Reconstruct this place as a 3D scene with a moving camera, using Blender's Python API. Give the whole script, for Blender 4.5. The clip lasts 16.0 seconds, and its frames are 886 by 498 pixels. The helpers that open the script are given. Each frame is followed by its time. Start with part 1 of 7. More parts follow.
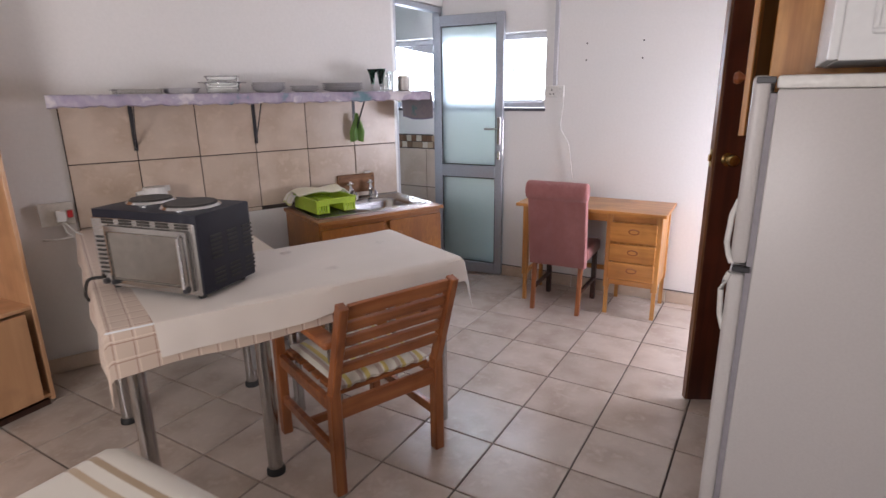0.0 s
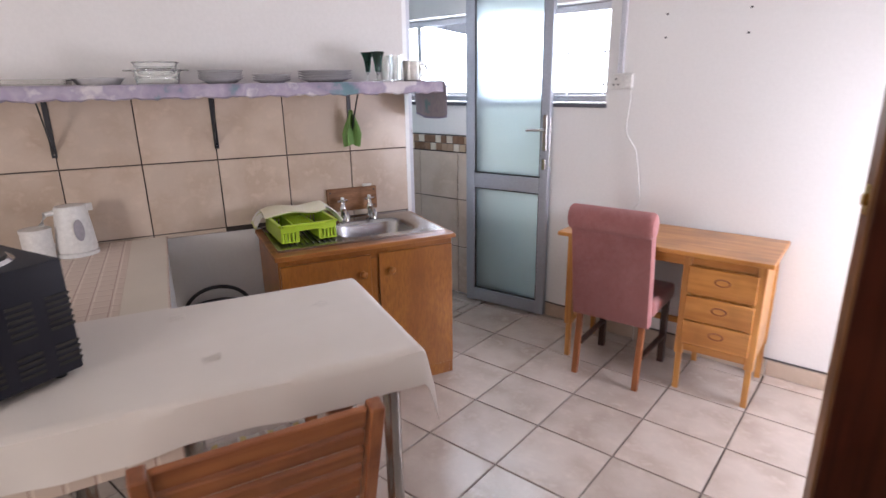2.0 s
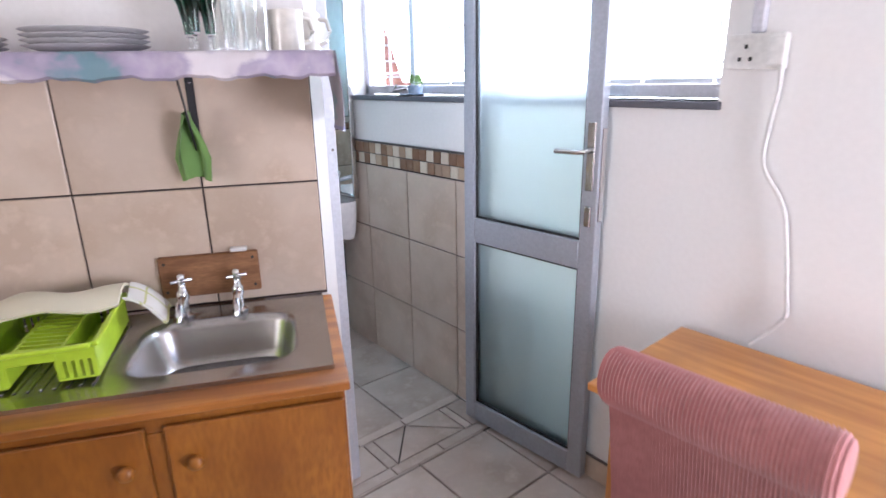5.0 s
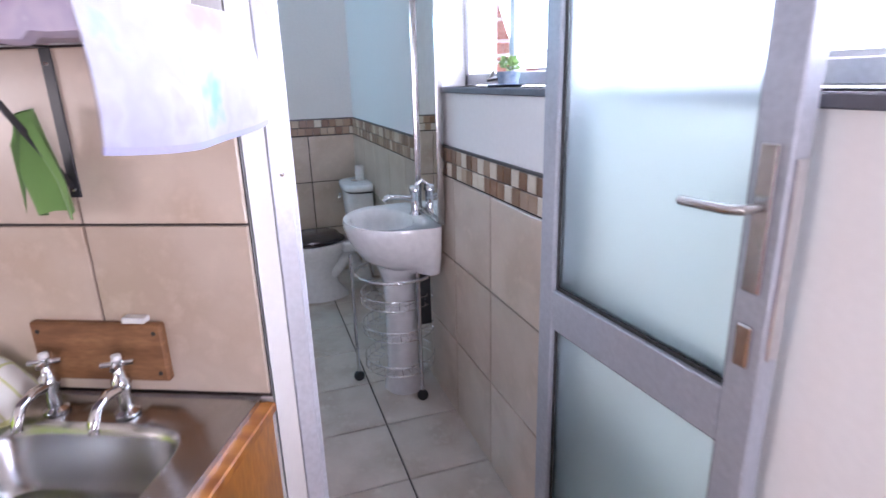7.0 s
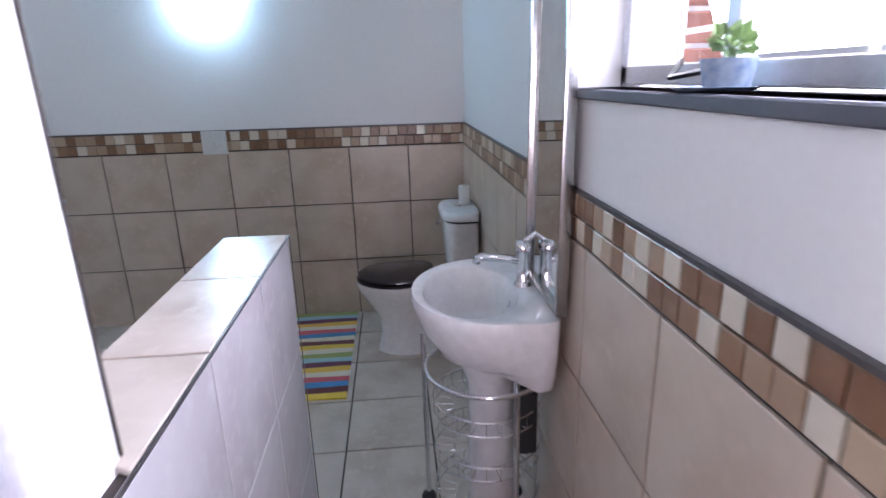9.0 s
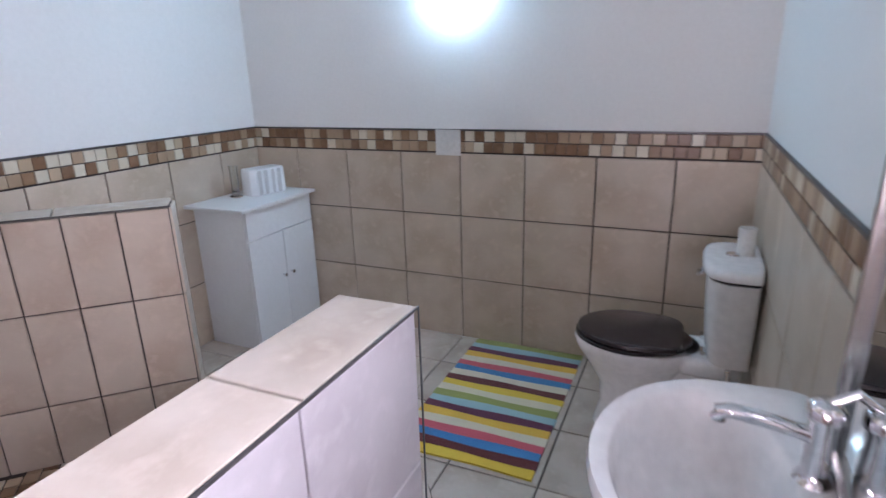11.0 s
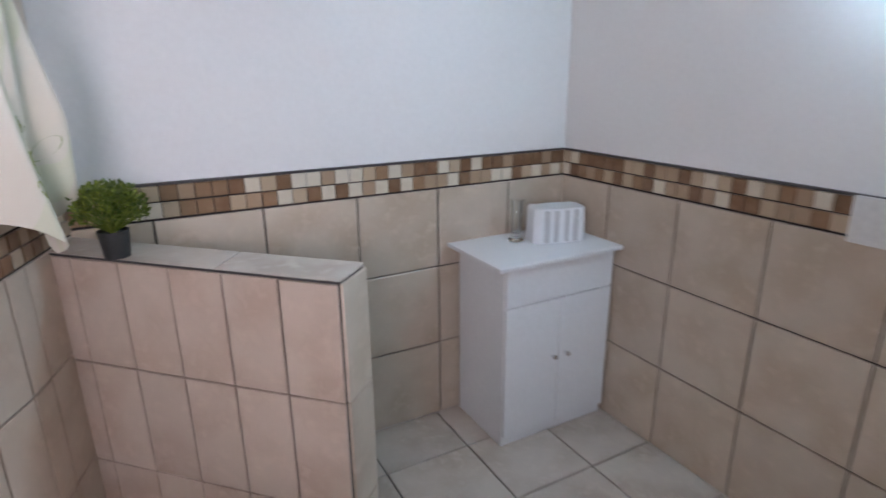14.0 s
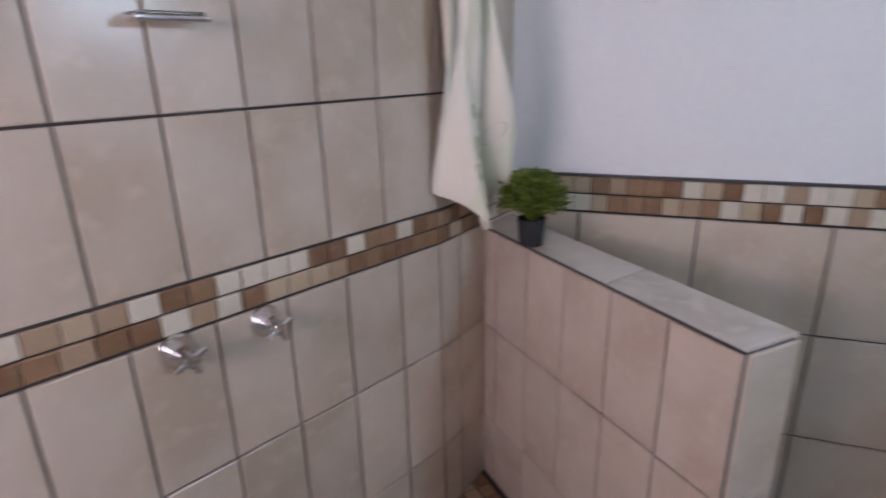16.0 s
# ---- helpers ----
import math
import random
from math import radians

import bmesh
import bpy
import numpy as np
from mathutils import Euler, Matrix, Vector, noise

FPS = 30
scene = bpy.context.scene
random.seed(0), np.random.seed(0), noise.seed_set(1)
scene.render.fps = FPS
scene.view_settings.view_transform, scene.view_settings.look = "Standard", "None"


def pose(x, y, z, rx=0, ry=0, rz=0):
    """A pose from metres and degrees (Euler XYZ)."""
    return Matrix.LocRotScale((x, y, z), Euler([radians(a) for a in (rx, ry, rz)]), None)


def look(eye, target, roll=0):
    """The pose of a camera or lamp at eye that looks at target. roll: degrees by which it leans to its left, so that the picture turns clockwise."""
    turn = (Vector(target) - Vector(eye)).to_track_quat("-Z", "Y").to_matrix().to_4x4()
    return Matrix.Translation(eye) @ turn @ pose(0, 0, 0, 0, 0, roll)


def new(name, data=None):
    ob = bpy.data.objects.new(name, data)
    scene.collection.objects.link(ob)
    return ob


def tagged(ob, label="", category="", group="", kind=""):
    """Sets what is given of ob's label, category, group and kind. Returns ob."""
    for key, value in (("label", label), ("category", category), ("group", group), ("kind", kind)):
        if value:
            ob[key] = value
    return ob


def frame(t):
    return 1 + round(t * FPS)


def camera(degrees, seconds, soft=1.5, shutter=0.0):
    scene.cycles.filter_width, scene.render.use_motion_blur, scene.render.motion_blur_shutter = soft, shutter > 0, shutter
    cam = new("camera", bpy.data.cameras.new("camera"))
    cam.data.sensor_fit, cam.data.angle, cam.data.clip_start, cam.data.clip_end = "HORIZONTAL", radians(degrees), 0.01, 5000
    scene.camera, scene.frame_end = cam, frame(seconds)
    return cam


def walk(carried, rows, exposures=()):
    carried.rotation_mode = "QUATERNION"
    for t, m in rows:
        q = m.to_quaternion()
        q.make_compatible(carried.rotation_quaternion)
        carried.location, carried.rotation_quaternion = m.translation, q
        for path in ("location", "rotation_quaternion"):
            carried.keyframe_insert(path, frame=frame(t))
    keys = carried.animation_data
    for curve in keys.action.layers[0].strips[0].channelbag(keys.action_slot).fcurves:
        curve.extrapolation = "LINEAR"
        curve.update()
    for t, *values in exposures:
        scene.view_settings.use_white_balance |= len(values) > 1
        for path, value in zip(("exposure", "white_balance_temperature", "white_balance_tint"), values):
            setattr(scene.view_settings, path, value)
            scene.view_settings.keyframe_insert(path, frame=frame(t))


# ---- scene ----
import itertools

cam = camera(77.1, 16.0, shutter=0.6)
PATH = [
    (0, (0.593, 0.8, 1.535), (-0.392, 2.453, 0.992), -0.8),
    (0.5, (0.548, 0.999, 1.515), (-0.455, 2.64, 0.967), -0.8),
    (1, (0.485, 1.294, 1.525), (-0.564, 2.903, 0.969), -0.7),
    (1.5, (0.444, 1.56, 1.519), (-0.666, 3.128, 0.96), -0.8),
    (2, (0.398, 1.841, 1.532), (-0.825, 3.317, 0.961), -0.9),
    (2.5, (0.288, 2.076, 1.519), (-0.994, 3.499, 0.943), -0.9),
    (3, (0.137, 2.362, 1.49), (-1.17, 3.763, 0.916), -0.9),
    (3.5, (0.029, 2.627, 1.489), (-1.292, 4.013, 0.912), -0.9),
    (4, (-0.096, 2.889, 1.47), (-1.444, 4.25, 0.894), -0.9),
    (4.5, (-0.174, 3.15, 1.486), (-1.58, 4.446, 0.901), -1.1),
    (5, (-0.26, 3.441, 1.476), (-1.742, 4.65, 0.892), -1.1),
    (5.2, (-0.291, 3.555, 1.47), (-1.824, 4.696, 0.881), -1.2),
    (7.3, (-0.888, 4.335, 1.434), (-2.731, 4.852, 0.849), -1.9),
    (7.5, (-0.985, 4.375, 1.434), (-2.841, 4.833, 0.848), -2.1),
    (7.8, (-1.121, 4.415, 1.434), (-2.988, 4.817, 0.839), -2.0),
    (8, (-1.213, 4.443, 1.430), (-3.085, 4.814, 0.836), -1.9),
    (8.2, (-1.303, 4.470, 1.430), (-3.181, 4.812, 0.838), -1.8),
    (10.3, (-2.037, 4.709, 1.446), (-3.899, 4.278, 0.856), -1.6),
    (10.5, (-2.092, 4.718, 1.446), (-3.923, 4.169, 0.855), -1.6),
    (11, (-2.278, 4.716, 1.444), (-4.019, 3.931, 0.851), -1.6),
    (11.5, (-2.443, 4.684, 1.454), (-4.123, 3.775, 0.862), -1.4),
    (12, (-2.641, 4.64, 1.449), (-4.252, 3.611, 0.861), -1.5),
    (12.5, (-2.827, 4.572, 1.456), (-4.275, 3.329, 0.859), -1.1),
    (13, (-3.01, 4.478, 1.459), (-4.267, 3.041, 0.864), -1.0),
    (13.5, (-3.137, 4.368, 1.489), (-4.247, 2.817, 0.887), -0.7),
    (14, (-3.272, 4.256, 1.501), (-4.177, 2.574, 0.907), -0.6),
    (14.5, (-3.331, 4.134, 1.512), (-3.91, 2.321, 0.899), -0.4),
    (15, (-3.357, 4.064, 1.525), (-3.6, 2.182, 0.892), -0.0),
    (15.5, (-3.405, 4.011, 1.525), (-3.224, 2.124, 0.888), -0.6),
    (16, (-3.431, 4.023, 1.528), (-2.803, 2.237, 0.884), -1.3),
]
walk(cam, [(t, look(eye, target, roll)) for t, eye, target, roll in PATH], [(0.0, 0.0, 6050, 20), (1.0, 0.05, 6050, 19), (2.0, 0.25, 6000, 20), (3.5, 0.58, 5850, 17), (4.5, 0.62, 5850, 19), (5.0, 0.72, 5800, 20), (7.5, 0.64, 5800, 29), (8.0, 0.54, 5900, 29), (10.5, 0.5, 6200, 37), (11.0, 0.72, 6350, 35), (11.5, 0.78, 6450, 35), (12.0, 0.8, 6550, 35), (12.5, 0.77, 6600, 35), (13.0, 0.64, 6600, 35), (13.5, 0.5, 6650, 36), (14.5, 0.74, 6850, 39), (15.0, 0.52, 6850, 41), (15.5, 0.25, 6800, 42), (16.0, 0.35, 6850, 45)])

# ---- world, sun, large lights ----
def setup_light():
    w = bpy.data.worlds.new("world")
    scene.world = w
    w.use_nodes = True
    nt = w.node_tree
    bg = nt.nodes["Background"]
    sky = nt.nodes.new("ShaderNodeTexSky")
    sky.sky_type = "NISHITA"
    sky.sun_disc = False
    sky.sun_elevation, sky.sun_rotation = radians(69), radians(26)
    nt.links.new(sky.outputs[0], bg.inputs[0])
    bg.inputs[1].default_value = 0.15
    sun = new("sun", bpy.data.lights.new("sun", "SUN"))
    sun.data.energy, sun.data.angle, sun.data.color = 4.0, radians(0.5), (1.0, 0.95, 0.88)
    sun.matrix_world = look((4, 8, 24), (0, 0, 0))

    def area(name, eye, target, sx, sy, energy, color):
        a = new(name, bpy.data.lights.new(name, "AREA"))
        a.data.shape, a.data.size, a.data.size_y = "RECTANGLE", sx, sy
        a.data.energy, a.data.color = energy, color
        a.matrix_world = look(eye, target)
    area("window_daylight_bath", (-2.42, 5.2, 1.70), (-2.6, 3.0, 0.9), 0.95, 0.5, 18, (0.88, 0.95, 1.0))
    area("window_daylight_room", (-1.46, 5.2, 1.70), (-1.3, 3.0, 0.9), 0.9, 0.5, 12, (0.92, 0.96, 1.0))
    area("doorway_daylight", (1.35, 4.45, 1.1), (-1.0, 3.9, 0.9), 1.9, 0.8, 75, (1.0, 0.97, 0.97))
    # added fill lamp; stands for an assumed, unseen window in the south wall
    area("rear_fill_daylight", (-0.4, -1.33, 1.5), (-1.5, 2.3, 1.1), 1.2, 1.1, 54, (1.0, 0.93, 0.82))


setup_light()


# ---- materials ----
def principled(name):
    m = bpy.data.materials.new(name)
    m.use_nodes = True
    return m, m.node_tree, m.node_tree.nodes["Principled BSDF"]


def mix_colors(nt, fac, a, b):
    n = nt.nodes.new("ShaderNodeMix")
    n.data_type = "RGBA"
    nt.links.new(fac, n.inputs[0])
    for i, c in ((6, a), (7, b)):
        if isinstance(c, tuple):
            n.inputs[i].default_value = (*c, 1)
        else:
            nt.links.new(c, n.inputs[i])
    return n.outputs[2]


def ramp(nt, val, lo, hi):
    n = nt.nodes.new("ShaderNodeMapRange")
    n.inputs[1].default_value, n.inputs[2].default_value = lo, hi
    nt.links.new(val, n.inputs[0])
    return n.outputs[0]


def noise_tex(nt, scale, detail=4, stretch=None, rnd=False):
    tc = nt.nodes.new("ShaderNodeTexCoord")
    out = tc.outputs["Object"]
    if rnd:
        oi = nt.nodes.new("ShaderNodeObjectInfo")
        mul = nt.nodes.new("ShaderNodeVectorMath")
        mul.operation = "SCALE"
        nt.links.new(oi.outputs["Location"], mul.inputs[0])
        mul.inputs["Scale"].default_value = 3.7
        add = nt.nodes.new("ShaderNodeVectorMath")
        add.operation = "ADD"
        nt.links.new(out, add.inputs[0])
        nt.links.new(mul.outputs[0], add.inputs[1])
        out = add.outputs[0]
    if stretch:
        mp = nt.nodes.new("ShaderNodeMapping")
        mp.inputs["Scale"].default_value = stretch
        nt.links.new(out, mp.inputs[0])
        out = mp.outputs[0]
    n = nt.nodes.new("ShaderNodeTexNoise")
    n.inputs["Scale"].default_value, n.inputs["Detail"].default_value = scale, detail
    nt.links.new(out, n.inputs["Vector"])
    return n.outputs["Fac"]


def bump(nt, bs, val, strength, dist=0.002):
    b = nt.nodes.new("ShaderNodeBump")
    b.inputs["Strength"].default_value, b.inputs["Distance"].default_value = strength, dist
    nt.links.new(val, b.inputs["Height"])
    nt.links.new(b.outputs[0], bs.inputs["Normal"])


def surface(name, base, dark=None, rough=0.5, metal=0.0, scale=6.0, fine=60.0, bumpy=0.15, stretch=None, spec=0.5, rnd=False, sheen=0.0, bdist=0.002, deep=0.85):
    """Base colour varied at two scales, with a fine bump."""
    m, nt, bs = principled(name)
    dark = dark or tuple(c * 0.88 for c in base)
    big = noise_tex(nt, scale, 5, stretch, rnd)
    small = noise_tex(nt, fine, 3, stretch, rnd)
    c = mix_colors(nt, ramp(nt, big, 0.35, 0.68), base, dark)
    c2 = mix_colors(nt, ramp(nt, small, 0.3, 0.9), c, tuple(v * deep for v in dark))
    nt.links.new(c2, bs.inputs["Base Color"])
    bs.inputs["Roughness"].default_value = rough
    bs.inputs["Metallic"].default_value = metal
    bs.inputs["Specular IOR Level"].default_value = spec
    bs.inputs["Sheen Weight"].default_value = sheen
    if bumpy:
        bump(nt, bs, small, bumpy, bdist)
    return m


def wood(name, base, dark, rough=0.4, scale=3.0, axis=2, coat=0.0):
    m, nt, bs = principled(name)
    st = [14.0, 14.0, 14.0]
    st[axis] = 1.1
    g = noise_tex(nt, scale, 6, tuple(st))
    big = noise_tex(nt, 5.0, 3)
    c = mix_colors(nt, ramp(nt, g, 0.38, 0.64), base, dark)
    c2 = mix_colors(nt, ramp(nt, big, 0.5, 0.95), c, tuple(v * 0.55 for v in dark))
    nt.links.new(c2, bs.inputs["Base Color"])
    bs.inputs["Roughness"].default_value = rough
    bs.inputs["Coat Weight"].default_value = coat
    bs.inputs["Coat Roughness"].default_value = 0.15
    bump(nt, bs, g, 0.12, 0.001)
    return m


def tile_mat(name, base, dark, rough):
    """Glazed tile, mottled, each one a little different."""
    m, nt, bs = principled(name)
    a = noise_tex(nt, 5.5, 6, None, True)
    b = noise_tex(nt, 22.0, 4, None, True)
    c = mix_colors(nt, ramp(nt, a, 0.42, 0.62), base, dark)
    c = mix_colors(nt, ramp(nt, b, 0.50, 0.85), c, tuple(v * 1.12 for v in base))
    oi = nt.nodes.new("ShaderNodeObjectInfo")
    hsv = nt.nodes.new("ShaderNodeHueSaturation")
    nt.links.new(ramp(nt, oi.outputs["Random"], 0, 1), hsv.inputs["Value"])
    mr = nt.nodes.new("ShaderNodeMapRange")
    mr.inputs[3].default_value, mr.inputs[4].default_value = 0.93, 1.06
    nt.links.new(oi.outputs["Random"], mr.inputs[0])
    nt.links.new(mr.outputs[0], hsv.inputs["Value"])
    nt.links.new(c, hsv.inputs["Color"])
    nt.links.new(hsv.outputs[0], bs.inputs["Base Color"])
    bs.inputs["Roughness"].default_value = rough
    bump(nt, bs, b, 0.08, 0.002)
    return m


def mosaic_mat(name, island=False):
    m, nt, bs = principled(name)
    if island:
        g = nt.nodes.new("ShaderNodeNewGeometry")
        r = g.outputs["Random Per Island"]
    else:
        g = nt.nodes.new("ShaderNodeObjectInfo")
        r = g.outputs["Random"]
    cr = nt.nodes.new("ShaderNodeValToRGB")
    cr.color_ramp.interpolation = "CONSTANT"
    e = cr.color_ramp.elements
    e[0].position, e[0].color = 0.0, (0.20, 0.10, 0.05, 1)
    e[1].position, e[1].color = 0.26, (0.38, 0.255, 0.165, 1)
    for pos, col in ((0.45, (0.64, 0.57, 0.46)), (0.72, (0.27, 0.15, 0.08)), (0.86, (0.46, 0.34, 0.23))):
        el = e.new(pos)
        el.color = (*col, 1)
    nt.links.new(r, cr.inputs[0])
    b = noise_tex(nt, 30, 4, None, not island)
    c = mix_colors(nt, ramp(nt, b, 0.4, 0.8), cr.outputs[0], (0.45, 0.33, 0.23))
    nt.links.new(mix_colors(nt, ramp(nt, b, 0.0, 3.0), cr.outputs[0], c), bs.inputs["Base Color"])
    bs.inputs["Roughness"].default_value = 0.3
    return m


def glass_mat(name, color=(1, 1, 1), rough=0.0, ior=1.45):
    m, nt, bs = principled(name)
    bs.inputs["Base Color"].default_value = (*color, 1)
    bs.inputs["Transmission Weight"].default_value = 1.0
    bs.inputs["Roughness"].default_value = rough
    bs.inputs["IOR"].default_value = ior
    return m


def emitter(name, color, strength):
    m, nt, bs = principled(name)
    bs.inputs["Emission Color"].default_value = (*color, 1)
    bs.inputs["Emission Strength"].default_value = strength
    bs.inputs["Base Color"].default_value = (0.8, 0.8, 0.8, 1)
    return m


def cloth_mat(name, base, lines, line_colors, period, width, axis=0, cross=False, offs=(0.0, 0.31, 0.62), coords="Object"):
    """Woven cloth with thin printed lines of a real pattern."""
    m, nt, bs = principled(name)
    tc = nt.nodes.new("ShaderNodeTexCoord")
    sp = nt.nodes.new("ShaderNodeSeparateXYZ")
    nt.links.new(tc.outputs[coords], sp.inputs[0])
    fine = noise_tex(nt, 180, 2)
    big = noise_tex(nt, 4, 3)
    col = mix_colors(nt, ramp(nt, big, 0.3, 0.8), base, tuple(v * 0.93 for v in base))
    for ax in ((0, 1) if cross else (axis,)):
        for k in range(lines):
            ma = nt.nodes.new("ShaderNodeMath")
            ma.operation = "MULTIPLY_ADD"
            ma.inputs[1].default_value, ma.inputs[2].default_value = 1 / period, 100 + offs[k]
            nt.links.new(sp.outputs[ax], ma.inputs[0])
            fr = nt.nodes.new("ShaderNodeMath")
            fr.operation = "FRACT"
            nt.links.new(ma.outputs[0], fr.inputs[0])
            lt = nt.nodes.new("ShaderNodeMath")
            lt.operation = "LESS_THAN"
            lt.inputs[1].default_value = width
            nt.links.new(fr.outputs[0], lt.inputs[0])
            col = mix_colors(nt, lt.outputs[0], col, line_colors[k % len(line_colors)])
    nt.links.new(col, bs.inputs["Base Color"])
    bs.inputs["Roughness"].default_value = 0.85
    bs.inputs["Sheen Weight"].default_value = 0.2
    bump(nt, bs, fine, 0.25, 0.001)
    return m


def mottled_mat(name, cols, scale, detail=4):
    m, nt, bs = principled(name)
    n = noise_tex(nt, scale, detail)
    cr = nt.nodes.new("ShaderNodeValToRGB")
    e = cr.color_ramp.elements
    e[0].position, e[0].color = 0.34, (*cols[0], 1)
    e[1].position, e[1].color = 0.66, (*cols[-1], 1)
    k = len(cols) - 1
    for i in range(1, k):
        el = e.new(0.34 + 0.32 * i / k)
        el.color = (*cols[i], 1)
    nt.links.new(n, cr.inputs[0])
    nt.links.new(cr.outputs[0], bs.inputs["Base Color"])
    bs.inputs["Roughness"].default_value = 0.55
    return m


M = {}
M["plaster"] = surface("white_plaster", (0.78, 0.765, 0.745), (0.765, 0.75, 0.728), 0.75, 0, 0.9, 60, 0.05, deep=0.96)
M["ceiling"] = surface("ceiling_paint", (0.8, 0.79, 0.77), (0.79, 0.78, 0.76), 0.8, 0, 2, 60, 0.05, deep=0.96)
M["grout"] = surface("brown_grout", (0.06, 0.045, 0.042), (0.045, 0.034, 0.03), 0.85, 0, 9, 80, 0.2)
M["grout_pale"] = surface("grey_grout", (0.085, 0.068, 0.062), (0.06, 0.048, 0.044), 0.85, 0, 9, 80, 0.2)
M["floor_tile"] = tile_mat("cream_floor_tile", (0.56, 0.485, 0.42), (0.47, 0.39, 0.325), 0.24)
M["wall_tile"] = tile_mat("beige_wall_tile", (0.56, 0.46, 0.37), (0.48, 0.375, 0.285), 0.28)
M["pink_tile"] = tile_mat("rosy_wall_tile", (0.56, 0.455, 0.375), (0.48, 0.365, 0.29), 0.30)
# wall tile with the window's cool light put into its colour
M["window_lit_tile"] = tile_mat("window_lit_wall_tile", (0.47, 0.445, 0.46), (0.42, 0.39, 0.405), 0.27)
M["mosaic"] = mosaic_mat("brown_mosaic")
M["mosaic_floor"] = mosaic_mat("brown_mosaic_floor", True)
M["trim_dark"] = surface("dark_metal_trim", (0.12, 0.11, 0.11), None, 0.4, 0.5)
M["sill"] = surface("slate_sill", (0.10, 0.10, 0.12), None, 0.5)
M["alu"] = surface("grey_aluminium", (0.40, 0.42, 0.46), (0.36, 0.38, 0.42), 0.42, 0.35, 3, 90, 0.03)
M["alu_white"] = surface("white_metal", (0.60, 0.60, 0.64), None, 0.35, 0.1, 3, 90, 0.03)
M["rubber"] = surface("black_rubber", (0.02, 0.02, 0.02), None, 0.6)
M["black"] = surface("black_enamel", (0.018, 0.018, 0.022), (0.03, 0.03, 0.035), 0.35)
M["black_case"] = surface("blue_black_casing", (0.012, 0.013, 0.022), (0.018, 0.019, 0.03), 0.5, 0, 4, 90, 0.05, spec=0.3)
M["black_hot"] = surface("cast_iron", (0.05, 0.045, 0.04), (0.03, 0.028, 0.025), 0.5, 0.3, 20, 90, 0.2)
M["steel"] = surface("brushed_steel", (0.55, 0.54, 0.53), (0.47, 0.46, 0.45), 0.25, 1.0, 8, 120, 0.03)
M["chrome"] = surface("chrome", (0.8, 0.8, 0.82), (0.72, 0.72, 0.74), 0.08, 1.0, 4, 60, 0.0)
M["mirror"] = surface("mirror_silver", (0.88, 0.9, 0.9), (0.87, 0.89, 0.89), 0.01, 1.0, 2, 20, 0.0)
M["brass"] = surface("brass", (0.62, 0.43, 0.17), None, 0.2, 1.0)
M["ceramic"] = surface("white_ceramic", (0.80, 0.78, 0.77), (0.78, 0.76, 0.75), 0.08, 0, 3, 30, 0.0)
M["white_board"] = surface("white_melamine", (0.78, 0.79, 0.80), (0.75, 0.76, 0.77), 0.3, 0, 2, 60, 0.0, deep=0.96)
M["white_plastic"] = surface("white_plastic", (0.76, 0.75, 0.72), None, 0.35, 0, 3, 60, 0.02)
M["fridge"] = surface("fridge_enamel", (0.52, 0.495, 0.485), (0.505, 0.48, 0.47), 0.35, 0, 2, 160, 0.05, deep=0.94)
M["gasket"] = surface("grey_gasket", (0.32, 0.30, 0.33), None, 0.6)
M["pine"] = wood("varnished_pine", (0.62, 0.30, 0.075), (0.42, 0.17, 0.035), 0.35, 2.6, 2, 0.3)
M["pine_x"] = wood("varnished_pine_across", (0.60, 0.27, 0.06), (0.44, 0.17, 0.03), 0.33, 2.0, 0, 0.35)
M["sinkwood"] = surface("stained_plywood", (0.40, 0.155, 0.022), (0.22, 0.072, 0.011), 0.28, 0, 2.6, 40, 0.05, stretch=(2.6, 2.6, 0.7))
M["sinkwood_x"] = wood("stained_plywood_across", (0.37, 0.14, 0.024), (0.20, 0.062, 0.011), 0.34, 2.0, 0, 0.15)
M["plank"] = surface("rough_plank", (0.33, 0.16, 0.065), (0.17, 0.07, 0.026), 0.6, 0, 6, 34, 0.3, stretch=(1.0, 3.0, 4.5))
M["teak"] = wood("reddish_teak", (0.36, 0.125, 0.038), (0.22, 0.065, 0.02), 0.4, 2.2, 0, 0.2)
M["teak_z"] = wood("reddish_teak_upright", (0.36, 0.125, 0.038), (0.22, 0.065, 0.02), 0.4, 2.2, 2, 0.2)
M["mahogany"] = wood("dark_mahogany", (0.085, 0.022, 0.012), (0.045, 0.011, 0.006), 0.3, 1.6, 2, 0.4)
M["mahogany_edge"] = wood("worn_mahogany_edge", (0.24, 0.11, 0.045), (0.12, 0.05, 0.02), 0.4, 2.6, 2, 0.2)
M["darkwood"] = wood("dark_brown_wood", (0.06, 0.022, 0.012), (0.035, 0.012, 0.007), 0.4, 2.6, 2, 0.2)
M["tanboard"] = wood("pale_beech_laminate", (0.62, 0.36, 0.19), (0.54, 0.30, 0.15), 0.35, 1.2, 2, 0.1)
M["lime"] = surface("lime_plastic", (0.47, 0.66, 0.035), (0.42, 0.60, 0.03), 0.3, 0, 4, 50, 0.02)
# foliage highlights and inner shade painted in as two mixed leaf colours
M["leaf"] = surface("lit_and_shaded_leaf", (0.22, 0.28, 0.025), (0.045, 0.09, 0.010), 0.5, 0, 30, 90, 0.1)
M["succulent"] = surface("pale_succulent", (0.28, 0.42, 0.16), None, 0.5, 0, 30, 90, 0.1)
M["bluepot"] = surface("blue_glaze", (0.14, 0.22, 0.36), (0.35, 0.42, 0.5), 0.25, 0, 60, 90, 0.1)
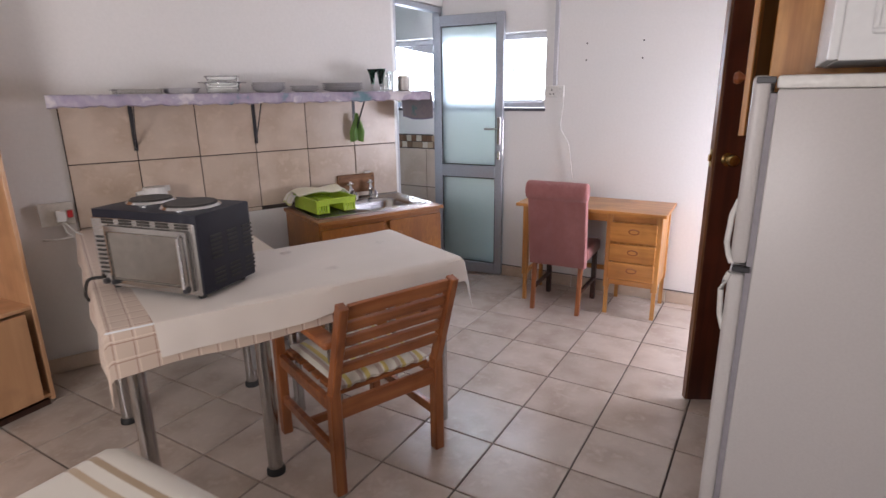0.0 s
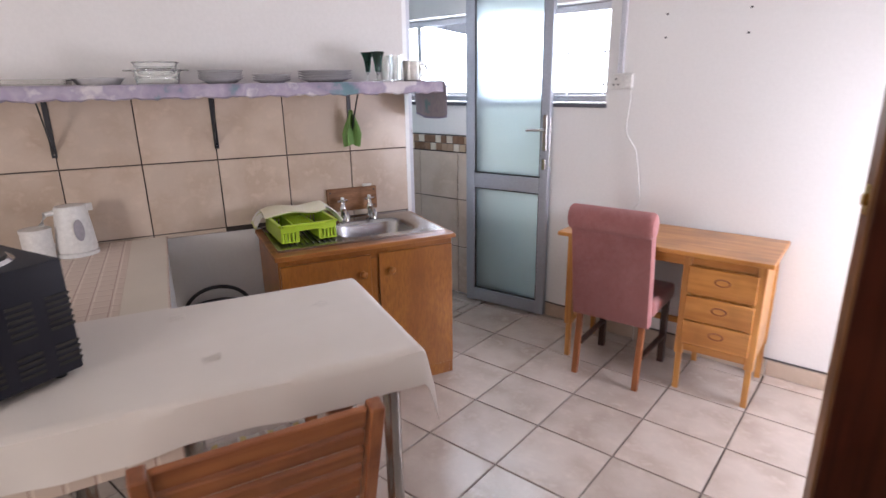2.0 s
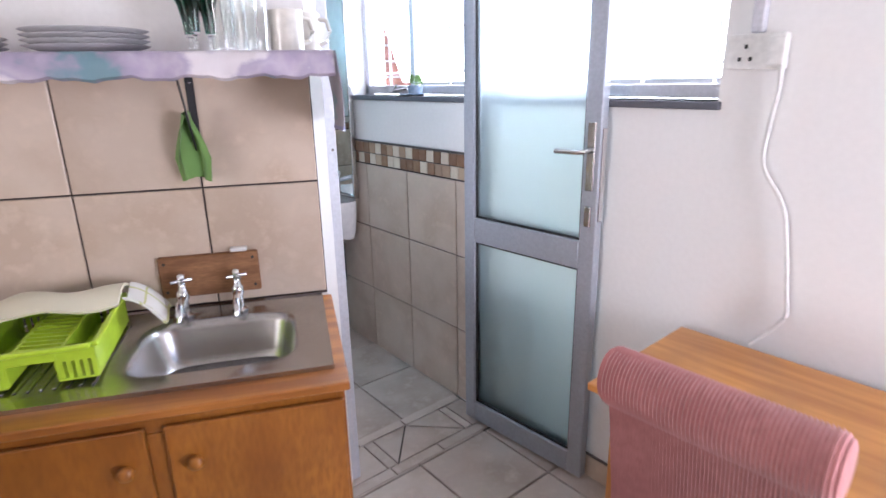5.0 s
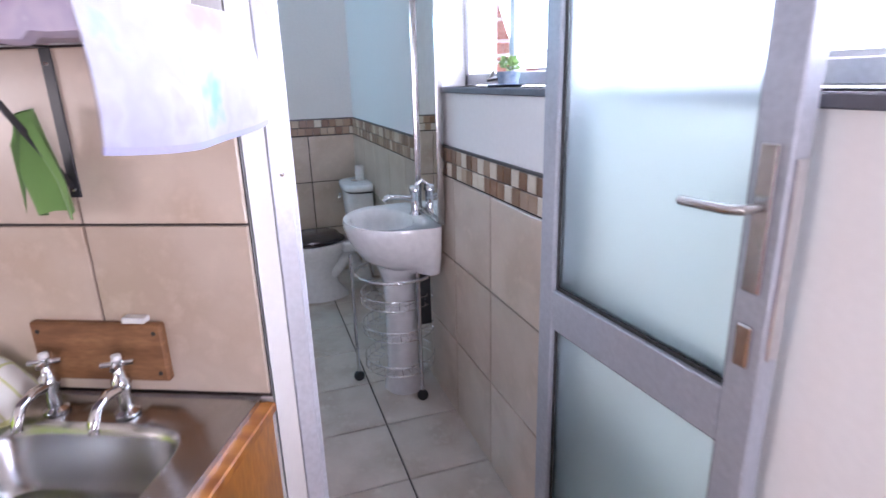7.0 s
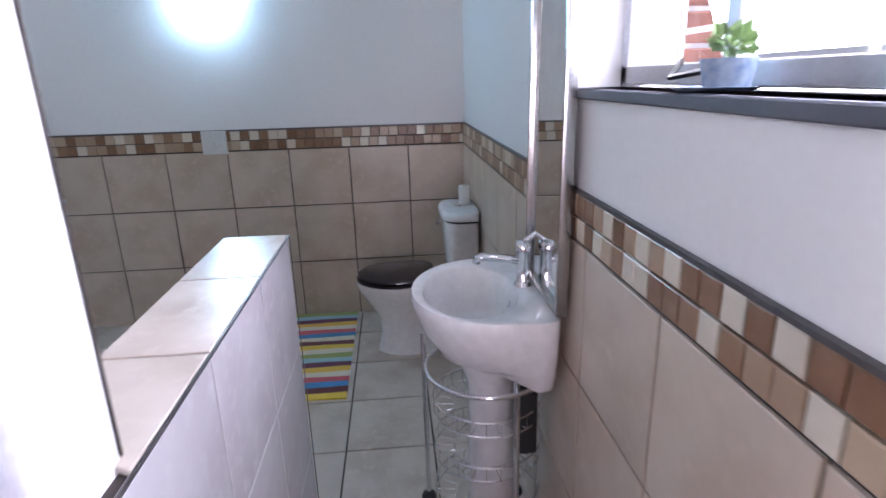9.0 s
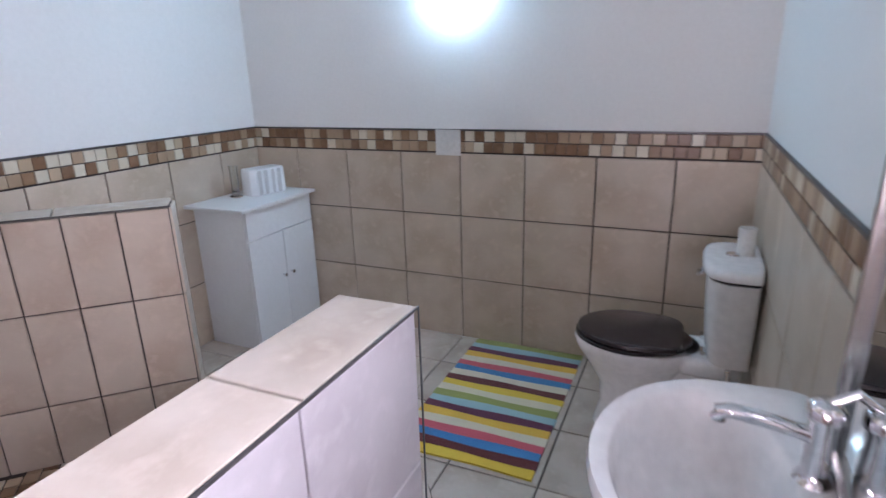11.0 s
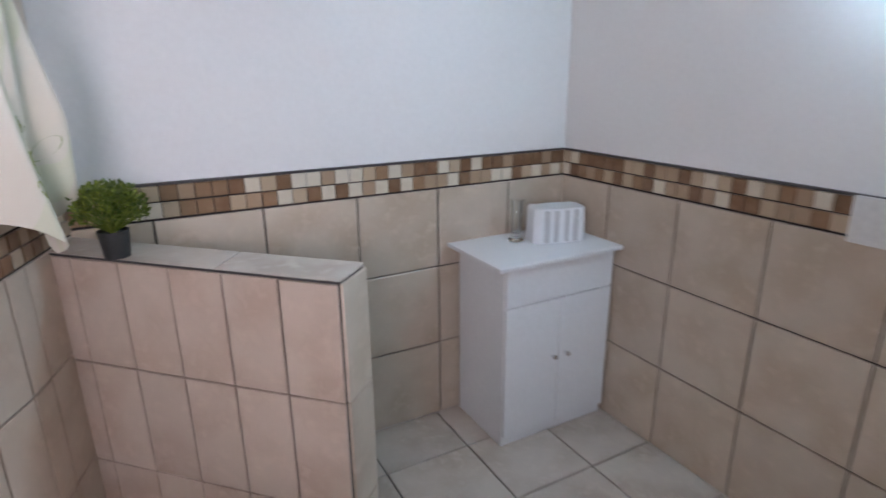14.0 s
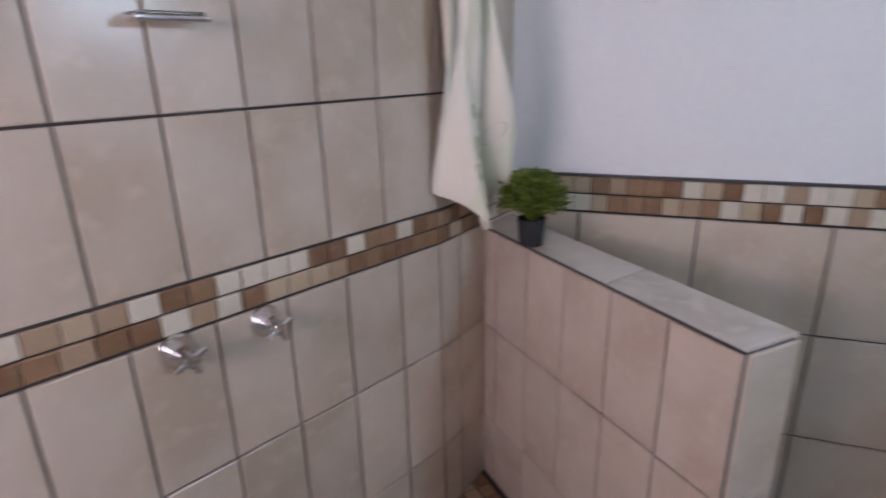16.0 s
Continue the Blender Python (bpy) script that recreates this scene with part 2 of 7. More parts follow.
M["whitecloth"] = cloth_mat("white_tablecloth", (0.70, 0.635, 0.57), 0, (), 1, 0.1)
M["checkcloth"] = cloth_mat("checked_tablecloth", (0.60, 0.48, 0.385), 2, ((0.36, 0.22, 0.17), (0.74, 0.63, 0.52)), 0.062, 0.05, cross=True, offs=(0.0, 0.14), coords="UV")
M["ovenglass"] = surface("smoky_oven_window", (0.36, 0.34, 0.31), (0.30, 0.28, 0.255), 0.18, 0.9, 3, 40, 0.0)
M["stitch"] = surface("grey_stitching", (0.66, 0.60, 0.55), None, 0.85)
M["plaincloth"] = cloth_mat("plain_cream_cloth", (0.64, 0.56, 0.45), 0, (), 1, 0.1)
M["bedcloth"] = cloth_mat("striped_bedspread", (0.70, 0.66, 0.58), 2, ((0.36, 0.26, 0.16), (0.45, 0.34, 0.22)), 0.9, 0.022, axis=1, offs=(0.10, 0.16))
M["cushion"] = cloth_mat("yellow_striped_cushion", (0.68, 0.64, 0.55), 2, ((0.62, 0.50, 0.16), (0.45, 0.36, 0.30)), 0.085, 0.22, axis=0)
M["towel_cream"] = cloth_mat("cream_towel", (0.78, 0.73, 0.54), 0, (), 1, 0.1)
M["towel_check"] = cloth_mat("checked_towel", (0.72, 0.70, 0.64), 1, ((0.52, 0.52, 0.22),), 0.05, 0.1, cross=True)
M["greencloth"] = cloth_mat("green_cloth", (0.16, 0.30, 0.08), 0, (), 1, 0.1)
M["bathtowel"] = cloth_mat("cream_bath_towel", (0.72, 0.66, 0.55), 1, ((0.64, 0.62, 0.47),), 0.05, 0.3, axis=1)
M["olive_print"] = surface("olive_print", (0.36, 0.38, 0.16), None, 0.9)
M["shelfcloth"] = mottled_mat("floral_shelf_cloth", [(0.14, 0.24, 0.28), (0.30, 0.27, 0.36), (0.36, 0.31, 0.41), (0.42, 0.37, 0.45), (0.36, 0.32, 0.42), (0.60, 0.56, 0.58), (0.62, 0.58, 0.60)], 7, 7)
M["flapcloth"] = mottled_mat("printed_white_cloth", [(0.13, 0.27, 0.30), (0.30, 0.28, 0.32), (0.27, 0.25, 0.30), (0.31, 0.29, 0.32), (0.25, 0.22, 0.29), (0.32, 0.17, 0.20)], 6)
M["hemcloth"] = surface("blue_lavender_hem", (0.22, 0.27, 0.40), (0.30, 0.27, 0.40), 0.85, 0, 8, 160, 0.1, bdist=0.002)
M["white_joint"] = surface("white_silicone", (0.66, 0.62, 0.62), None, 0.5)
M["pink"] = surface("pink_corduroy", (0.53, 0.235, 0.225), (0.42, 0.16, 0.155), 0.85, 0, 7, 60, 0.0, sheen=0.4)
M["glass"] = glass_mat("clear_glass", (0.97, 0.99, 0.98))
M["greenglass"] = glass_mat("green_glass", (0.02, 0.16, 0.10))
M["frost"] = glass_mat("frosted_glass", (0.80, 0.93, 0.945), 0.55, 1.2)
M["lampglow"] = emitter("lamp_glow", (0.44, 0.84, 1.0), 112.0)
M["tan_socket"] = surface("aged_plastic", (0.70, 0.67, 0.60), None, 0.4)
M["red"] = surface("red_plastic", (0.55, 0.03, 0.03), None, 0.35)
M["brick"] = surface("red_brick", (0.44, 0.20, 0.14), (0.34, 0.14, 0.095), 0.85, 0, 12, 60, 0.3)
M["paving"] = surface("pale_paving", (0.42, 0.38, 0.33), (0.34, 0.30, 0.26), 0.85, 0, 1.5, 30, 0.3)
M["outwall"] = surface("whitewashed_wall", (0.78, 0.77, 0.74), None, 0.85, 0, 1.5, 30, 0.3)
M["felt"] = surface("dark_mat", (0.03, 0.03, 0.035), None, 0.9)
M["seat"] = surface("black_seat_lid", (0.022, 0.016, 0.018), (0.03, 0.02, 0.022), 0.22, 0, 4, 60, 0.02)
M["plate"] = surface("grey_china", (0.60, 0.59, 0.59), (0.54, 0.53, 0.54), 0.15, 0, 8, 60, 0.0)
M["cream_china"] = surface("cream_china", (0.70, 0.67, 0.60), None, 0.15, 0, 8, 60, 0.0)
M["carpet"] = surface("grey_underside", (0.25, 0.24, 0.24), None, 0.9)


# ---- building helpers ----
def box(bm, x0, x1, y0, y1, z0, z1, bevel=0.0, segs=1):
    vs = [bm.verts.new(p) for p in itertools.product((x0, x1), (y0, y1), (z0, z1))]
    fs = [bm.faces.new([vs[i] for i in f]) for f in ((0, 1, 3, 2), (4, 6, 7, 5), (0, 4, 5, 1), (2, 3, 7, 6), (0, 2, 6, 4), (1, 5, 7, 3))]
    if bevel:
        es = list({e for f in fs for e in f.edges})
        bmesh.ops.bevel(bm, geom=es, offset=bevel, segments=segs, affect="EDGES", profile=0.6)
    return vs


def prism(bm, pts, z0, z1):
    lo = [bm.verts.new((p[0], p[1], z0)) for p in pts]
    hi = [bm.verts.new((p[0], p[1], z1)) for p in pts]
    bm.faces.new(lo[::-1])
    bm.faces.new(hi)
    for i in range(len(pts)):
        j = (i + 1) % len(pts)
        bm.faces.new((lo[i], lo[j], hi[j], hi[i]))


def lathe(bm, prof, segs=24, center=(0, 0), sx=1.0, sy=1.0):
    """Turns (radius, z) pairs about an upright axis."""
    rings = []
    for r, z in prof:
        if r < 1e-5:
            rings.append([bm.verts.new((center[0], center[1], z))])
        else:
            rings.append([bm.verts.new((center[0] + r * sx * math.cos(2 * math.pi * i / segs), center[1] + r * sy * math.sin(2 * math.pi * i / segs), z)) for i in range(segs)])
    for a, b in zip(rings, rings[1:]):
        for i in range(segs):
            j = (i + 1) % segs
            if len(a) == 1 and len(b) > 1:
                bm.faces.new((a[0], b[j], b[i]))
            elif len(b) == 1 and len(a) > 1:
                bm.faces.new((a[i], a[j], b[0]))
            elif len(a) > 1:
                bm.faces.new((a[i], a[j], b[j], b[i]))


def tube(bm, pts, r, segs=8, cap=True):
    pts = [Vector(p) for p in pts]
    rings = []
    up = Vector((0, 0, 1))
    for i, p in enumerate(pts):
        t = (pts[min(i + 1, len(pts) - 1)] - pts[max(i - 1, 0)]).normalized()
        a = t.cross(up if abs(t.z) < 0.95 else Vector((1, 0, 0))).normalized()
        b = t.cross(a)
        rings.append([bm.verts.new(p + r * (math.cos(2 * math.pi * k / segs) * a + math.sin(2 * math.pi * k / segs) * b)) for k in range(segs)])
    for a, b in zip(rings, rings[1:]):
        for k in range(segs):
            j = (k + 1) % segs
            bm.faces.new((a[k], a[j], b[j], b[k]))
    if cap:
        bm.faces.new(rings[0])
        bm.faces.new(rings[-1][::-1])


def beam(bm, a, b, w, h, bevel=0.003):
    """A bar of section w x h from a to b."""
    a, b = Vector(a), Vector(b)
    L = (b - a).length
    vs = box(bm, -w / 2, w / 2, -h / 2, h / 2, 0, L, 0)
    q = (b - a).to_track_quat("Z", "X").to_matrix().to_4x4()
    bmesh.ops.transform(bm, matrix=Matrix.Translation(a) @ q, verts=vs)
    if bevel:
        bmesh.ops.bevel(bm, geom=list({e for v in vs for e in v.link_edges}), offset=bevel, segments=1, affect="EDGES", profile=0.6)


def arc_pts(c, r, a0, a1, n, z=0.0, ry=None):
    ry = r if ry is None else ry
    return [(c[0] + r * math.cos(radians(a0 + (a1 - a0) * i / n)), c[1] + ry * math.sin(radians(a0 + (a1 - a0) * i / n)), z) for i in range(n + 1)]


def cloth(bm, fn, nu, nv, thick=0.003):
    """A sheet fn(u, v) with some thickness."""
    top = [[bm.verts.new(fn(i / nu, j / nv)) for j in range(nv + 1)] for i in range(nu + 1)]
    fs = []
    for i in range(nu):
        for j in range(nv):
            fs.append(bm.faces.new((top[i][j], top[i + 1][j], top[i + 1][j + 1], top[i][j + 1])))
    bm.normal_update()
    bmesh.ops.solidify(bm, geom=fs, thickness=thick)


def finish(bm, name, smooth=None):
    bmesh.ops.recalc_face_normals(bm, faces=bm.faces)
    me = bpy.data.meshes.new(name)
    if smooth:
        lim = radians(smooth)
        for f in bm.faces:
            f.smooth = True
        for e in bm.edges:
            e.smooth = len(e.link_faces) == 2 and e.calc_face_angle(0) < lim
    bm.to_mesh(me)
    bm.free()
    return me


def part(name, bm, mat, parent=None, label="", smooth=None, kind=""):
    me = finish(bm, name, smooth)
    me.materials.append(M[mat])
    ob = new(name, me)
    ob.parent = parent
    return tagged(ob, label, kind=kind)


def thing(name, label, category, m=None, group=""):
    e = new(name)
    e.empty_display_size = 0.1
    e.matrix_world = m or Matrix()
    return tagged(e, label, category, group)


def solo(name, bm, mat, label, category, m=None, group="", smooth=None, kind=""):
    ob = part(name, bm, mat, None, label, smooth, kind)
    ob.matrix_world = m or Matrix()
    return tagged(ob, label, category, group)


def structure(name, bm, mat, label="", category="", m=None, smooth=None):
    ob = part(name, bm, mat, None, label, smooth, "structure")
    ob.matrix_world = m or Matrix()
    return tagged(ob, label, category)


def BM():
    return bmesh.new()


# ---- plan ----
CORNER = (-1.860, 4.242)
WALLRZ = 245.5
WALL = pose(CORNER[0], CORNER[1], 0, 0, 0, WALLRZ)
DX, DY = math.cos(radians(WALLRZ)), math.sin(radians(WALLRZ))
NX, NY = -DY, DX


def on_wall(s, n, z=0.0):
    """Metres along the kitchen wall from its free end, and out from it into the room."""
    return (CORNER[0] + DX * s + NX * n, CORNER[1] + DY * s + NY * n, z)


YW = 5.0            # inner face of the window wall
XT = -5.0           # toilet wall
YC = 2.242          # cabinet wall
XR = 1.12           # right wall of the room
YB = -1.4           # wall behind
XL = -2.86          # left wall of the room
H = 2.75
THK = 0.305         # thickness of the kitchen wall
KINK = on_wall(1.905, -THK)[:2]
NOOK = (-3.04, YC)
SILL, HEAD = 1.405, 1.97
WX0, WX1 = -2.92, -0.985
BAND0, BAND1 = 1.060, 1.172
TH = 0.008          # tile stands proud of its bed


def build_shell():
    # window wall, its long opening left free
    bm = BM()
    y0, y1 = YW, YW + 0.23
    box(bm, XT - 0.2, XR + 0.2, y0, y1, -0.1, SILL)
    box(bm, XT - 0.2, XR + 0.2, y0, y1, HEAD, H)
    box(bm, XT - 0.2, WX0, y0, y1, SILL, HEAD)
    box(bm, WX1, XR + 0.2, y0, y1, SILL, HEAD)
    structure("wall_north", bm, "plaster", "white plastered wall with a long high window", "wall")
    bm = BM()
    box(bm, XT - 0.2, XT, YC - 0.2, YW, -0.1, H)
    structure("wall_west", bm, "plaster", "white plastered bathroom wall above beige tiles", "wall")
    bm = BM()
    box(bm, XT, NOOK[0] + 0.001, YC - 0.2, YC, -0.1, H)
    structure("wall_bath_south", bm, "plaster", "white plastered bathroom wall above beige tiles", "wall")
    # oblique kitchen wall with the shower on its other side
    a0, a1 = on_wall(0, 0), (-2.185, 4.25)
    r1 = on_wall(2.36, 0)
    bm = BM()
    kink_in = KINK
    prism(bm, [a1[:2], kink_in, NOOK, (XL - 0.05, YC - 0.2), (XL, YC - 0.2), (XL, r1[1]), a0[:2]][::-1], -0.1, H)
    structure("wall_partition", bm, "plaster", "white plastered partition wall between kitchen and bathroom", "wall")
    bm = BM()
    box(bm, XL - 0.2, XL, YB - 0.2, YC - 0.2, -0.1, H)
    structure("wall_left", bm, "plaster", "white plastered wall", "wall")
    bm = BM()
    # unseen wall; its opening is assumed and placed to suit the rear fill lamp
    box(bm, XL - 0.2, -1.02, YB - 0.2, YB, -0.1, H)
    box(bm, 0.22, XR + 0.2, YB - 0.2, YB, -0.1, H)
    box(bm, -1.02, 0.22, YB - 0.2, YB, -0.1, 0.93)
    box(bm, -1.02, 0.22, YB - 0.2, YB, 2.07, H)
    structure("wall_south", bm, "plaster", "white plastered wall", "wall")
    # right wall with the open entrance
    bm = BM()
    box(bm, XR, XR + 0.2, YB, 4.02, -0.1, H)
    box(bm, XR, XR + 0.2, 4.86, YW, -0.1, H)
    box(bm, XR, XR + 0.2, 4.02, 4.86, 2.1, H)
    structure("wall_east", bm, "plaster", "white plastered wall with an open doorway", "wall")
    # wall over the bathroom door
    bm = BM()
    box(bm, -2.09, -1.88, CORNER[1] + 0.004, YW, 2.20, H)
    structure("lintel", bm, "plaster", "white plastered wall over the doorway", "wall")
    bm = BM()
    box(bm, XT - 0.2, XR + 0.2, YB - 0.2, YW + 0.23, H, H + 0.12)
    structure("ceiling", bm, "ceiling", "plain white ceiling", "ceiling")
    bm = BM()
    box(bm, XT - 0.2, XR + 0.2, YB - 0.2, YW + 0.23, -0.2, -0.010)
    structure("floor", bm, "grout_pale", "grouted bed of the tiled floor", "floor")
    bm = BM()
    box(bm, -60, 60, -60, 60, -0.45, -0.21)
    structure("ground", bm, "paving", "pale sunlit paving outside", "ground")


build_shell()


# ---- windows and bathroom door ----
def build_window(name, x0, x1, mull):
    w = thing(name, "white steel window, its panes blown bright by daylight", "window")
    w["kind"] = "structure"
    yy = YW + 0.12
    bm = BM()
    for a, b, c, d in ((x0, x1, SILL + 0.005, SILL + 0.045), (x0, x1, HEAD - 0.045, HEAD - 0.005), (x0, x0 + 0.035, SILL, HEAD), (x1 - 0.035, x1, SILL, HEAD)):
        box(bm, a, b, yy - 0.02, yy + 0.02, c, d, 0.003)
    for m in mull:
        box(bm, m - 0.018, m + 0.018, yy - 0.02, yy + 0.02, SILL + 0.045, HEAD - 0.045, 0.003)
    part("window_frame", bm, "alu_white", w)
    xs = [x0 + 0.035, *mull, x1 - 0.035]
    for a, b in zip(xs, xs[1:]):
        bm = BM()
        box(bm, a + 0.004, b - 0.004, yy - 0.003, yy + 0.003, SILL + 0.04, HEAD - 0.04)
        p = part("pane", bm, "glass", w)
        p.visible_shadow = False
    # burglar bars just outside
    bm = BM()
    for z in (1.51, 1.70, 1.87):
        tube(bm, [(x0, yy + 0.05, z), (x1, yy + 0.05, z)], 0.006, 6)
    for x in np.arange(x0 + 0.14, x1, 0.24):
        tube(bm, [(x, yy + 0.05, SILL), (x, yy + 0.05, HEAD)], 0.006, 6)
    part("burglar_bars", bm, "alu_white", w)
    bm = BM()
    tube(bm, [(x0 + 0.3, yy - 0.03, SILL + 0.05), (x0 + 0.3, yy - 0.05, SILL + 0.02), (x0 + 0.42, yy - 0.055, SILL + 0.03)], 0.006, 6)
    part("window_stay", bm, "steel", w)


build_window("window_1", WX0, -1.96, [-2.50])
build_window("window_2", -1.94, WX1, [-1.45])

bm = BM()
box(bm, WX0 - 0.01, WX1 + 0.01, YW - 0.015, YW + 0.10, SILL - 0.022, SILL, 0.003)
structure("window_sill", bm, "sill", "thin dark slate window sill", "window sill")

# outside: a brick pier, a whitewashed yard wall
bm = BM()
box(bm, -9, 6, 7.6, 7.8, -0.21, 2.6)
structure("yard_wall", bm, "outwall", "whitewashed yard wall in full sun", "wall")
pier = thing("brick_pier", "red brick pier outside the bathroom window", "pier")
bm = BM()
k = 0
for z in np.arange(-0.2, 2.6, 0.085):
    for a, b in ((-3.235, -3.128), (-3.118, -3.015)) if k % 2 else ((-3.235, -3.18), (-3.17, -3.07), (-3.06, -3.015)):
        box(bm, a, b, 5.26, 5.48, z, z + 0.073, 0.004)
    k += 1
part("brick_courses", bm, "brick", pier)
bm = BM()
box(bm, -3.228, -3.022, 5.267, 5.473, -0.21, 2.6)
part("mortar_core", bm, "outwall", pier)

# bathroom door frame
fr = thing("door_frame", "grey aluminium door frame round the bathroom doorway", "door frame")
fr["kind"] = "structure"
bm = BM()
box(bm, -1.945, -1.88, 4.29, 4.328, 0, 2.19, 0.003)
box(bm, -1.955, -1.93, 4.328, 4.34, 0, 2.16, 0.002)
part("frame_jamb", bm, "alu_white", fr, "white aluminium jamb")
bm = BM()
box(bm, -1.94, -1.875, 4.93, 4.975, 0, 2.19, 0.003)
part("hinge_post", bm, "alu", fr)
bm = BM()
lathe(bm, [(0, 0), (0.005, 0), (0.004, 0.002), (0, 0.0025)], 10)
bmesh.ops.transform(bm, matrix=pose(-1.880, 4.312, 1.265, 0, 90, 0), verts=bm.verts)
part("jamb_screw", bm, "steel", fr)
bm = BM()
box(bm, -1.94, -1.875, 4.328, 4.93, 2.15, 2.19, 0.003)
part("frame_head", bm, "alu", fr)
bm = BM()
box(bm, -1.965, -1.872, CORNER[1] + 0.004, 4.288, 0, 2.2)
structure("reveal", bm, "plaster", "white plastered end of the partition wall", "wall")


def build_glass_door():
    L, Hd, T = 0.60, 2.10, 0.038
    m = pose(-1.905, 4.915, 0.02, 0, 0, 4)
    d = thing("door_1", "open grey aluminium door with two frosted glass panes", "door", m)
    d["kind"] = "structure"
    bm = BM()
    for a, b, c, e in ((0, 0.055, 0, Hd), (L - 0.06, L, 0, Hd), (0.055, L - 0.06, 0, 0.09), (0.055, L - 0.06, Hd - 0.08, Hd), (0.055, L - 0.06, 0.825, 0.925)):
        box(bm, a, b, -T / 2, T / 2, c, e, 0.003)
    part("door_leaf", bm, "alu", d)
    for c, e in ((0.09, 0.825), (0.925, Hd - 0.08)):
        bm = BM()
        box(bm, 0.05, L - 0.055, -0.003, 0.003, c - 0.005, e + 0.005)
        p = part("pane", bm, "frost", d, "frosted bluish glass pane")
        p.visible_shadow = False
        bm = BM()
        for a, b, f, g in ((0.055, 0.063, c, e), (L - 0.068, L - 0.06, c, e), (0.063, L - 0.068, c, c + 0.008), (0.063, L - 0.068, e - 0.008, e)):
            box(bm, a, b, -0.008, -0.0035, f, g)
            box(bm, a, b, 0.0035, 0.008, f, g)
        part("glazing_bead", bm, "rubber", d)
    h = BM()
    box(h, L - 0.045, L - 0.015, -T / 2 - 0.008, -T / 2, 1.10, 1.32, 0.003)
    box(h, L - 0.043, L - 0.017, -T / 2 - 0.009, -T / 2, 0.98, 1.05, 0.003)
    hd = part("handle_plate", h, "steel", d)
    h = BM()
    tube(h, [(L - 0.03, -T / 2, 1.23), (L - 0.03, -T / 2 - 0.045, 1.23), (L - 0.05, -T / 2 - 0.050, 1.228), (L - 0.135, -T / 2 - 0.050, 1.226)], 0.008, 8)
    part("lever", h, "steel", hd, smooth=50)
    h = BM()
    box(h, L, L + 0.004, -0.012, 0.012, 1.0, 1.30, 0.001)
    part("lock_plate", h, "chrome", d)


build_glass_door()


# ---- brown entrance door and pine cupboard ----
def build_entrance_door():
    m = pose(0.345, 3.60, 0.012, 0, 0, 28)
    d = thing("door_2", "open dark mahogany entrance door with a brass knob", "door", m)
    d["kind"] = "structure"
    L = 0.80
    bm = BM()
    box(bm, 0.012, L, -0.02, 0.02, 0, 2.06, 0.002)
    part("door_leaf", bm, "mahogany", d)
    bm = BM()
    box(bm, 0.0, 0.012, -0.02, 0.02, 0, 2.06, 0.002)
    part("door_edge", bm, "mahogany_edge", d, "worn lighter edge")
    bm = BM()
    lathe(bm, [(0, 0), (0.03, 0), (0.03, 0.006), (0.012, 0.012), (0.012, 0.03), (0.026, 0.042), (0.029, 0.055), (0.022, 0.068), (0, 0.07)], 20)
    bmesh.ops.transform(bm, matrix=pose(0.065, -0.02, 1.215, 90), verts=bm.verts)
    part("door_knob", bm, "brass", d, "brass door knob", smooth=50)
    bm = BM()
    box(bm, -0.003, 0.0, -0.012, 0.012, 1.18, 1.26, 0.001)
    box(bm, -0.012, -0.003, -0.007, 0.007, 1.205, 1.235, 0.002)
    part("latch", bm, "brass", d)
    for z in (0.25, 1.0, 1.8):
        bm = BM()
        tube(bm, [(L + 0.006, 0.024, z), (L + 0.006, 0.024, z + 0.1)], 0.008, 8)
        part("hinge", bm, "brass", d)


build_entrance_door()


def wooden_knob(x, y, z, parent, mat, rx, rz):
    bm = BM()
    lathe(bm, [(0, 0), (0.010, 0), (0.009, 0.012), (0.020, 0.022), (0.023, 0.032), (0.018, 0.042), (0, 0.045)], 16)
    bmesh.ops.transform(bm, matrix=pose(x, y, z, rx, 0, rz), verts=bm.verts)
    return part("knob", bm, mat, parent, smooth=60)


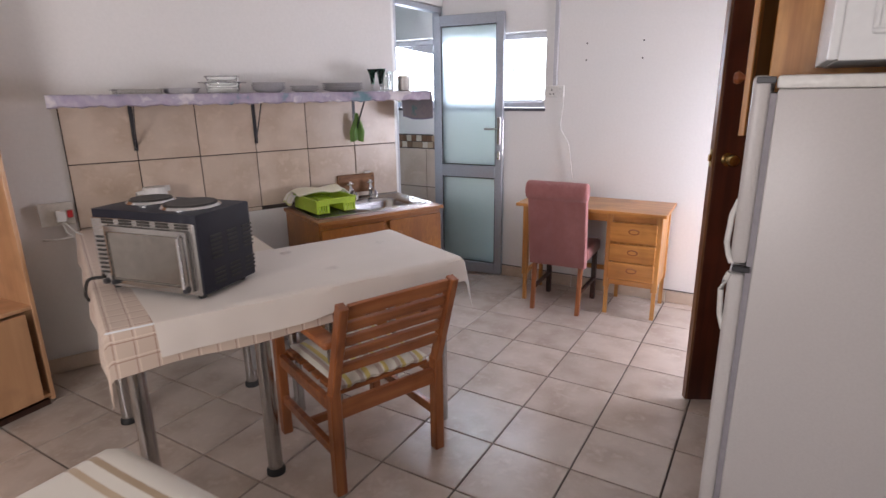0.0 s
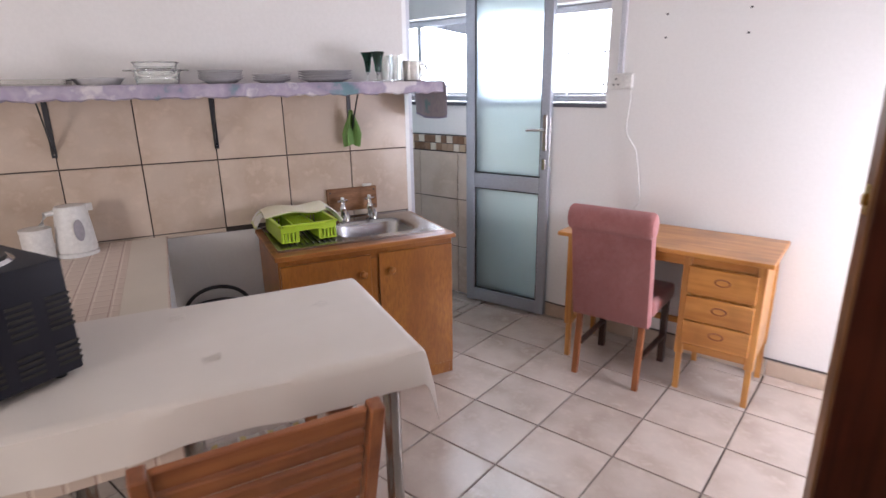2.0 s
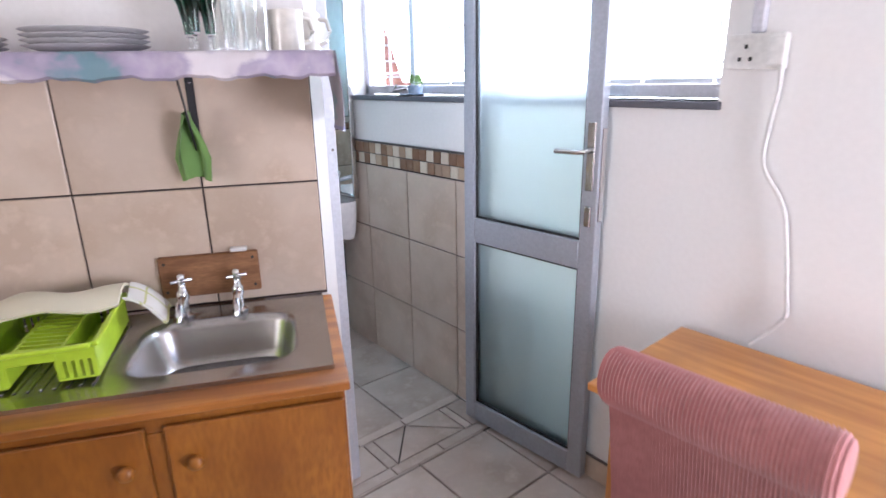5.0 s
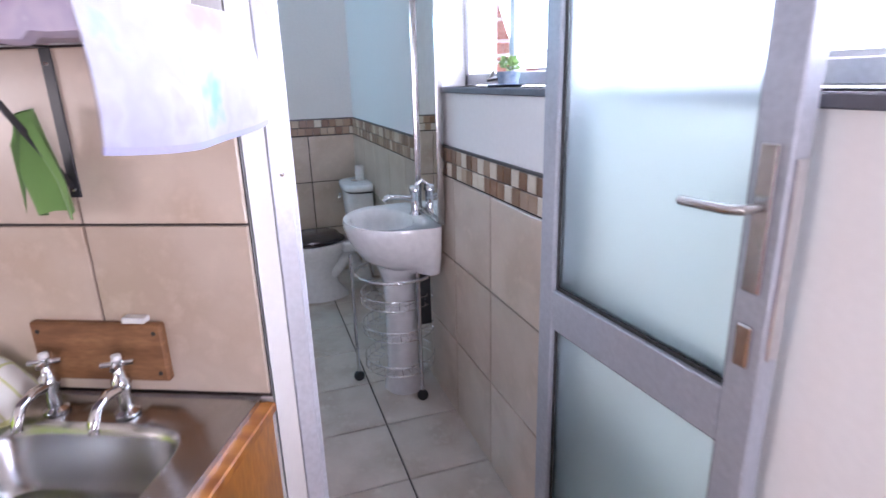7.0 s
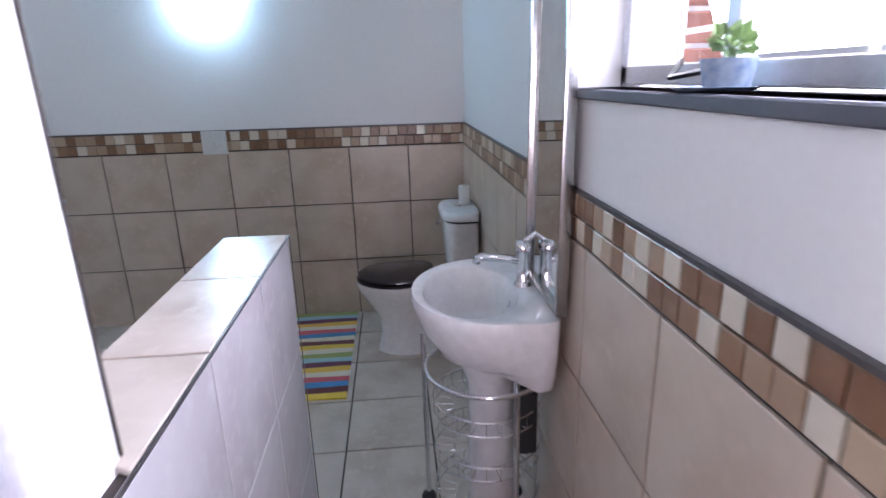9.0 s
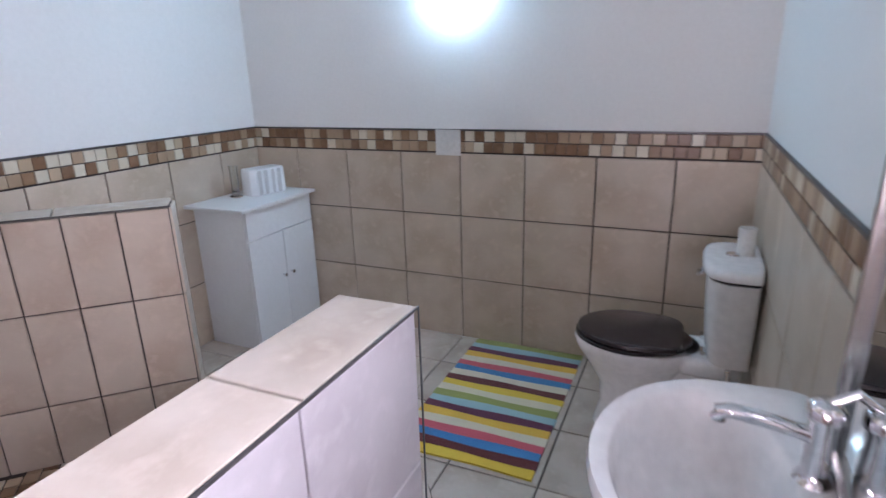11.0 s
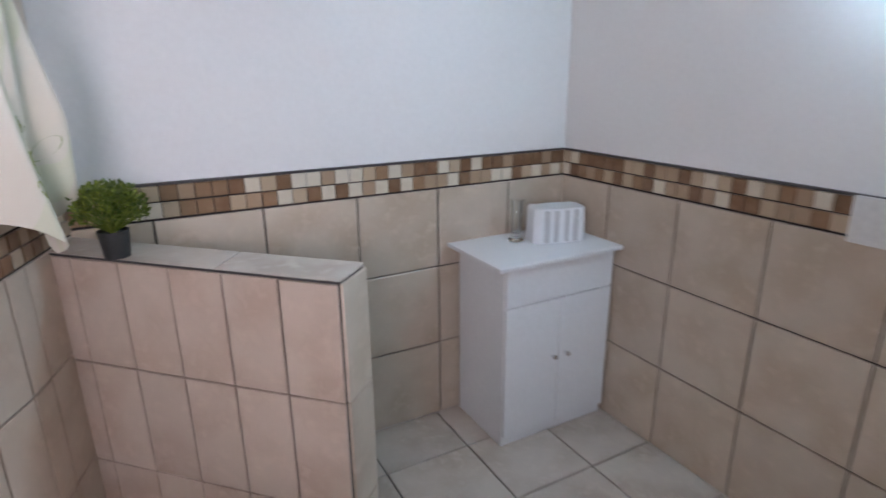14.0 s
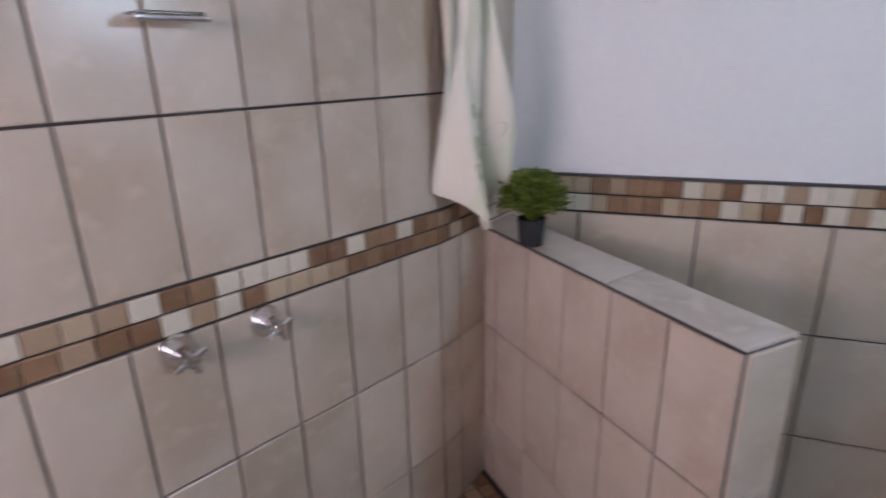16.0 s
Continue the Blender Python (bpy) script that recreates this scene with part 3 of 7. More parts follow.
def build_cupboard():
    c = thing("pine_cupboard", "tall varnished pine cupboard with wooden knobs beside the fridge", "cupboard")
    x0, x1, y0, y1 = 0.545, XR - 0.004, 2.92, 3.42
    bm = BM()
    box(bm, x0, x1, y0, y0 + 0.02, 0, 2.3, 0.002)
    box(bm, x0, x1, y1 - 0.02, y1, 0, 2.3, 0.002)
    box(bm, x1 - 0.01, x1, y0 + 0.02, y1 - 0.02, 0, 2.3)
    for z in (0.08, 1.34, 2.28):
        box(bm, x0, x1 - 0.01, y0 + 0.02, y1 - 0.02, z - 0.02, z)
    part("body", bm, "pine", c)
    for z0, z1, kz in ((0.09, 1.325, 1.08), (1.37, 2.27, 1.57)):
        ya = 3.075 if z0 > 1 else y0 + 0.004
        bm = BM()
        box(bm, x0 - 0.022, x0 - 0.002, ya, ya + 0.056, z0, z1, 0.003)
        box(bm, x0 - 0.022, x0 - 0.002, y1 - 0.06, y1 - 0.004, z0, z1, 0.003)
        box(bm, x0 - 0.022, x0 - 0.002, ya + 0.056, y1 - 0.06, z0, z0 + 0.07, 0.003)
        box(bm, x0 - 0.022, x0 - 0.002, ya + 0.056, y1 - 0.06, z1 - 0.07, z1, 0.003)
        dr = part("door", bm, "pine" if z0 > 1 else "teak_z", c)
        if z0 > 1:
            dr.matrix_basis = pose(x0, y1, 0, 0, 0, -9) @ pose(-x0, -y1, 0)
        bm = BM()
        box(bm, x0 - 0.012, x0 - 0.004, ya + 0.054, y1 - 0.058, z0 + 0.068, z1 - 0.068)
        part("door_panel", bm, "darkwood", dr)
        wooden_knob(x0 - 0.022, 3.02 + 0.03 * (z0 < 1), kz, dr, "teak_z", 0, 0).matrix_basis = pose(x0 - 0.022, 3.11 if z0 > 1 else 3.04, kz, 0, -90, 0) @ pose(-(x0 - 0.022), -(3.02 + 0.03 * (z0 < 1)), -kz)


build_cupboard()


def build_fridge():
    f = thing("fridge", "white two-door fridge freezer with a worn enamel side", "fridge")
    x0, x1, y0, y1, h = 0.580, 1.115, 2.32, 2.89, 1.562
    bm = BM()
    box(bm, x0, x1, y0, y1, 0.03, h - 0.03, 0.006, 2)
    part("body", bm, "fridge", f, smooth=40)
    bm = BM()
    box(bm, x0 - 0.004, x1, y0 - 0.004, y1 + 0.004, h - 0.03, h, 0.01, 2)
    part("top", bm, "white_plastic", f, smooth=40)
    bm = BM()
    box(bm, x0 - 0.014, x0, y0 + 0.008, y1 - 0.008, 0.05, h - 0.04)
    part("gasket", bm, "gasket", f)
    for z0, z1, n in ((0.05, 1.085, "lower_door"), (1.11, h, "upper_door")):
        bm = BM()
        box(bm, x0 - 0.052, x0 - 0.014, y0, y1, z0, z1, 0.012, 3)
        dr = part(n, bm, "fridge", f, smooth=50)
        bm = BM()
        zz = z1 - 0.02 if z0 < 1 else z0 + 0.02
        s = -1 if z0 < 1 else 1
        tube(bm, [(x0 - 0.048, y0 + 0.004, zz - s * 0.02), (x0 - 0.056, y0 + 0.006, zz), (x0 - 0.064, y0 + 0.012, zz + s * 0.03), (x0 - 0.060, y0 + 0.016, zz + s * 0.10), (x0 - 0.048, y0 + 0.018, zz + s * 0.14)], 0.007, 8)
        part("handle", bm, "white_plastic", dr, smooth=50)
    for z in (1.097, h - 0.01):
        bm = BM()
        box(bm, x0 - 0.045, x0 - 0.005, y0 - 0.004, y0 + 0.016, z - 0.0075, z + 0.0075, 0.002)
        part("hinge", bm, "black", f)
    for x, y in ((x0 + 0.05, y0 + 0.06), (x1 - 0.06, y0 + 0.06), (x0 + 0.05, y1 - 0.06), (x1 - 0.06, y1 - 0.06)):
        bm = BM()
        lathe(bm, [(0, 0), (0.02, 0), (0.02, 0.03), (0, 0.03)], 12, (x, y))
        part("foot", bm, "rubber", f)


build_fridge()


def build_top_cabinet():
    c = thing("wall_cabinet", "white wall cabinet with a moulded panel door over the fridge", "cabinet")
    x0, x1, y0, y1, z0, z1 = 0.682, XR - 0.004, 2.30, 2.88, 1.588, 2.30
    bm = BM()
    box(bm, x0, x1, y0, y1, z0, z1, 0.002)
    part("body", bm, "white_board", c)
    for a, b in ((y0 + 0.002, (y0 + y1) / 2 - 0.002), ((y0 + y1) / 2 + 0.002, y1 - 0.002)):
        bm = BM()
        box(bm, x0 - 0.02, x0, a, b, z0 + 0.002, z1 - 0.002, 0.004, 2)
        part("door", bm, "white_board", c)
    bm = BM()
    for w in (0.05, 0.075):
        for a, b, e, g in ((x0 + w, x1 - w, z0 + w, z0 + w + 0.012), (x0 + w, x1 - w, z1 - w - 0.012, z1 - w), (x0 + w, x0 + w + 0.012, z0 + w + 0.012, z1 - w - 0.012), (x1 - w - 0.012, x1 - w, z0 + w + 0.012, z1 - w - 0.012)):
            box(bm, a, b, y0 - 0.006, y0, e, g, 0.003)
    part("side_moulding", bm, "white_board", c)


build_top_cabinet()


# ---- kitchen wall ----
def build_shelf():
    s = thing("wall_shelf", "long wall shelf covered in purple floral cloth on dark brackets", "shelf", WALL)
    bm = BM()
    box(bm, -0.03, 2.08, 0.012, 0.40, 1.515, 1.538, 0.002)
    part("shelf_board", bm, "pine_x", s)
    bm = BM()
    rng = random.Random(4)
    n = 110
    rows = []
    prof = [(0.0, 1.546), (0.20, 1.545), (0.395, 1.546), (0.412, 1.538), (0.416, 1.515), (0.414, 1.492), (0.40, 1.486), (0.385, 1.500), (0.30, 1.511), (0.05, 1.511)]
    for i in range(n + 1):
        x = -0.045 + 2.145 * i / n
        w = 0.007 * math.sin(i * 0.9) + 0.005 * math.sin(i * 2.3 + 1) + rng.uniform(-0.002, 0.002)
        row = []
        for k, (y, z) in enumerate(prof):
            lo = 1 if 3 <= k <= 7 else 0.12
            row.append(bm.verts.new((x, y + w * 0.6 * lo, z + (w * 0.5 * lo if k > 3 else abs(w) * 0.3 * lo))))
        rows.append(row)
    for a, b in zip(rows, rows[1:]):
        for k in range(len(prof) - 1):
            bm.faces.new((a[k], a[k + 1], b[k + 1], b[k]))
    bm.faces.new(rows[0][::-1])
    bm.faces.new(rows[-1])
    part("shelf_cloth", bm, "shelfcloth", s, smooth=60)
    bm = BM()

    def flap(u, v):
        y = 0.015 + 0.415 * u
        drop = (0.176 + 0.018 * math.sin(2.9 * u + 0.1)) * v
        return (-0.047 - 0.016 * math.sin(v * 2.0) - 0.008 * math.sin(11 * u + 0.6) * v, y + 0.006 * math.sin(9 * u) * v, 1.544 - drop)
    cloth(bm, lambda u, v: flap(u, v * 0.95), 28, 10, 0.002)
    fl = part("hanging_flap", bm, "flapcloth", s, smooth=80)
    bm = BM()
    cloth(bm, lambda u, v: flap(u, 0.95 + 0.05 * v), 28, 2, 0.003)
    part("hem", bm, "hemcloth", fl, "blue and lavender hem", smooth=80)
    for x in (0.335, 1.03, 1.715):
        bm = BM()
        box(bm, x - 0.011, x + 0.011, 0.012, 0.016, 1.235, 1.507, 0.001)
        box(bm, x - 0.011, x + 0.011, 0.016, 0.30, 1.507, 1.511, 0.001)
        b = part("bracket", bm, "black", s)
        bm = BM()
        beam(bm, (x, 0.017, 1.255), (x, 0.20, 1.503), 0.012, 0.004, 0.0)
        part("strut", bm, "black", b)
        for z in (1.25, 1.48):
            bm = BM()
            lathe(bm, [(0, 0), (0.004, 0), (0.003, 0.002), (0, 0.003)], 8)
            bmesh.ops.transform(bm, matrix=pose(x, 0.016, z, -90), verts=bm.verts)
            part("screw", bm, "chrome", b)


build_shelf()
ZS = 1.546


def wall_pose(s, n, z, rz=0):
    return WALL @ pose(s, n, z, 0, 0, rz)


def plates(s, n, r, count, step, label, deep=0.012, name="plate"):
    for i in range(count):
        bm = BM()
        z0 = i * step
        lathe(bm, [(0, z0 + 0.0015), (r * 0.55, z0 + 0.001), (r * 0.6, z0), (r * 0.66, z0 + 0.003), (r * 0.98, z0 + deep), (r, z0 + deep + 0.002), (r * 0.97, z0 + deep + 0.003), (r * 0.64, z0 + 0.007), (0, z0 + 0.006)], 40)
        solo(name, bm, "plate", label, "plate", wall_pose(s, n, ZS + 0.001, 7 * i), "plates on the shelf", smooth=50)


plates(0.99, 0.23, 0.098, 4, 0.0105, "deep grey china plate in a stack on the kitchen shelf", 0.022, "soup_plate")
plates(0.765, 0.23, 0.088, 3, 0.0105, "small grey china side plate in a stack on the kitchen shelf", 0.013, "side_plate")
plates(0.508, 0.23, 0.132, 4, 0.0115, "large grey china dinner plate in a stack on the kitchen shelf", 0.016, "dinner_plate")


def build_tray(name, s, n, a, b, h, mat, label, rnd=False):
    bm = BM()
    if rnd:
        lathe(bm, [(0, 0.002), (a * 0.8, 0), (a, h), (a * 1.06, h), (a * 1.05, h + 0.003), (a * 0.97, h + 0.002), (a * 0.78, 0.005), (0, 0.005)], 36, sy=b / a)
    else:
        box(bm, -a, a, -b, b, 0, 0.004)
        for x0, x1, y0, y1 in ((-a, -a + 0.006, -b, b), (a - 0.006, a, -b, b), (-a + 0.006, a - 0.006, -b, -b + 0.006), (-a + 0.006, a - 0.006, b - 0.006, b)):
            box(bm, x0, x1, y0, y1, 0.004, h, 0.001)
        for x0, x1, y0, y1 in ((-a - 0.012, -a, -b, b), (a, a + 0.012, -b, b)):
            box(bm, x0, x1, y0, y1, h - 0.004, h, 0.001)
    solo(name, bm, mat, label, "dish", wall_pose(s, n, ZS + 0.001), smooth=40)


build_tray("baking_tray", 1.69, 0.22, 0.11, 0.09, 0.024, "steel", "shallow steel baking tray on the kitchen shelf")
build_tray("oval_dish", 1.475, 0.22, 0.098, 0.075, 0.026, "plate", "oval grey china dish on the kitchen shelf", True)


def build_casserole():
    c = thing("casserole", "round clear glass casserole dish with its lid upside down on it", "dish", wall_pose(1.25, 0.22, ZS + 0.001))
    bm = BM()
    lathe(bm, [(0, 0.003), (0.085, 0), (0.094, 0.05), (0.104, 0.056), (0.104, 0.06), (0.09, 0.058), (0.081, 0.006), (0, 0.007)], 36)
    for s in (-1, 1):
        box(bm, s * 0.115 - 0.014, s * 0.115 + 0.014, -0.025, 0.025, 0.054, 0.06, 0.002)
    part("bowl", bm, "glass", c, smooth=50)
    bm = BM()
    lathe(bm, [(0, 0.062), (0.08, 0.064), (0.088, 0.085), (0.094, 0.088), (0.094, 0.092), (0.084, 0.09), (0.075, 0.068), (0, 0.066)], 36)
    part("lid", bm, "glass", c, smooth=50)


build_casserole()

for s, n in ((0.262, 0.30), (0.235, 0.24), (0.285, 0.22)):
    g = thing("goblet", "wine glass with a clear foot and a dark green fluted bowl", "glass", wall_pose(s, n, ZS + 0.001), "goblets on the shelf")
    bm = BM()
    lathe(bm, [(0, 0.0), (0.03, 0.0), (0.03, 0.002), (0.006, 0.006), (0.005, 0.035), (0.009, 0.04), (0, 0.042)], 20)
    part("foot", bm, "glass", g, smooth=50)
    bm = BM()
    pr = [(0.0, 0.043), (0.012, 0.045), (0.014, 0.075), (0.020, 0.11), (0.033, 0.138), (0.035, 0.139), (0.0335, 0.14), (0.018, 0.112), (0.012, 0.078), (0.010, 0.05), (0, 0.048)]
    lathe(bm, pr, 24)
    part("bowl", bm, "greenglass", g, smooth=30)
for s, n in ((0.205, 0.27), (0.18, 0.20), (0.150, 0.28), (0.130, 0.20)):
    bm = BM()
    lathe(bm, [(0, 0.0), (0.025, 0.0), (0.031, 0.125), (0.0285, 0.125), (0.023, 0.008), (0, 0.008)], 24)
    solo("tumbler", bm, "glass", "tall clear glass tumbler on the kitchen shelf", "glass", wall_pose(s, n, ZS + 0.001), "tumblers on the shelf", smooth=40)
for s, n, r in ((0.055, 0.24, 200), (0.01, 0.17, 160)):
    g = thing("mug", "straight cream china mug on the kitchen shelf", "mug", wall_pose(s, n, ZS + 0.001, r), "mugs on the shelf")
    bm = BM()
    lathe(bm, [(0, 0), (0.036, 0), (0.041, 0.004), (0.042, 0.100), (0.038, 0.100), (0.037, 0.01), (0, 0.008)], 28)
    part("body", bm, "cream_china", g, smooth=50)
    bm = BM()
    tube(bm, [(0.039, 0, 0.085), (0.062, 0, 0.082), (0.070, 0, 0.055), (0.060, 0, 0.03), (0.039, 0, 0.022)], 0.006, 8)
    part("handle", bm, "cream_china", g, smooth=60)

# small green cloth on the right bracket
bm = BM()
cloth(bm, lambda u, v: (0.345 + (u - 0.5) * (0.02 + 0.10 * min(1, v * 1.6) * (1.15 - 0.5 * v)) + 0.006 * math.sin(12 * u), 0.060 + 0.018 * math.sin(9 * u + 2 * v) + 0.02 * (1 - v), 1.405 - 0.185 * v - 0.03 * abs(u - 0.5)), 16, 16, 0.002)
solo("green_cloth", bm, "greencloth", "small green cloth hanging from the shelf bracket over the sink", "cloth", WALL, smooth=70)


def build_sink_unit():
    c = thing("sink_cabinet", "reddish stained plywood sink cabinet with two doors and round knobs", "cabinet", WALL)
    L, D, Z = 0.88, 0.575, 0.775
    bm = BM()
    box(bm, 0.0, 0.018, 0.012, D, 0.0, Z, 0.002)
    box(bm, L - 0.018, L, 0.012, D, 0.0, Z, 0.002)
    box(bm, 0.018, L - 0.018, 0.012, 0.024, 0.0, Z)
    box(bm, 0.018, L - 0.018, 0.024, D - 0.02, 0.09, 0.105)
    box(bm, 0.018, L - 0.018, D - 0.02, D, 0.0, 0.085, 0.002)
    box(bm, 0.018, L - 0.018, D - 0.02, D, Z - 0.05, Z, 0.002)
    part("body", bm, "sinkwood", c)
    for a, b, kx in ((0.006, 0.405, 0.345), (0.445, L - 0.006, 0.49)):
        bm = BM()
        box(bm, a, b, D + 0.002, D + 0.018, 0.075, Z - 0.03, 0.003)
        dr = part("door", bm, "sinkwood", c)
        bm = BM()
        lathe(bm, [(0, 0), (0.008, 0), (0.008, 0.008), (0.017, 0.014), (0.018, 0.022), (0.012, 0.028), (0, 0.03)], 16)
        bmesh.ops.transform(bm, matrix=pose(kx, D + 0.018, 0.655, -90), verts=bm.verts)
        part("knob", bm, "sinkwood", dr, smooth=60)
    bm = BM()
    box(bm, -0.012, L + 0.015, D - 0.055, D + 0.030, Z, Z + 0.022, 0.003)
    box(bm, -0.012, 0.03, 0.014, D - 0.045, Z, Z + 0.022, 0.003)
    box(bm, L - 0.03, L + 0.015, 0.014, D - 0.045, Z, Z + 0.022, 0.003)
    part("worktop_frame", bm, "sinkwood_x", c)
    bm = BM()
    box(bm, 0.405, 0.445, D - 0.02, D + 0.004, 0.085, Z - 0.05, 0.002)
    part("centre_stile", bm, "sinkwood", c)
    # steel sink laid into the top
    k = thing("kitchen_sink", "stainless steel sink with a drainer and an oval basin", "sink", WALL @ pose(0, 0, Z + 0.022))
    x0, x1, y0, y1 = 0.018, 0.865, 0.016, 0.53
    cx, cy, ax, ay = 0.316, 0.284, 0.208, 0.162
    bm = BM()
    N = 56

    def sq(a, f=1.0):
        c_, s_ = math.cos(a), math.sin(a)
        e = 0.42
        return (cx + ax * f * math.copysign(abs(c_) ** e, c_), cy + ay * f * math.copysign(abs(s_) ** e, s_))

    def outer(a):
        c_, s_ = math.cos(a), math.sin(a)
        ts = []
        if c_ > 1e-9:
            ts.append((x1 - cx) / c_)
        if c_ < -1e-9:
            ts.append((x0 - cx) / c_)
        if s_ > 1e-9:
            ts.append((y1 - cy) / s_)
        if s_ < -1e-9:
            ts.append((y0 - cy) / s_)
        t = min(ts)
        return (cx + t * c_, cy + t * s_)
    angs = sorted(set([2 * math.pi * i / N for i in range(N)] + [math.atan2(y - cy, x - cx) % (2 * math.pi) for x in (x0, x1) for y in (y0, y1)]))
    rings = [[bm.verts.new((*outer(a), -0.002)) for a in angs], [bm.verts.new((*outer(a), 0.012)) for a in angs]]
    rings.append([bm.verts.new((outer(a)[0] * 0.975 + cx * 0.025, outer(a)[1] * 0.975 + cy * 0.025, 0.007)) for a in angs])
    for f, z in ((1.04, 0.005), (1.0, 0.000), (0.95, -0.02), (0.88, -0.10), (0.80, -0.125), (0.5, -0.13), (0.12, -0.134)):
        rings.append([bm.verts.new((*sq(a, f), z)) for a in angs])
    for a, b in zip(rings, rings[1:]):
        for i in range(len(angs)):
            j = (i + 1) % len(angs)
            bm.faces.new((a[i], a[j], b[j], b[i]))
    bm.faces.new(rings[-1])
    part("basin", bm, "steel", k, smooth=35)
    bm = BM()
    for i in range(9):
        box(bm, 0.57 + i * 0.027, 0.578 + i * 0.027, 0.10, 0.45, 0.006, 0.010, 0.002)
    part("drainer_ribs", bm, "steel", k)
    bm = BM()
    lathe(bm, [(0, 0), (0.03, 0), (0.032, 0.003), (0.02, 0.004), (0, 0.002)], 20, (cx, cy))
    bmesh.ops.translate(bm, vec=(0, 0, -0.134), verts=bm.verts)
    part("plug_ring", bm, "chrome", k, smooth=40)
    bm = BM()
    for i in range(40):
        a = 0.02 + i * 0.0205
        box(bm, a, a + 0.018, 0.0125, 0.016, 0.0, 0.010)
    part("sealant", bm, "gasket", k)
    # plank behind the taps
    bm = BM()
    box(bm, 0.205, 0.495, 0.010, 0.030, 0.845, 0.975, 0.004)
    bd = thing("tap_backboard", "rough brown wooden board behind the kitchen taps", "board", WALL)
    part("board", bm, "plank", bd)
    for x, z in ((0.222, 0.955), (0.478, 0.955), (0.222, 0.865), (0.478, 0.865)):
        bm = BM()
        lathe(bm, [(0, 0), (0.005, 0), (0.004, 0.002), (0, 0.0025)], 10)
        bmesh.ops.transform(bm, matrix=pose(x, 0.030, z, -90), verts=bm.verts)
        part("screw", bm, "black_hot", bd)
    bm = BM()
    box(bm, 0.235, 0.285, 0.010, 0.034, 0.977, 0.990, 0.003)
    solo("soap_bar", bm, "white_plastic", "small white block on top of the wooden tap board", "soap", WALL)
    for s in (0.425, 0.27):
        t = thing("kitchen_tap", "old chrome pillar tap with a cross head on the sink", "tap", WALL @ pose(s, 0.085, Z + 0.030), "pair of kitchen taps")
        bm = BM()
        lathe(bm, [(0, 0), (0.024, 0), (0.024, 0.006), (0.014, 0.012), (0.013, 0.05), (0.018, 0.058), (0.018, 0.078), (0.012, 0.085), (0.009, 0.105), (0, 0.106)], 20)
        part("pillar", bm, "chrome", t, smooth=50)
        bm = BM()
        tube(bm, [(0, 0.008, 0.062), (0, 0.045, 0.066), (0, 0.075, 0.056), (0, 0.092, 0.035), (0, 0.094, 0.016)], 0.0105, 12)
        part("spout", bm, "chrome", t, smooth=60)
        bm = BM()
        for a in (20, 110):
            c_, s_ = math.cos(radians(a)) * 0.03, math.sin(radians(a)) * 0.03
            tube(bm, [(-c_, -s_, 0.112), (c_, s_, 0.112)], 0.006, 8)
        lathe(bm, [(0, 0.104), (0.011, 0.104), (0.011, 0.12), (0, 0.122)], 14)
        hd = part("cross_head", bm, "chrome", t, smooth=50)
        bm = BM()
        lathe(bm, [(0, 0.121), (0.010, 0.122), (0.009, 0.130), (0, 0.133)], 14)
        part("cap", bm, "white_plastic", hd, smooth=50)


build_sink_unit()


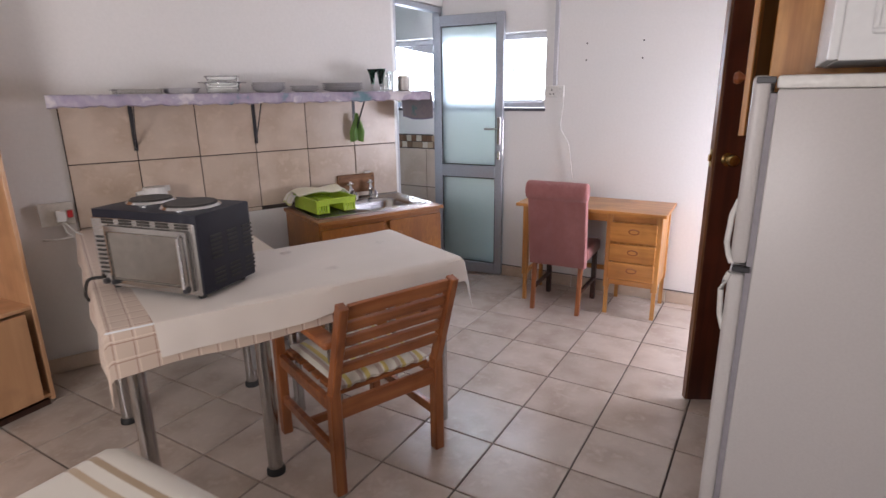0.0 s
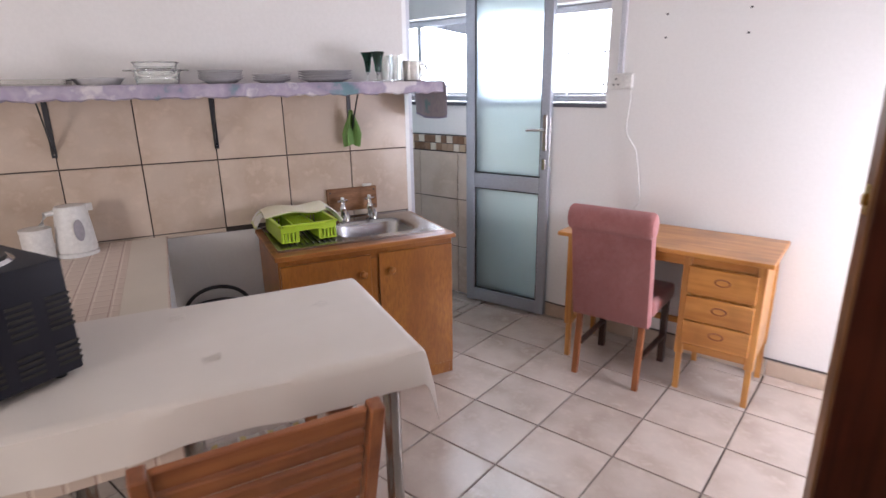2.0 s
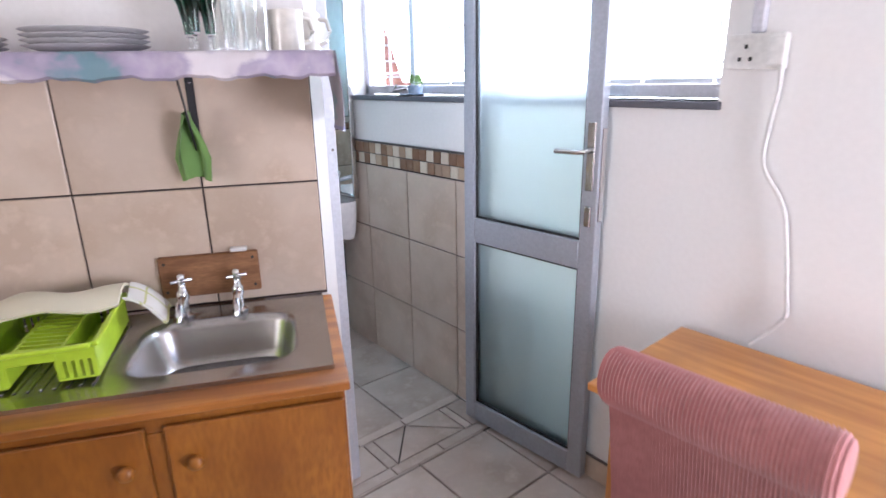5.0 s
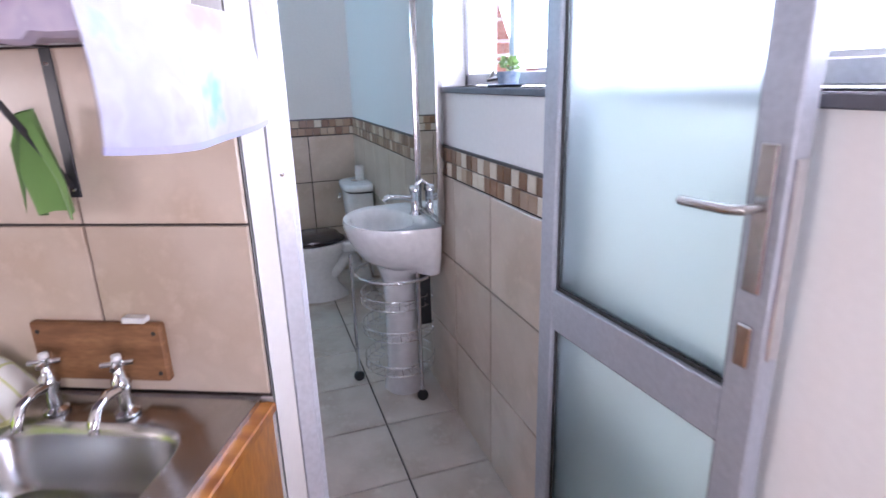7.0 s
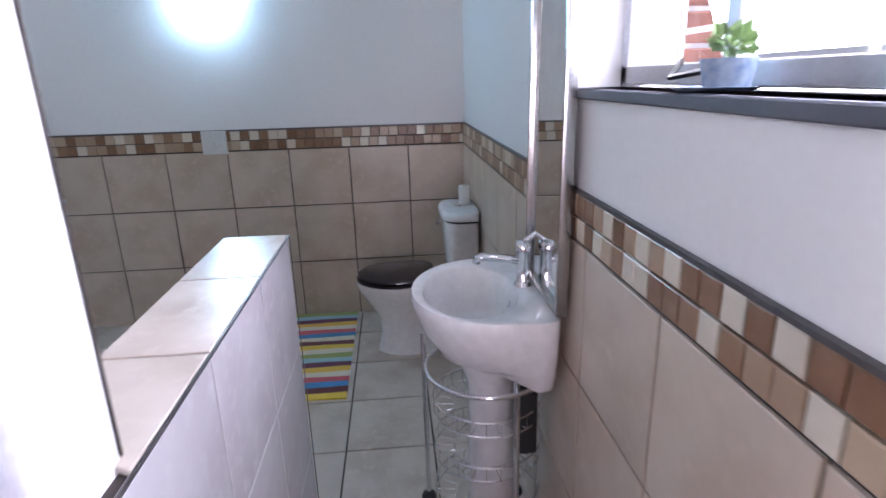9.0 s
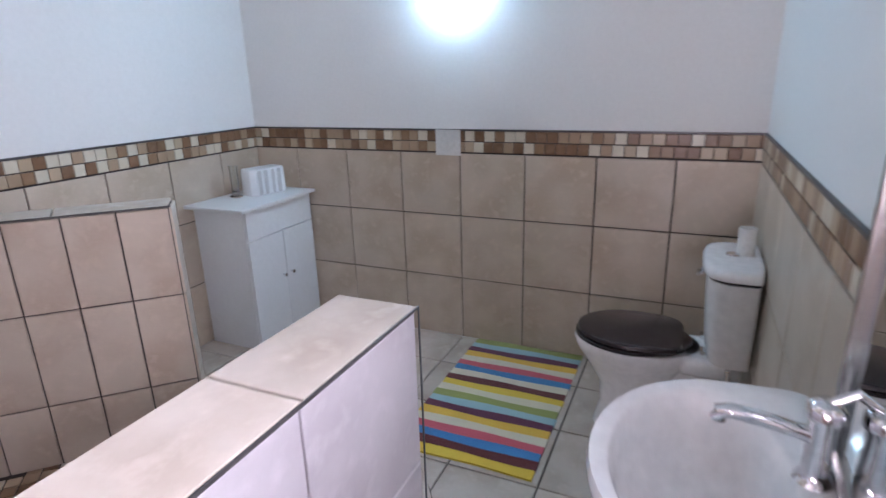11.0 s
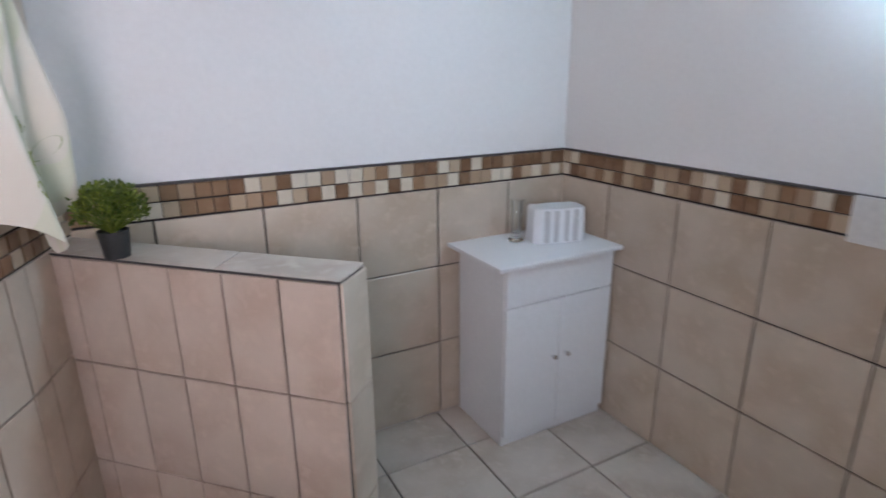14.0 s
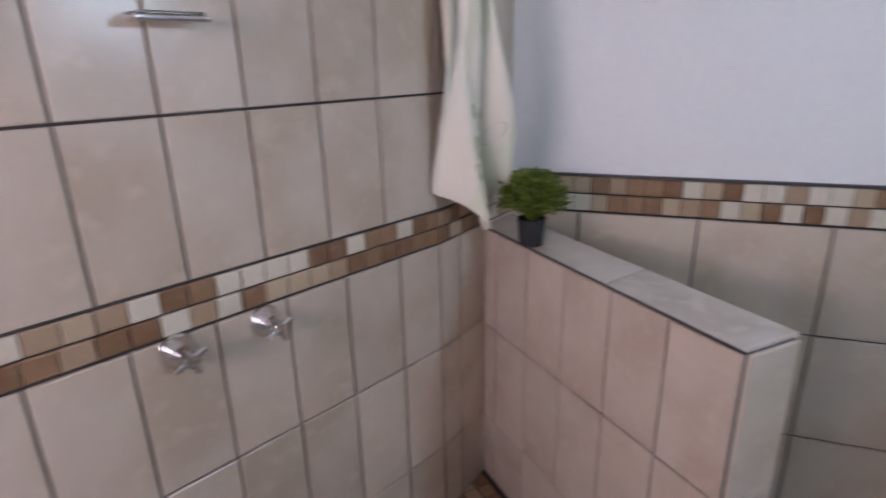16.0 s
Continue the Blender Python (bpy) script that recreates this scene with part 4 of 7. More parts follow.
def build_rack():
    r = thing("dish_rack", "lime green plastic dish rack standing on the drainer", "dish rack", WALL @ pose(0.705, 0.270, 0.808, 0, 0, 3))
    a, b, h = 0.135, 0.17, 0.095
    bm = BM()
    for x0, x1, y0, y1 in ((-a - 0.01, -a + 0.006, -b, b), (a - 0.006, a + 0.01, -b, b), (-a + 0.006, a - 0.006, -b - 0.01, -b + 0.006), (-a + 0.006, a - 0.006, b - 0.006, b + 0.01)):
        box(bm, x0, x1, y0, y1, h - 0.012, h, 0.003)
    part("rim", bm, "lime", r)
    bm = BM()
    for s in (-1, 1):
        xs = (0.03, a)
        for y in (-b + 0.002, b - 0.006):
            box(bm, min(s * 0.055, s * a), max(s * 0.055, s * a), y, y + 0.004, 0.055, h - 0.012)
            for k in range(5):
                x = s * (0.06 + 0.017 * k)
                box(bm, x - 0.005, x + 0.005, y, y + 0.004, 0.012, 0.055)
        box(bm, min(s * 0.05, s * a), max(s * 0.05, s * a), -b, b, 0.006, 0.012, 0.001)
        box(bm, min(s * (a - 0.004), s * a), max(s * (a - 0.004), s * a), -b + 0.006, b - 0.006, 0.012, h - 0.012)
    box(bm, -0.055, 0.055, -b, -b + 0.004, 0.06, h - 0.012)
    box(bm, -0.055, 0.055, b - 0.004, b, 0.06, h - 0.012)
    part("basket", bm, "lime", r)
    for k in range(13):
        bm = BM()
        y = -b + 0.03 + k * 0.024
        beam(bm, (-0.048, y, 0.06), (0.048, y, 0.066), 0.008, 0.006, 0)
        part("slat", bm, "lime", r)
    for x in (-0.0515, 0.0515):
        bm = BM()
        box(bm, x - 0.0035, x + 0.0035, -b + 0.004, b - 0.004, 0.012, 0.07)
        part("divider", bm, "lime", r)
    bm = BM()
    cloth(bm, lambda u, v: (-0.15 + 0.31 * u, -0.20 + 0.17 * v + 0.01 * math.sin(6 * u), 0.108 + 0.022 * math.sin(3.1 * v) + 0.006 * math.sin(9 * u + 3 * v) - 0.05 * max(0, u - 0.85) - 0.05 * max(0, 0.1 - v)), 20, 10, 0.008)
    solo("dish_towel", bm, "towel_cream", "folded cream towel lying over the back of the green dish rack", "towel", r.matrix_world.copy(), smooth=70)
    bm = BM()
    cloth(bm, lambda u, v: (-0.155 - 0.09 * u, -0.20 + 0.14 * v, 0.105 - 0.065 * u * u + 0.012 * math.sin(7 * v) - 0.02 * u), 10, 10, 0.006)
    solo("checked_towel", bm, "towel_check", "white green-checked towel under the cream one on the rack", "towel", r.matrix_world.copy(), smooth=70)
    bm = BM()
    cloth(bm, lambda u, v: (0.155 + 0.05 * u, -0.20 + 0.14 * v, 0.10 - 0.06 * u * u + 0.008 * math.sin(7 * v)), 10, 10, 0.006)
    solo("checked_towel", bm, "towel_check", "white green-checked towel under the cream one on the rack", "towel", r.matrix_world.copy(), smooth=70)


build_rack()

# bin in the gap beside the sink cabinet
b_ = thing("waste_bin", "round black plastic waste bin in the gap beside the sink cabinet", "bin", wall_pose(1.13, 0.18, 0))
bm = BM()
lathe(bm, [(0, 0.0), (0.12, 0.0), (0.150, 0.43), (0.158, 0.435), (0.158, 0.450), (0.145, 0.44), (0.115, 0.01), (0, 0.01)], 32)
part("bucket", bm, "black", b_, smooth=50)
bm = BM()
tube(bm, [(0.158 * math.cos(radians(a)), -0.02 - 0.03 * math.sin(radians(a)), 0.43 + 0.12 * math.sin(radians(a))) for a in range(0, 181, 12)], 0.010, 8)
part("bin_handle", bm, "black", b_, smooth=60)

# wall socket with plugs
k = thing("wall_socket", "aged double wall socket with plugs and a red plug top", "socket", wall_pose(2.15, 0, 0))
bm = BM()
box(bm, -0.08, 0.08, 0.001, 0.035, 0.86, 0.985, 0.006, 2)
part("backbox", bm, "tan_socket", k)
bm = BM()
box(bm, -0.045, 0.005, 0.035, 0.075, 0.885, 0.945, 0.008, 2)
part("plug", bm, "white_plastic", k)
bm = BM()
box(bm, -0.075, -0.048, 0.035, 0.07, 0.905, 0.945, 0.006, 2)
part("red_plug_top", bm, "red", k)
bm = BM()
tube(bm, [(-0.02, 0.06, 0.885), (-0.03, 0.10, 0.83), (-0.06, 0.13, 0.81), (0.03, 0.15, 0.808), (0.08, 0.10, 0.803)], 0.004, 6)
tube(bm, [(-0.03, 0.07, 0.885), (-0.06, 0.11, 0.84), (-0.11, 0.16, 0.812), (-0.2, 0.17, 0.808)], 0.004, 6)
part("flex", bm, "white_plastic", k, smooth=60)


# ---- tables ----
TZ = 0.818


def build_tables():
    t = thing("dining_table", "oblong table with tubular steel legs under a checked cloth", "table", WALL)
    s0, s1, n0, n1 = 1.32, 2.075, 0.03, 1.725
    bm = BM()
    box(bm, s0, s1, n0, n1, TZ - 0.03, TZ, 0.004)
    part("tabletop", bm, "white_board", t)
    bm = BM()
    box(bm, s0 + 0.05, s1 - 0.05, n1 - 0.09, n1 - 0.07, TZ - 0.09, TZ - 0.03)
    part("apron", bm, "white_board", t)
    bm = BM()
    box(bm, s0 + 0.05, s1 - 0.05, n0 + 0.07, n0 + 0.09, TZ - 0.09, TZ - 0.03)
    part("apron", bm, "white_board", t)
    for x, y in ((1.56, 1.60), (2.0, 1.55), (2.02, 0.80), (1.42, 0.80)):
        bm = BM()
        lathe(bm, [(0, 0.0), (0.034, 0.0), (0.036, 0.012), (0.030, 0.016), (0.030, TZ - 0.031), (0, TZ - 0.031)], 24, (x, y))
        lg = part("leg", bm, "steel", t, smooth=50)
        bm = BM()
        lathe(bm, [(0.0305, 0.001), (0.038, 0.001), (0.038, 0.02), (0.031, 0.03)], 24, (x, y))
        part("foot", bm, "rubber", lg, smooth=50)
    # grey panel on its inner side
    bm = BM()
    box(bm, s0 + 0.003, s0 + 0.018, n0 + 0.01, 1.10, 0.06, TZ - 0.03, 0.002)
    part("side_panel", bm, "white_board", t)
    bm = BM()

    def chk(u, v):
        # u along the wall, v out into the room; hangs over the outer end and the near side
        s = s0 - 0.004 + (s1 - s0 + 0.16) * u
        n = n0 + (n1 - n0 + 0.155) * v
        z = TZ + 0.002
        over = max(0, n - n1 - 0.004)
        if over > 0:
            z = TZ - over + 0.005 * math.sin(s * 11) * over / 0.17
            n = n1 + 0.006 + 0.012 * (over / 0.17) + 0.005 * math.sin(s * 16) * over / 0.17
        ov = max(0, s - s1 - 0.004)
        if ov > 0:
            z -= ov * (1.0 if over <= 0 else 0.75)
            s = s1 + 0.006 + 0.012 * ov / 0.17 + 0.007 * math.sin(n * 13) * ov / 0.17
        return (s, n, z)
    cloth(bm, chk, 40, 80, 0.002)
    uv = bm.loops.layers.uv.new("cloth")
    bm.verts.index_update()
    for f in bm.faces:
        for lp in f.loops:
            k = lp.vert.index % (41 * 81)
            lp[uv].uv = ((s1 - s0 + 0.16) * (k // 81) / 40, (n1 - n0 + 0.155) * (k % 81) / 80)
    solo("checked_tablecloth", bm, "checkcloth", "cream tablecloth with brown checks hanging over the end of the table", "tablecloth", WALL, smooth=50)
    bm = BM()
    box(bm, s0 + 0.004, s0 + 0.15, n0 + 0.01, 1.2, TZ + 0.0025, TZ + 0.0045, 0.0005)
    solo("cream_runner", bm, "plaincloth", "plain cream cloth strip along the edge of the table", "table runner", WALL)
    t2 = thing("side_table", "small table with steel legs joined to the dining table", "table", WALL)
    a0, a1, b0, b1 = 0.69, 1.315, 1.115, 1.735
    bm = BM()
    box(bm, a0, a1, b0, b1, TZ - 0.028, TZ + 0.002, 0.004)
    part("tabletop", bm, "white_board", t2)
    bm = BM()
    box(bm, a0 + 0.05, a1, b0 + 0.05, b0 + 0.07, TZ - 0.10, TZ - 0.028)
    box(bm, a0 + 0.05, a1, b1 - 0.07, b1 - 0.05, TZ - 0.10, TZ - 0.028)
    part("apron", bm, "white_board", t2)
    for x, y in ((0.76, 1.20), (0.76, 1.68), (1.30, 1.20), (1.30, 1.68)):
        bm = BM()
        lathe(bm, [(0, 0.0), (0.026, 0.0), (0.026, TZ - 0.029), (0, TZ - 0.029)], 20, (x, y))
        part("leg", bm, "steel", t2, smooth=50)
    bm = BM()

    def wht(u, v):
        s = a0 - 0.09 + (1.93 + 0.03 * (1 - v) - a0 + 0.09) * u
        n = b0 - 0.03 + (b1 - b0 + 0.148) * v
        z = TZ + 0.0065 + 0.0012 * math.sin(s * 19) * math.sin(n * 17) + 0.003 * max(0, math.sin(s * 6.3 + n * 3) - 0.9) * 8 + 0.0025 * max(0, math.sin(n * 11 - s * 2.2 + 1) - 0.9) * 8
        edge = n1 + 0.012 + (b1 - n1) * max(0, min(1, (1.45 - s) / 0.15))
        over = max(0, n - edge)
        if over > 0:
            k_ = over / 0.14
            z = TZ + 0.004 - over * 1.0 - 0.004 * math.sin(s * 9)
            n = edge + 0.006 + 0.018 * k_ + 0.008 * math.sin(s * 14) * k_ + 0.003 * math.sin(s * 37) * k_
        ov = max(0, a0 - 0.006 - s)
        if ov > 0:
            z -= ov * (1.1 + 0.5 * v * v)
            s = a0 - 0.010 - 0.02 * ov / 0.09 - 0.05 * max(0, v - 0.7) * ov / 0.09
        if b0 - 0.02 > n and s < s0:
            z -= (b0 - 0.02 - n) * 0.6
        return (s, n, z)
    cloth(bm, wht, 90, 54, 0.0015)
    solo("white_tablecloth", bm, "whitecloth", "white tablecloth spread across both tables and over the edge", "tablecloth", WALL, smooth=50)
    # small embroidered patches of the cloth
    for i, (s, n, r) in enumerate(((1.62, 1.42, 20), (1.22, 1.55, 15), (0.86, 1.30, 40), (1.30, 1.20, 10))):
        bm = BM()
        for j in range(7):
            box(bm, -0.03 + 0.002 * j, 0.03 - 0.004 * (j % 3), -0.021 + j * 0.006, -0.0202 + j * 0.006, 0, 0.0005)
        solo("embroidery", bm, "stitch", "small stitched grey motif on the white tablecloth", "embroidery", wall_pose(s, n, TZ + 0.008, r), "stitched motifs on the tablecloth")


build_tables()


def rounded(pts, n=6):
    """A smooth line through the points."""
    p = [Vector(q) for q in pts]
    p = [p[0]] + p + [p[-1]]
    out = []
    for a, b, c, d in zip(p, p[1:], p[2:], p[3:]):
        for i in range(n):
            t = i / n
            out.append(0.5 * ((2 * b) + (c - a) * t + (2 * a - 5 * b + 4 * c - d) * t * t + (3 * b - a - 3 * c + d) * t ** 3))
    return out + [p[-1]]


def build_oven():
    o = thing("mini_oven", "black table-top oven with a steel door and two hotplates", "oven", pose(-1.352, 2.052, TZ + 0.010, 0, 0, 11.4))
    # local x: along the front, local y: depth, front at -y
    W, D, Hh = 0.482, 0.295, 0.312
    x0, x1, y0, y1 = -W / 2, W / 2, -D / 2, D / 2
    bm = BM()
    box(bm, x0, x1, y0 + 0.012, y1, 0.018, Hh, 0.008, 2)
    part("casing", bm, "black_case", o, smooth=40)
    bm = BM()
    box(bm, x0 + 0.006, x1 - 0.006, y0, y0 + 0.012, 0.020, Hh - 0.03, 0.003)
    part("front_plate", bm, "steel", o)
    bm = BM()
    box(bm, x0 + 0.075, x1 - 0.03, y0 - 0.014, y0 - 0.001, 0.035, Hh - 0.055, 0.006, 2)
    dr = part("oven_door", bm, "steel", o, smooth=40)
    bm = BM()
    box(bm, x0 + 0.095, x1 - 0.062, y0 - 0.017, y0 - 0.0145, 0.055, Hh - 0.075, 0.008, 2)
    part("door_window", bm, "ovenglass", dr)
    bm = BM()
    tube(bm, [(x1 - 0.05, y0 - 0.014, 0.05), (x1 - 0.05, y0 - 0.032, 0.055), (x1 - 0.05, y0 - 0.032, Hh - 0.075), (x1 - 0.05, y0 - 0.014, Hh - 0.07)], 0.006, 8)
    part("handle", bm, "chrome", dr, smooth=50)
    for i in range(5):
        bm = BM()
        box(bm, x0 + 0.06 + i * 0.085, x0 + 0.115 + i * 0.085, y0 - 0.003, y0, Hh - 0.05, Hh - 0.042)
        box(bm, x0 + 0.06 + i * 0.085, x0 + 0.115 + i * 0.085, y0 - 0.003, y0, Hh - 0.039, Hh - 0.031)
        part("vent_slot", bm, "black_hot", o)
    for j in range(9):
        bm = BM()
        box(bm, x0 + 0.02, x0 + 0.055, y0 - 0.003, y0, 0.07 + j * 0.017, 0.077 + j * 0.017)
        part("side_vent", bm, "black_hot", o)
    for x in (x0 + 0.06, x0 + 0.10, x1 - 0.05):
        bm = BM()
        lathe(bm, [(0, 0), (0.012, 0), (0.010, 0.014), (0, 0.015)], 14)
        bmesh.ops.transform(bm, matrix=pose(x, y0 - 0.014, 0.045, 90), verts=bm.verts)
        part("knob", bm, "black", o, smooth=50)
    for c_ in range(3):
        for j in range(6):
            bm = BM()
            yy = y0 + 0.07 + c_ * 0.085
            z = 0.14 + j * 0.016
            box(bm, x1 + 0.0005, x1 + 0.003, yy, yy + 0.055, z, z + 0.007)
            part("louvre", bm, "black_hot", o)
            if j < 4:
                bm = BM()
                box(bm, x1 + 0.0005, x1 + 0.003, yy, yy + 0.055, z - 0.095, z - 0.088)
                part("louvre", bm, "black_hot", o)
    for x, y, r in ((-0.115, 0.025, 0.078), (0.105, -0.005, 0.095)):
        bm = BM()
        lathe(bm, [(r + 0.012, Hh), (r + 0.012, Hh + 0.004), (r + 0.004, Hh + 0.012), (r, Hh + 0.012), (r, Hh)], 40, (x, y))
        part("hotplate_ring", bm, "chrome", o, smooth=40)
        bm = BM()
        lathe(bm, [(0, Hh + 0.016), (0.02, Hh + 0.014), (r - 0.004, Hh + 0.018), (r - 0.001, Hh + 0.013), (r - 0.001, Hh + 0.002), (0, Hh + 0.002)], 40, (x, y))
        part("hotplate", bm, "black_hot", o, smooth=40)
    for x, y in ((x0 + 0.04, y0 + 0.04), (x1 - 0.04, y0 + 0.04), (x0 + 0.04, y1 - 0.04), (x1 - 0.04, y1 - 0.04)):
        bm = BM()
        lathe(bm, [(0, 0), (0.014, 0), (0.016, 0.018), (0, 0.019)], 12, (x, y))
        part("foot", bm, "rubber", o, smooth=40)
    bm = BM()
    tube(bm, rounded([(x0 + 0.0, y1 - 0.06, 0.17), (x0 - 0.05, y1 - 0.04, 0.16), (x0 - 0.13, y1 - 0.07, 0.09), (x0 - 0.165, y1 - 0.12, 0.0), (x0 - 0.16, y1 - 0.15, -0.10), (x0 - 0.15, y1 - 0.17, -0.14)]), 0.0065, 6)
    tube(bm, rounded([(x0 + 0.02, y0 - 0.004, 0.05), (x0 - 0.02, y0 - 0.03, 0.045), (x0 - 0.06, y0 - 0.02, 0.0), (x0 - 0.125, y0 + 0.03, -0.07), (x0 - 0.15, y1 - 0.17, -0.14)]), 0.0065, 6)
    part("power_flex", bm, "rubber", o, smooth=60)


build_oven()


def build_kettle():
    k = thing("kettle", "white plastic jug kettle with a grey water gauge near the wall", "kettle", wall_pose(1.675, 0.18, TZ + 0.004, 195))
    bm = BM()
    lathe(bm, [(0, 0.02), (0.078, 0.02), (0.080, 0.03), (0.070, 0.14), (0.062, 0.215), (0.058, 0.222), (0, 0.228)], 32, sy=0.88)
    part("jug", bm, "white_plastic", k, smooth=50)
    bm = BM()
    lathe(bm, [(0, 0), (0.082, 0), (0.084, 0.014), (0.076, 0.0195), (0, 0.0195)], 32, sy=0.9)
    part("base", bm, "white_plastic", k, smooth=50)
    bm = BM()
    tube(bm, [(-0.052, 0, 0.20), (-0.095, 0, 0.195), (-0.115, 0, 0.15), (-0.112, 0, 0.08), (-0.075, 0, 0.045)], 0.012, 10)
    part("handle", bm, "white_plastic", k, smooth=60)
    bm = BM()
    prism(bm, [(0.045, -0.008), (0.085, -0.006), (0.085, 0.006), (0.045, 0.008)], 0.19, 0.222)
    part("spout", bm, "white_plastic", k)
    bm = BM()
    lathe(bm, [(0, 0), (0.018, 0.001), (0.02, 0.004), (0, 0.006)], 20, sy=2.4)
    bmesh.ops.transform(bm, matrix=pose(0.01, -0.0655, 0.12, 86, 0, 0), verts=bm.verts)
    part("water_gauge", bm, "gasket", k, smooth=50)
    j = thing("canister", "white lidded canister beside the kettle", "canister", wall_pose(1.81, 0.22, TZ + 0.004))
    bm = BM()
    lathe(bm, [(0, 0), (0.055, 0), (0.058, 0.01), (0.058, 0.13), (0, 0.13)], 28)
    part("body", bm, "white_plastic", j, smooth=50)
    bm = BM()
    lathe(bm, [(0, 0.1305), (0.060, 0.1305), (0.060, 0.142), (0.02, 0.148), (0, 0.149)], 28)
    part("lid", bm, "white_plastic", j, smooth=50)


build_kettle()


def build_garden_chair():
    # local: front +y, right +x; seat about 0.52 wide
    m = pose(-0.638, 2.418, 0, 0, 0, 68.2)
    c = thing("armchair", "reddish hardwood slatted armchair pushed to the table", "chair", m)
    hw, D = 0.242, 0.56
    for x in (-hw, hw):
        bm = BM()
        beam(bm, (x, 0, 0), (x, 0.0, 0.45), 0.045, 0.045, 0.004)
        beam(bm, (x, 0.0, 0.44), (x, -0.12, 0.835), 0.045, 0.035, 0.004)
        part("back_leg", bm, "teak_z", c)
        bm = BM()
        box(bm, x - 0.022, x + 0.022, D - 0.045, D, 0, 0.64, 0.004)
        part("front_leg", bm, "teak_z", c)
        bm = BM()
        box(bm, x - 0.012, x + 0.012, 0.0225, D - 0.045, 0.16, 0.205, 0.003)
        part("side_stretcher", bm, "teak", c)
        bm = BM()
        box(bm, x - 0.012, x + 0.012, 0.0225, D - 0.045, 0.355, 0.41, 0.003)
        part("side_rail", bm, "teak", c)
        bm = BM()
        box(bm, x - 0.036, x + 0.036, -0.03, D + 0.03, 0.64, 0.668, 0.011, 3)
        part("armrest", bm, "teak", c, smooth=40)
    bm = BM()
    box(bm, -hw + 0.0225, hw - 0.0225, -0.012, 0.012, 0.33, 0.40, 0.003)
    part("back_rail", bm, "teak", c)
    bm = BM()
    box(bm, -hw + 0.0225, hw - 0.0225, D - 0.035, D - 0.012, 0.355, 0.41, 0.003)
    part("front_rail", bm, "teak", c)
    bm = BM()
    box(bm, -hw + 0.012, hw - 0.012, 0.26, 0.285, 0.165, 0.20, 0.003)
    part("cross_stretcher", bm, "teak", c)
    for i in range(6):
        bm = BM()
        y = 0.03 + i * 0.082
        box(bm, -hw + 0.023, hw - 0.023, y, y + 0.06, 0.41, 0.428, 0.003)
        part("seat_slat", bm, "teak", c)
    for i, (z, w) in enumerate(((0.555, 0.045), (0.618, 0.045), (0.680, 0.045), (0.742, 0.045), (0.806, 0.058))):
        bm = BM()
        y = -(z - 0.44) * 0.12 / 0.395
        box(bm, -hw + 0.0225, hw - 0.0225, -0.009, 0.009, -w / 2, w / 2, 0.003)
        bmesh.ops.transform(bm, matrix=pose(0, y, z, 16.9), verts=bm.verts)
        part("back_slat", bm, "teak", c)
    bm = BM()
    cloth(bm, lambda u, v: (-0.21 + 0.42 * u, 0.02 + 0.47 * v, 0.447 + 0.035 * (math.sin(math.pi * u) ** 0.4) * (math.sin(math.pi * v) ** 0.4) + 0.004 * math.sin(u * 40)), 36, 22, 0.02)
    solo("seat_cushion", bm, "cushion", "yellow and white striped flat cushion on the slatted chair", "cushion", m @ pose(0, 0, 0.004), smooth=60)


build_garden_chair()


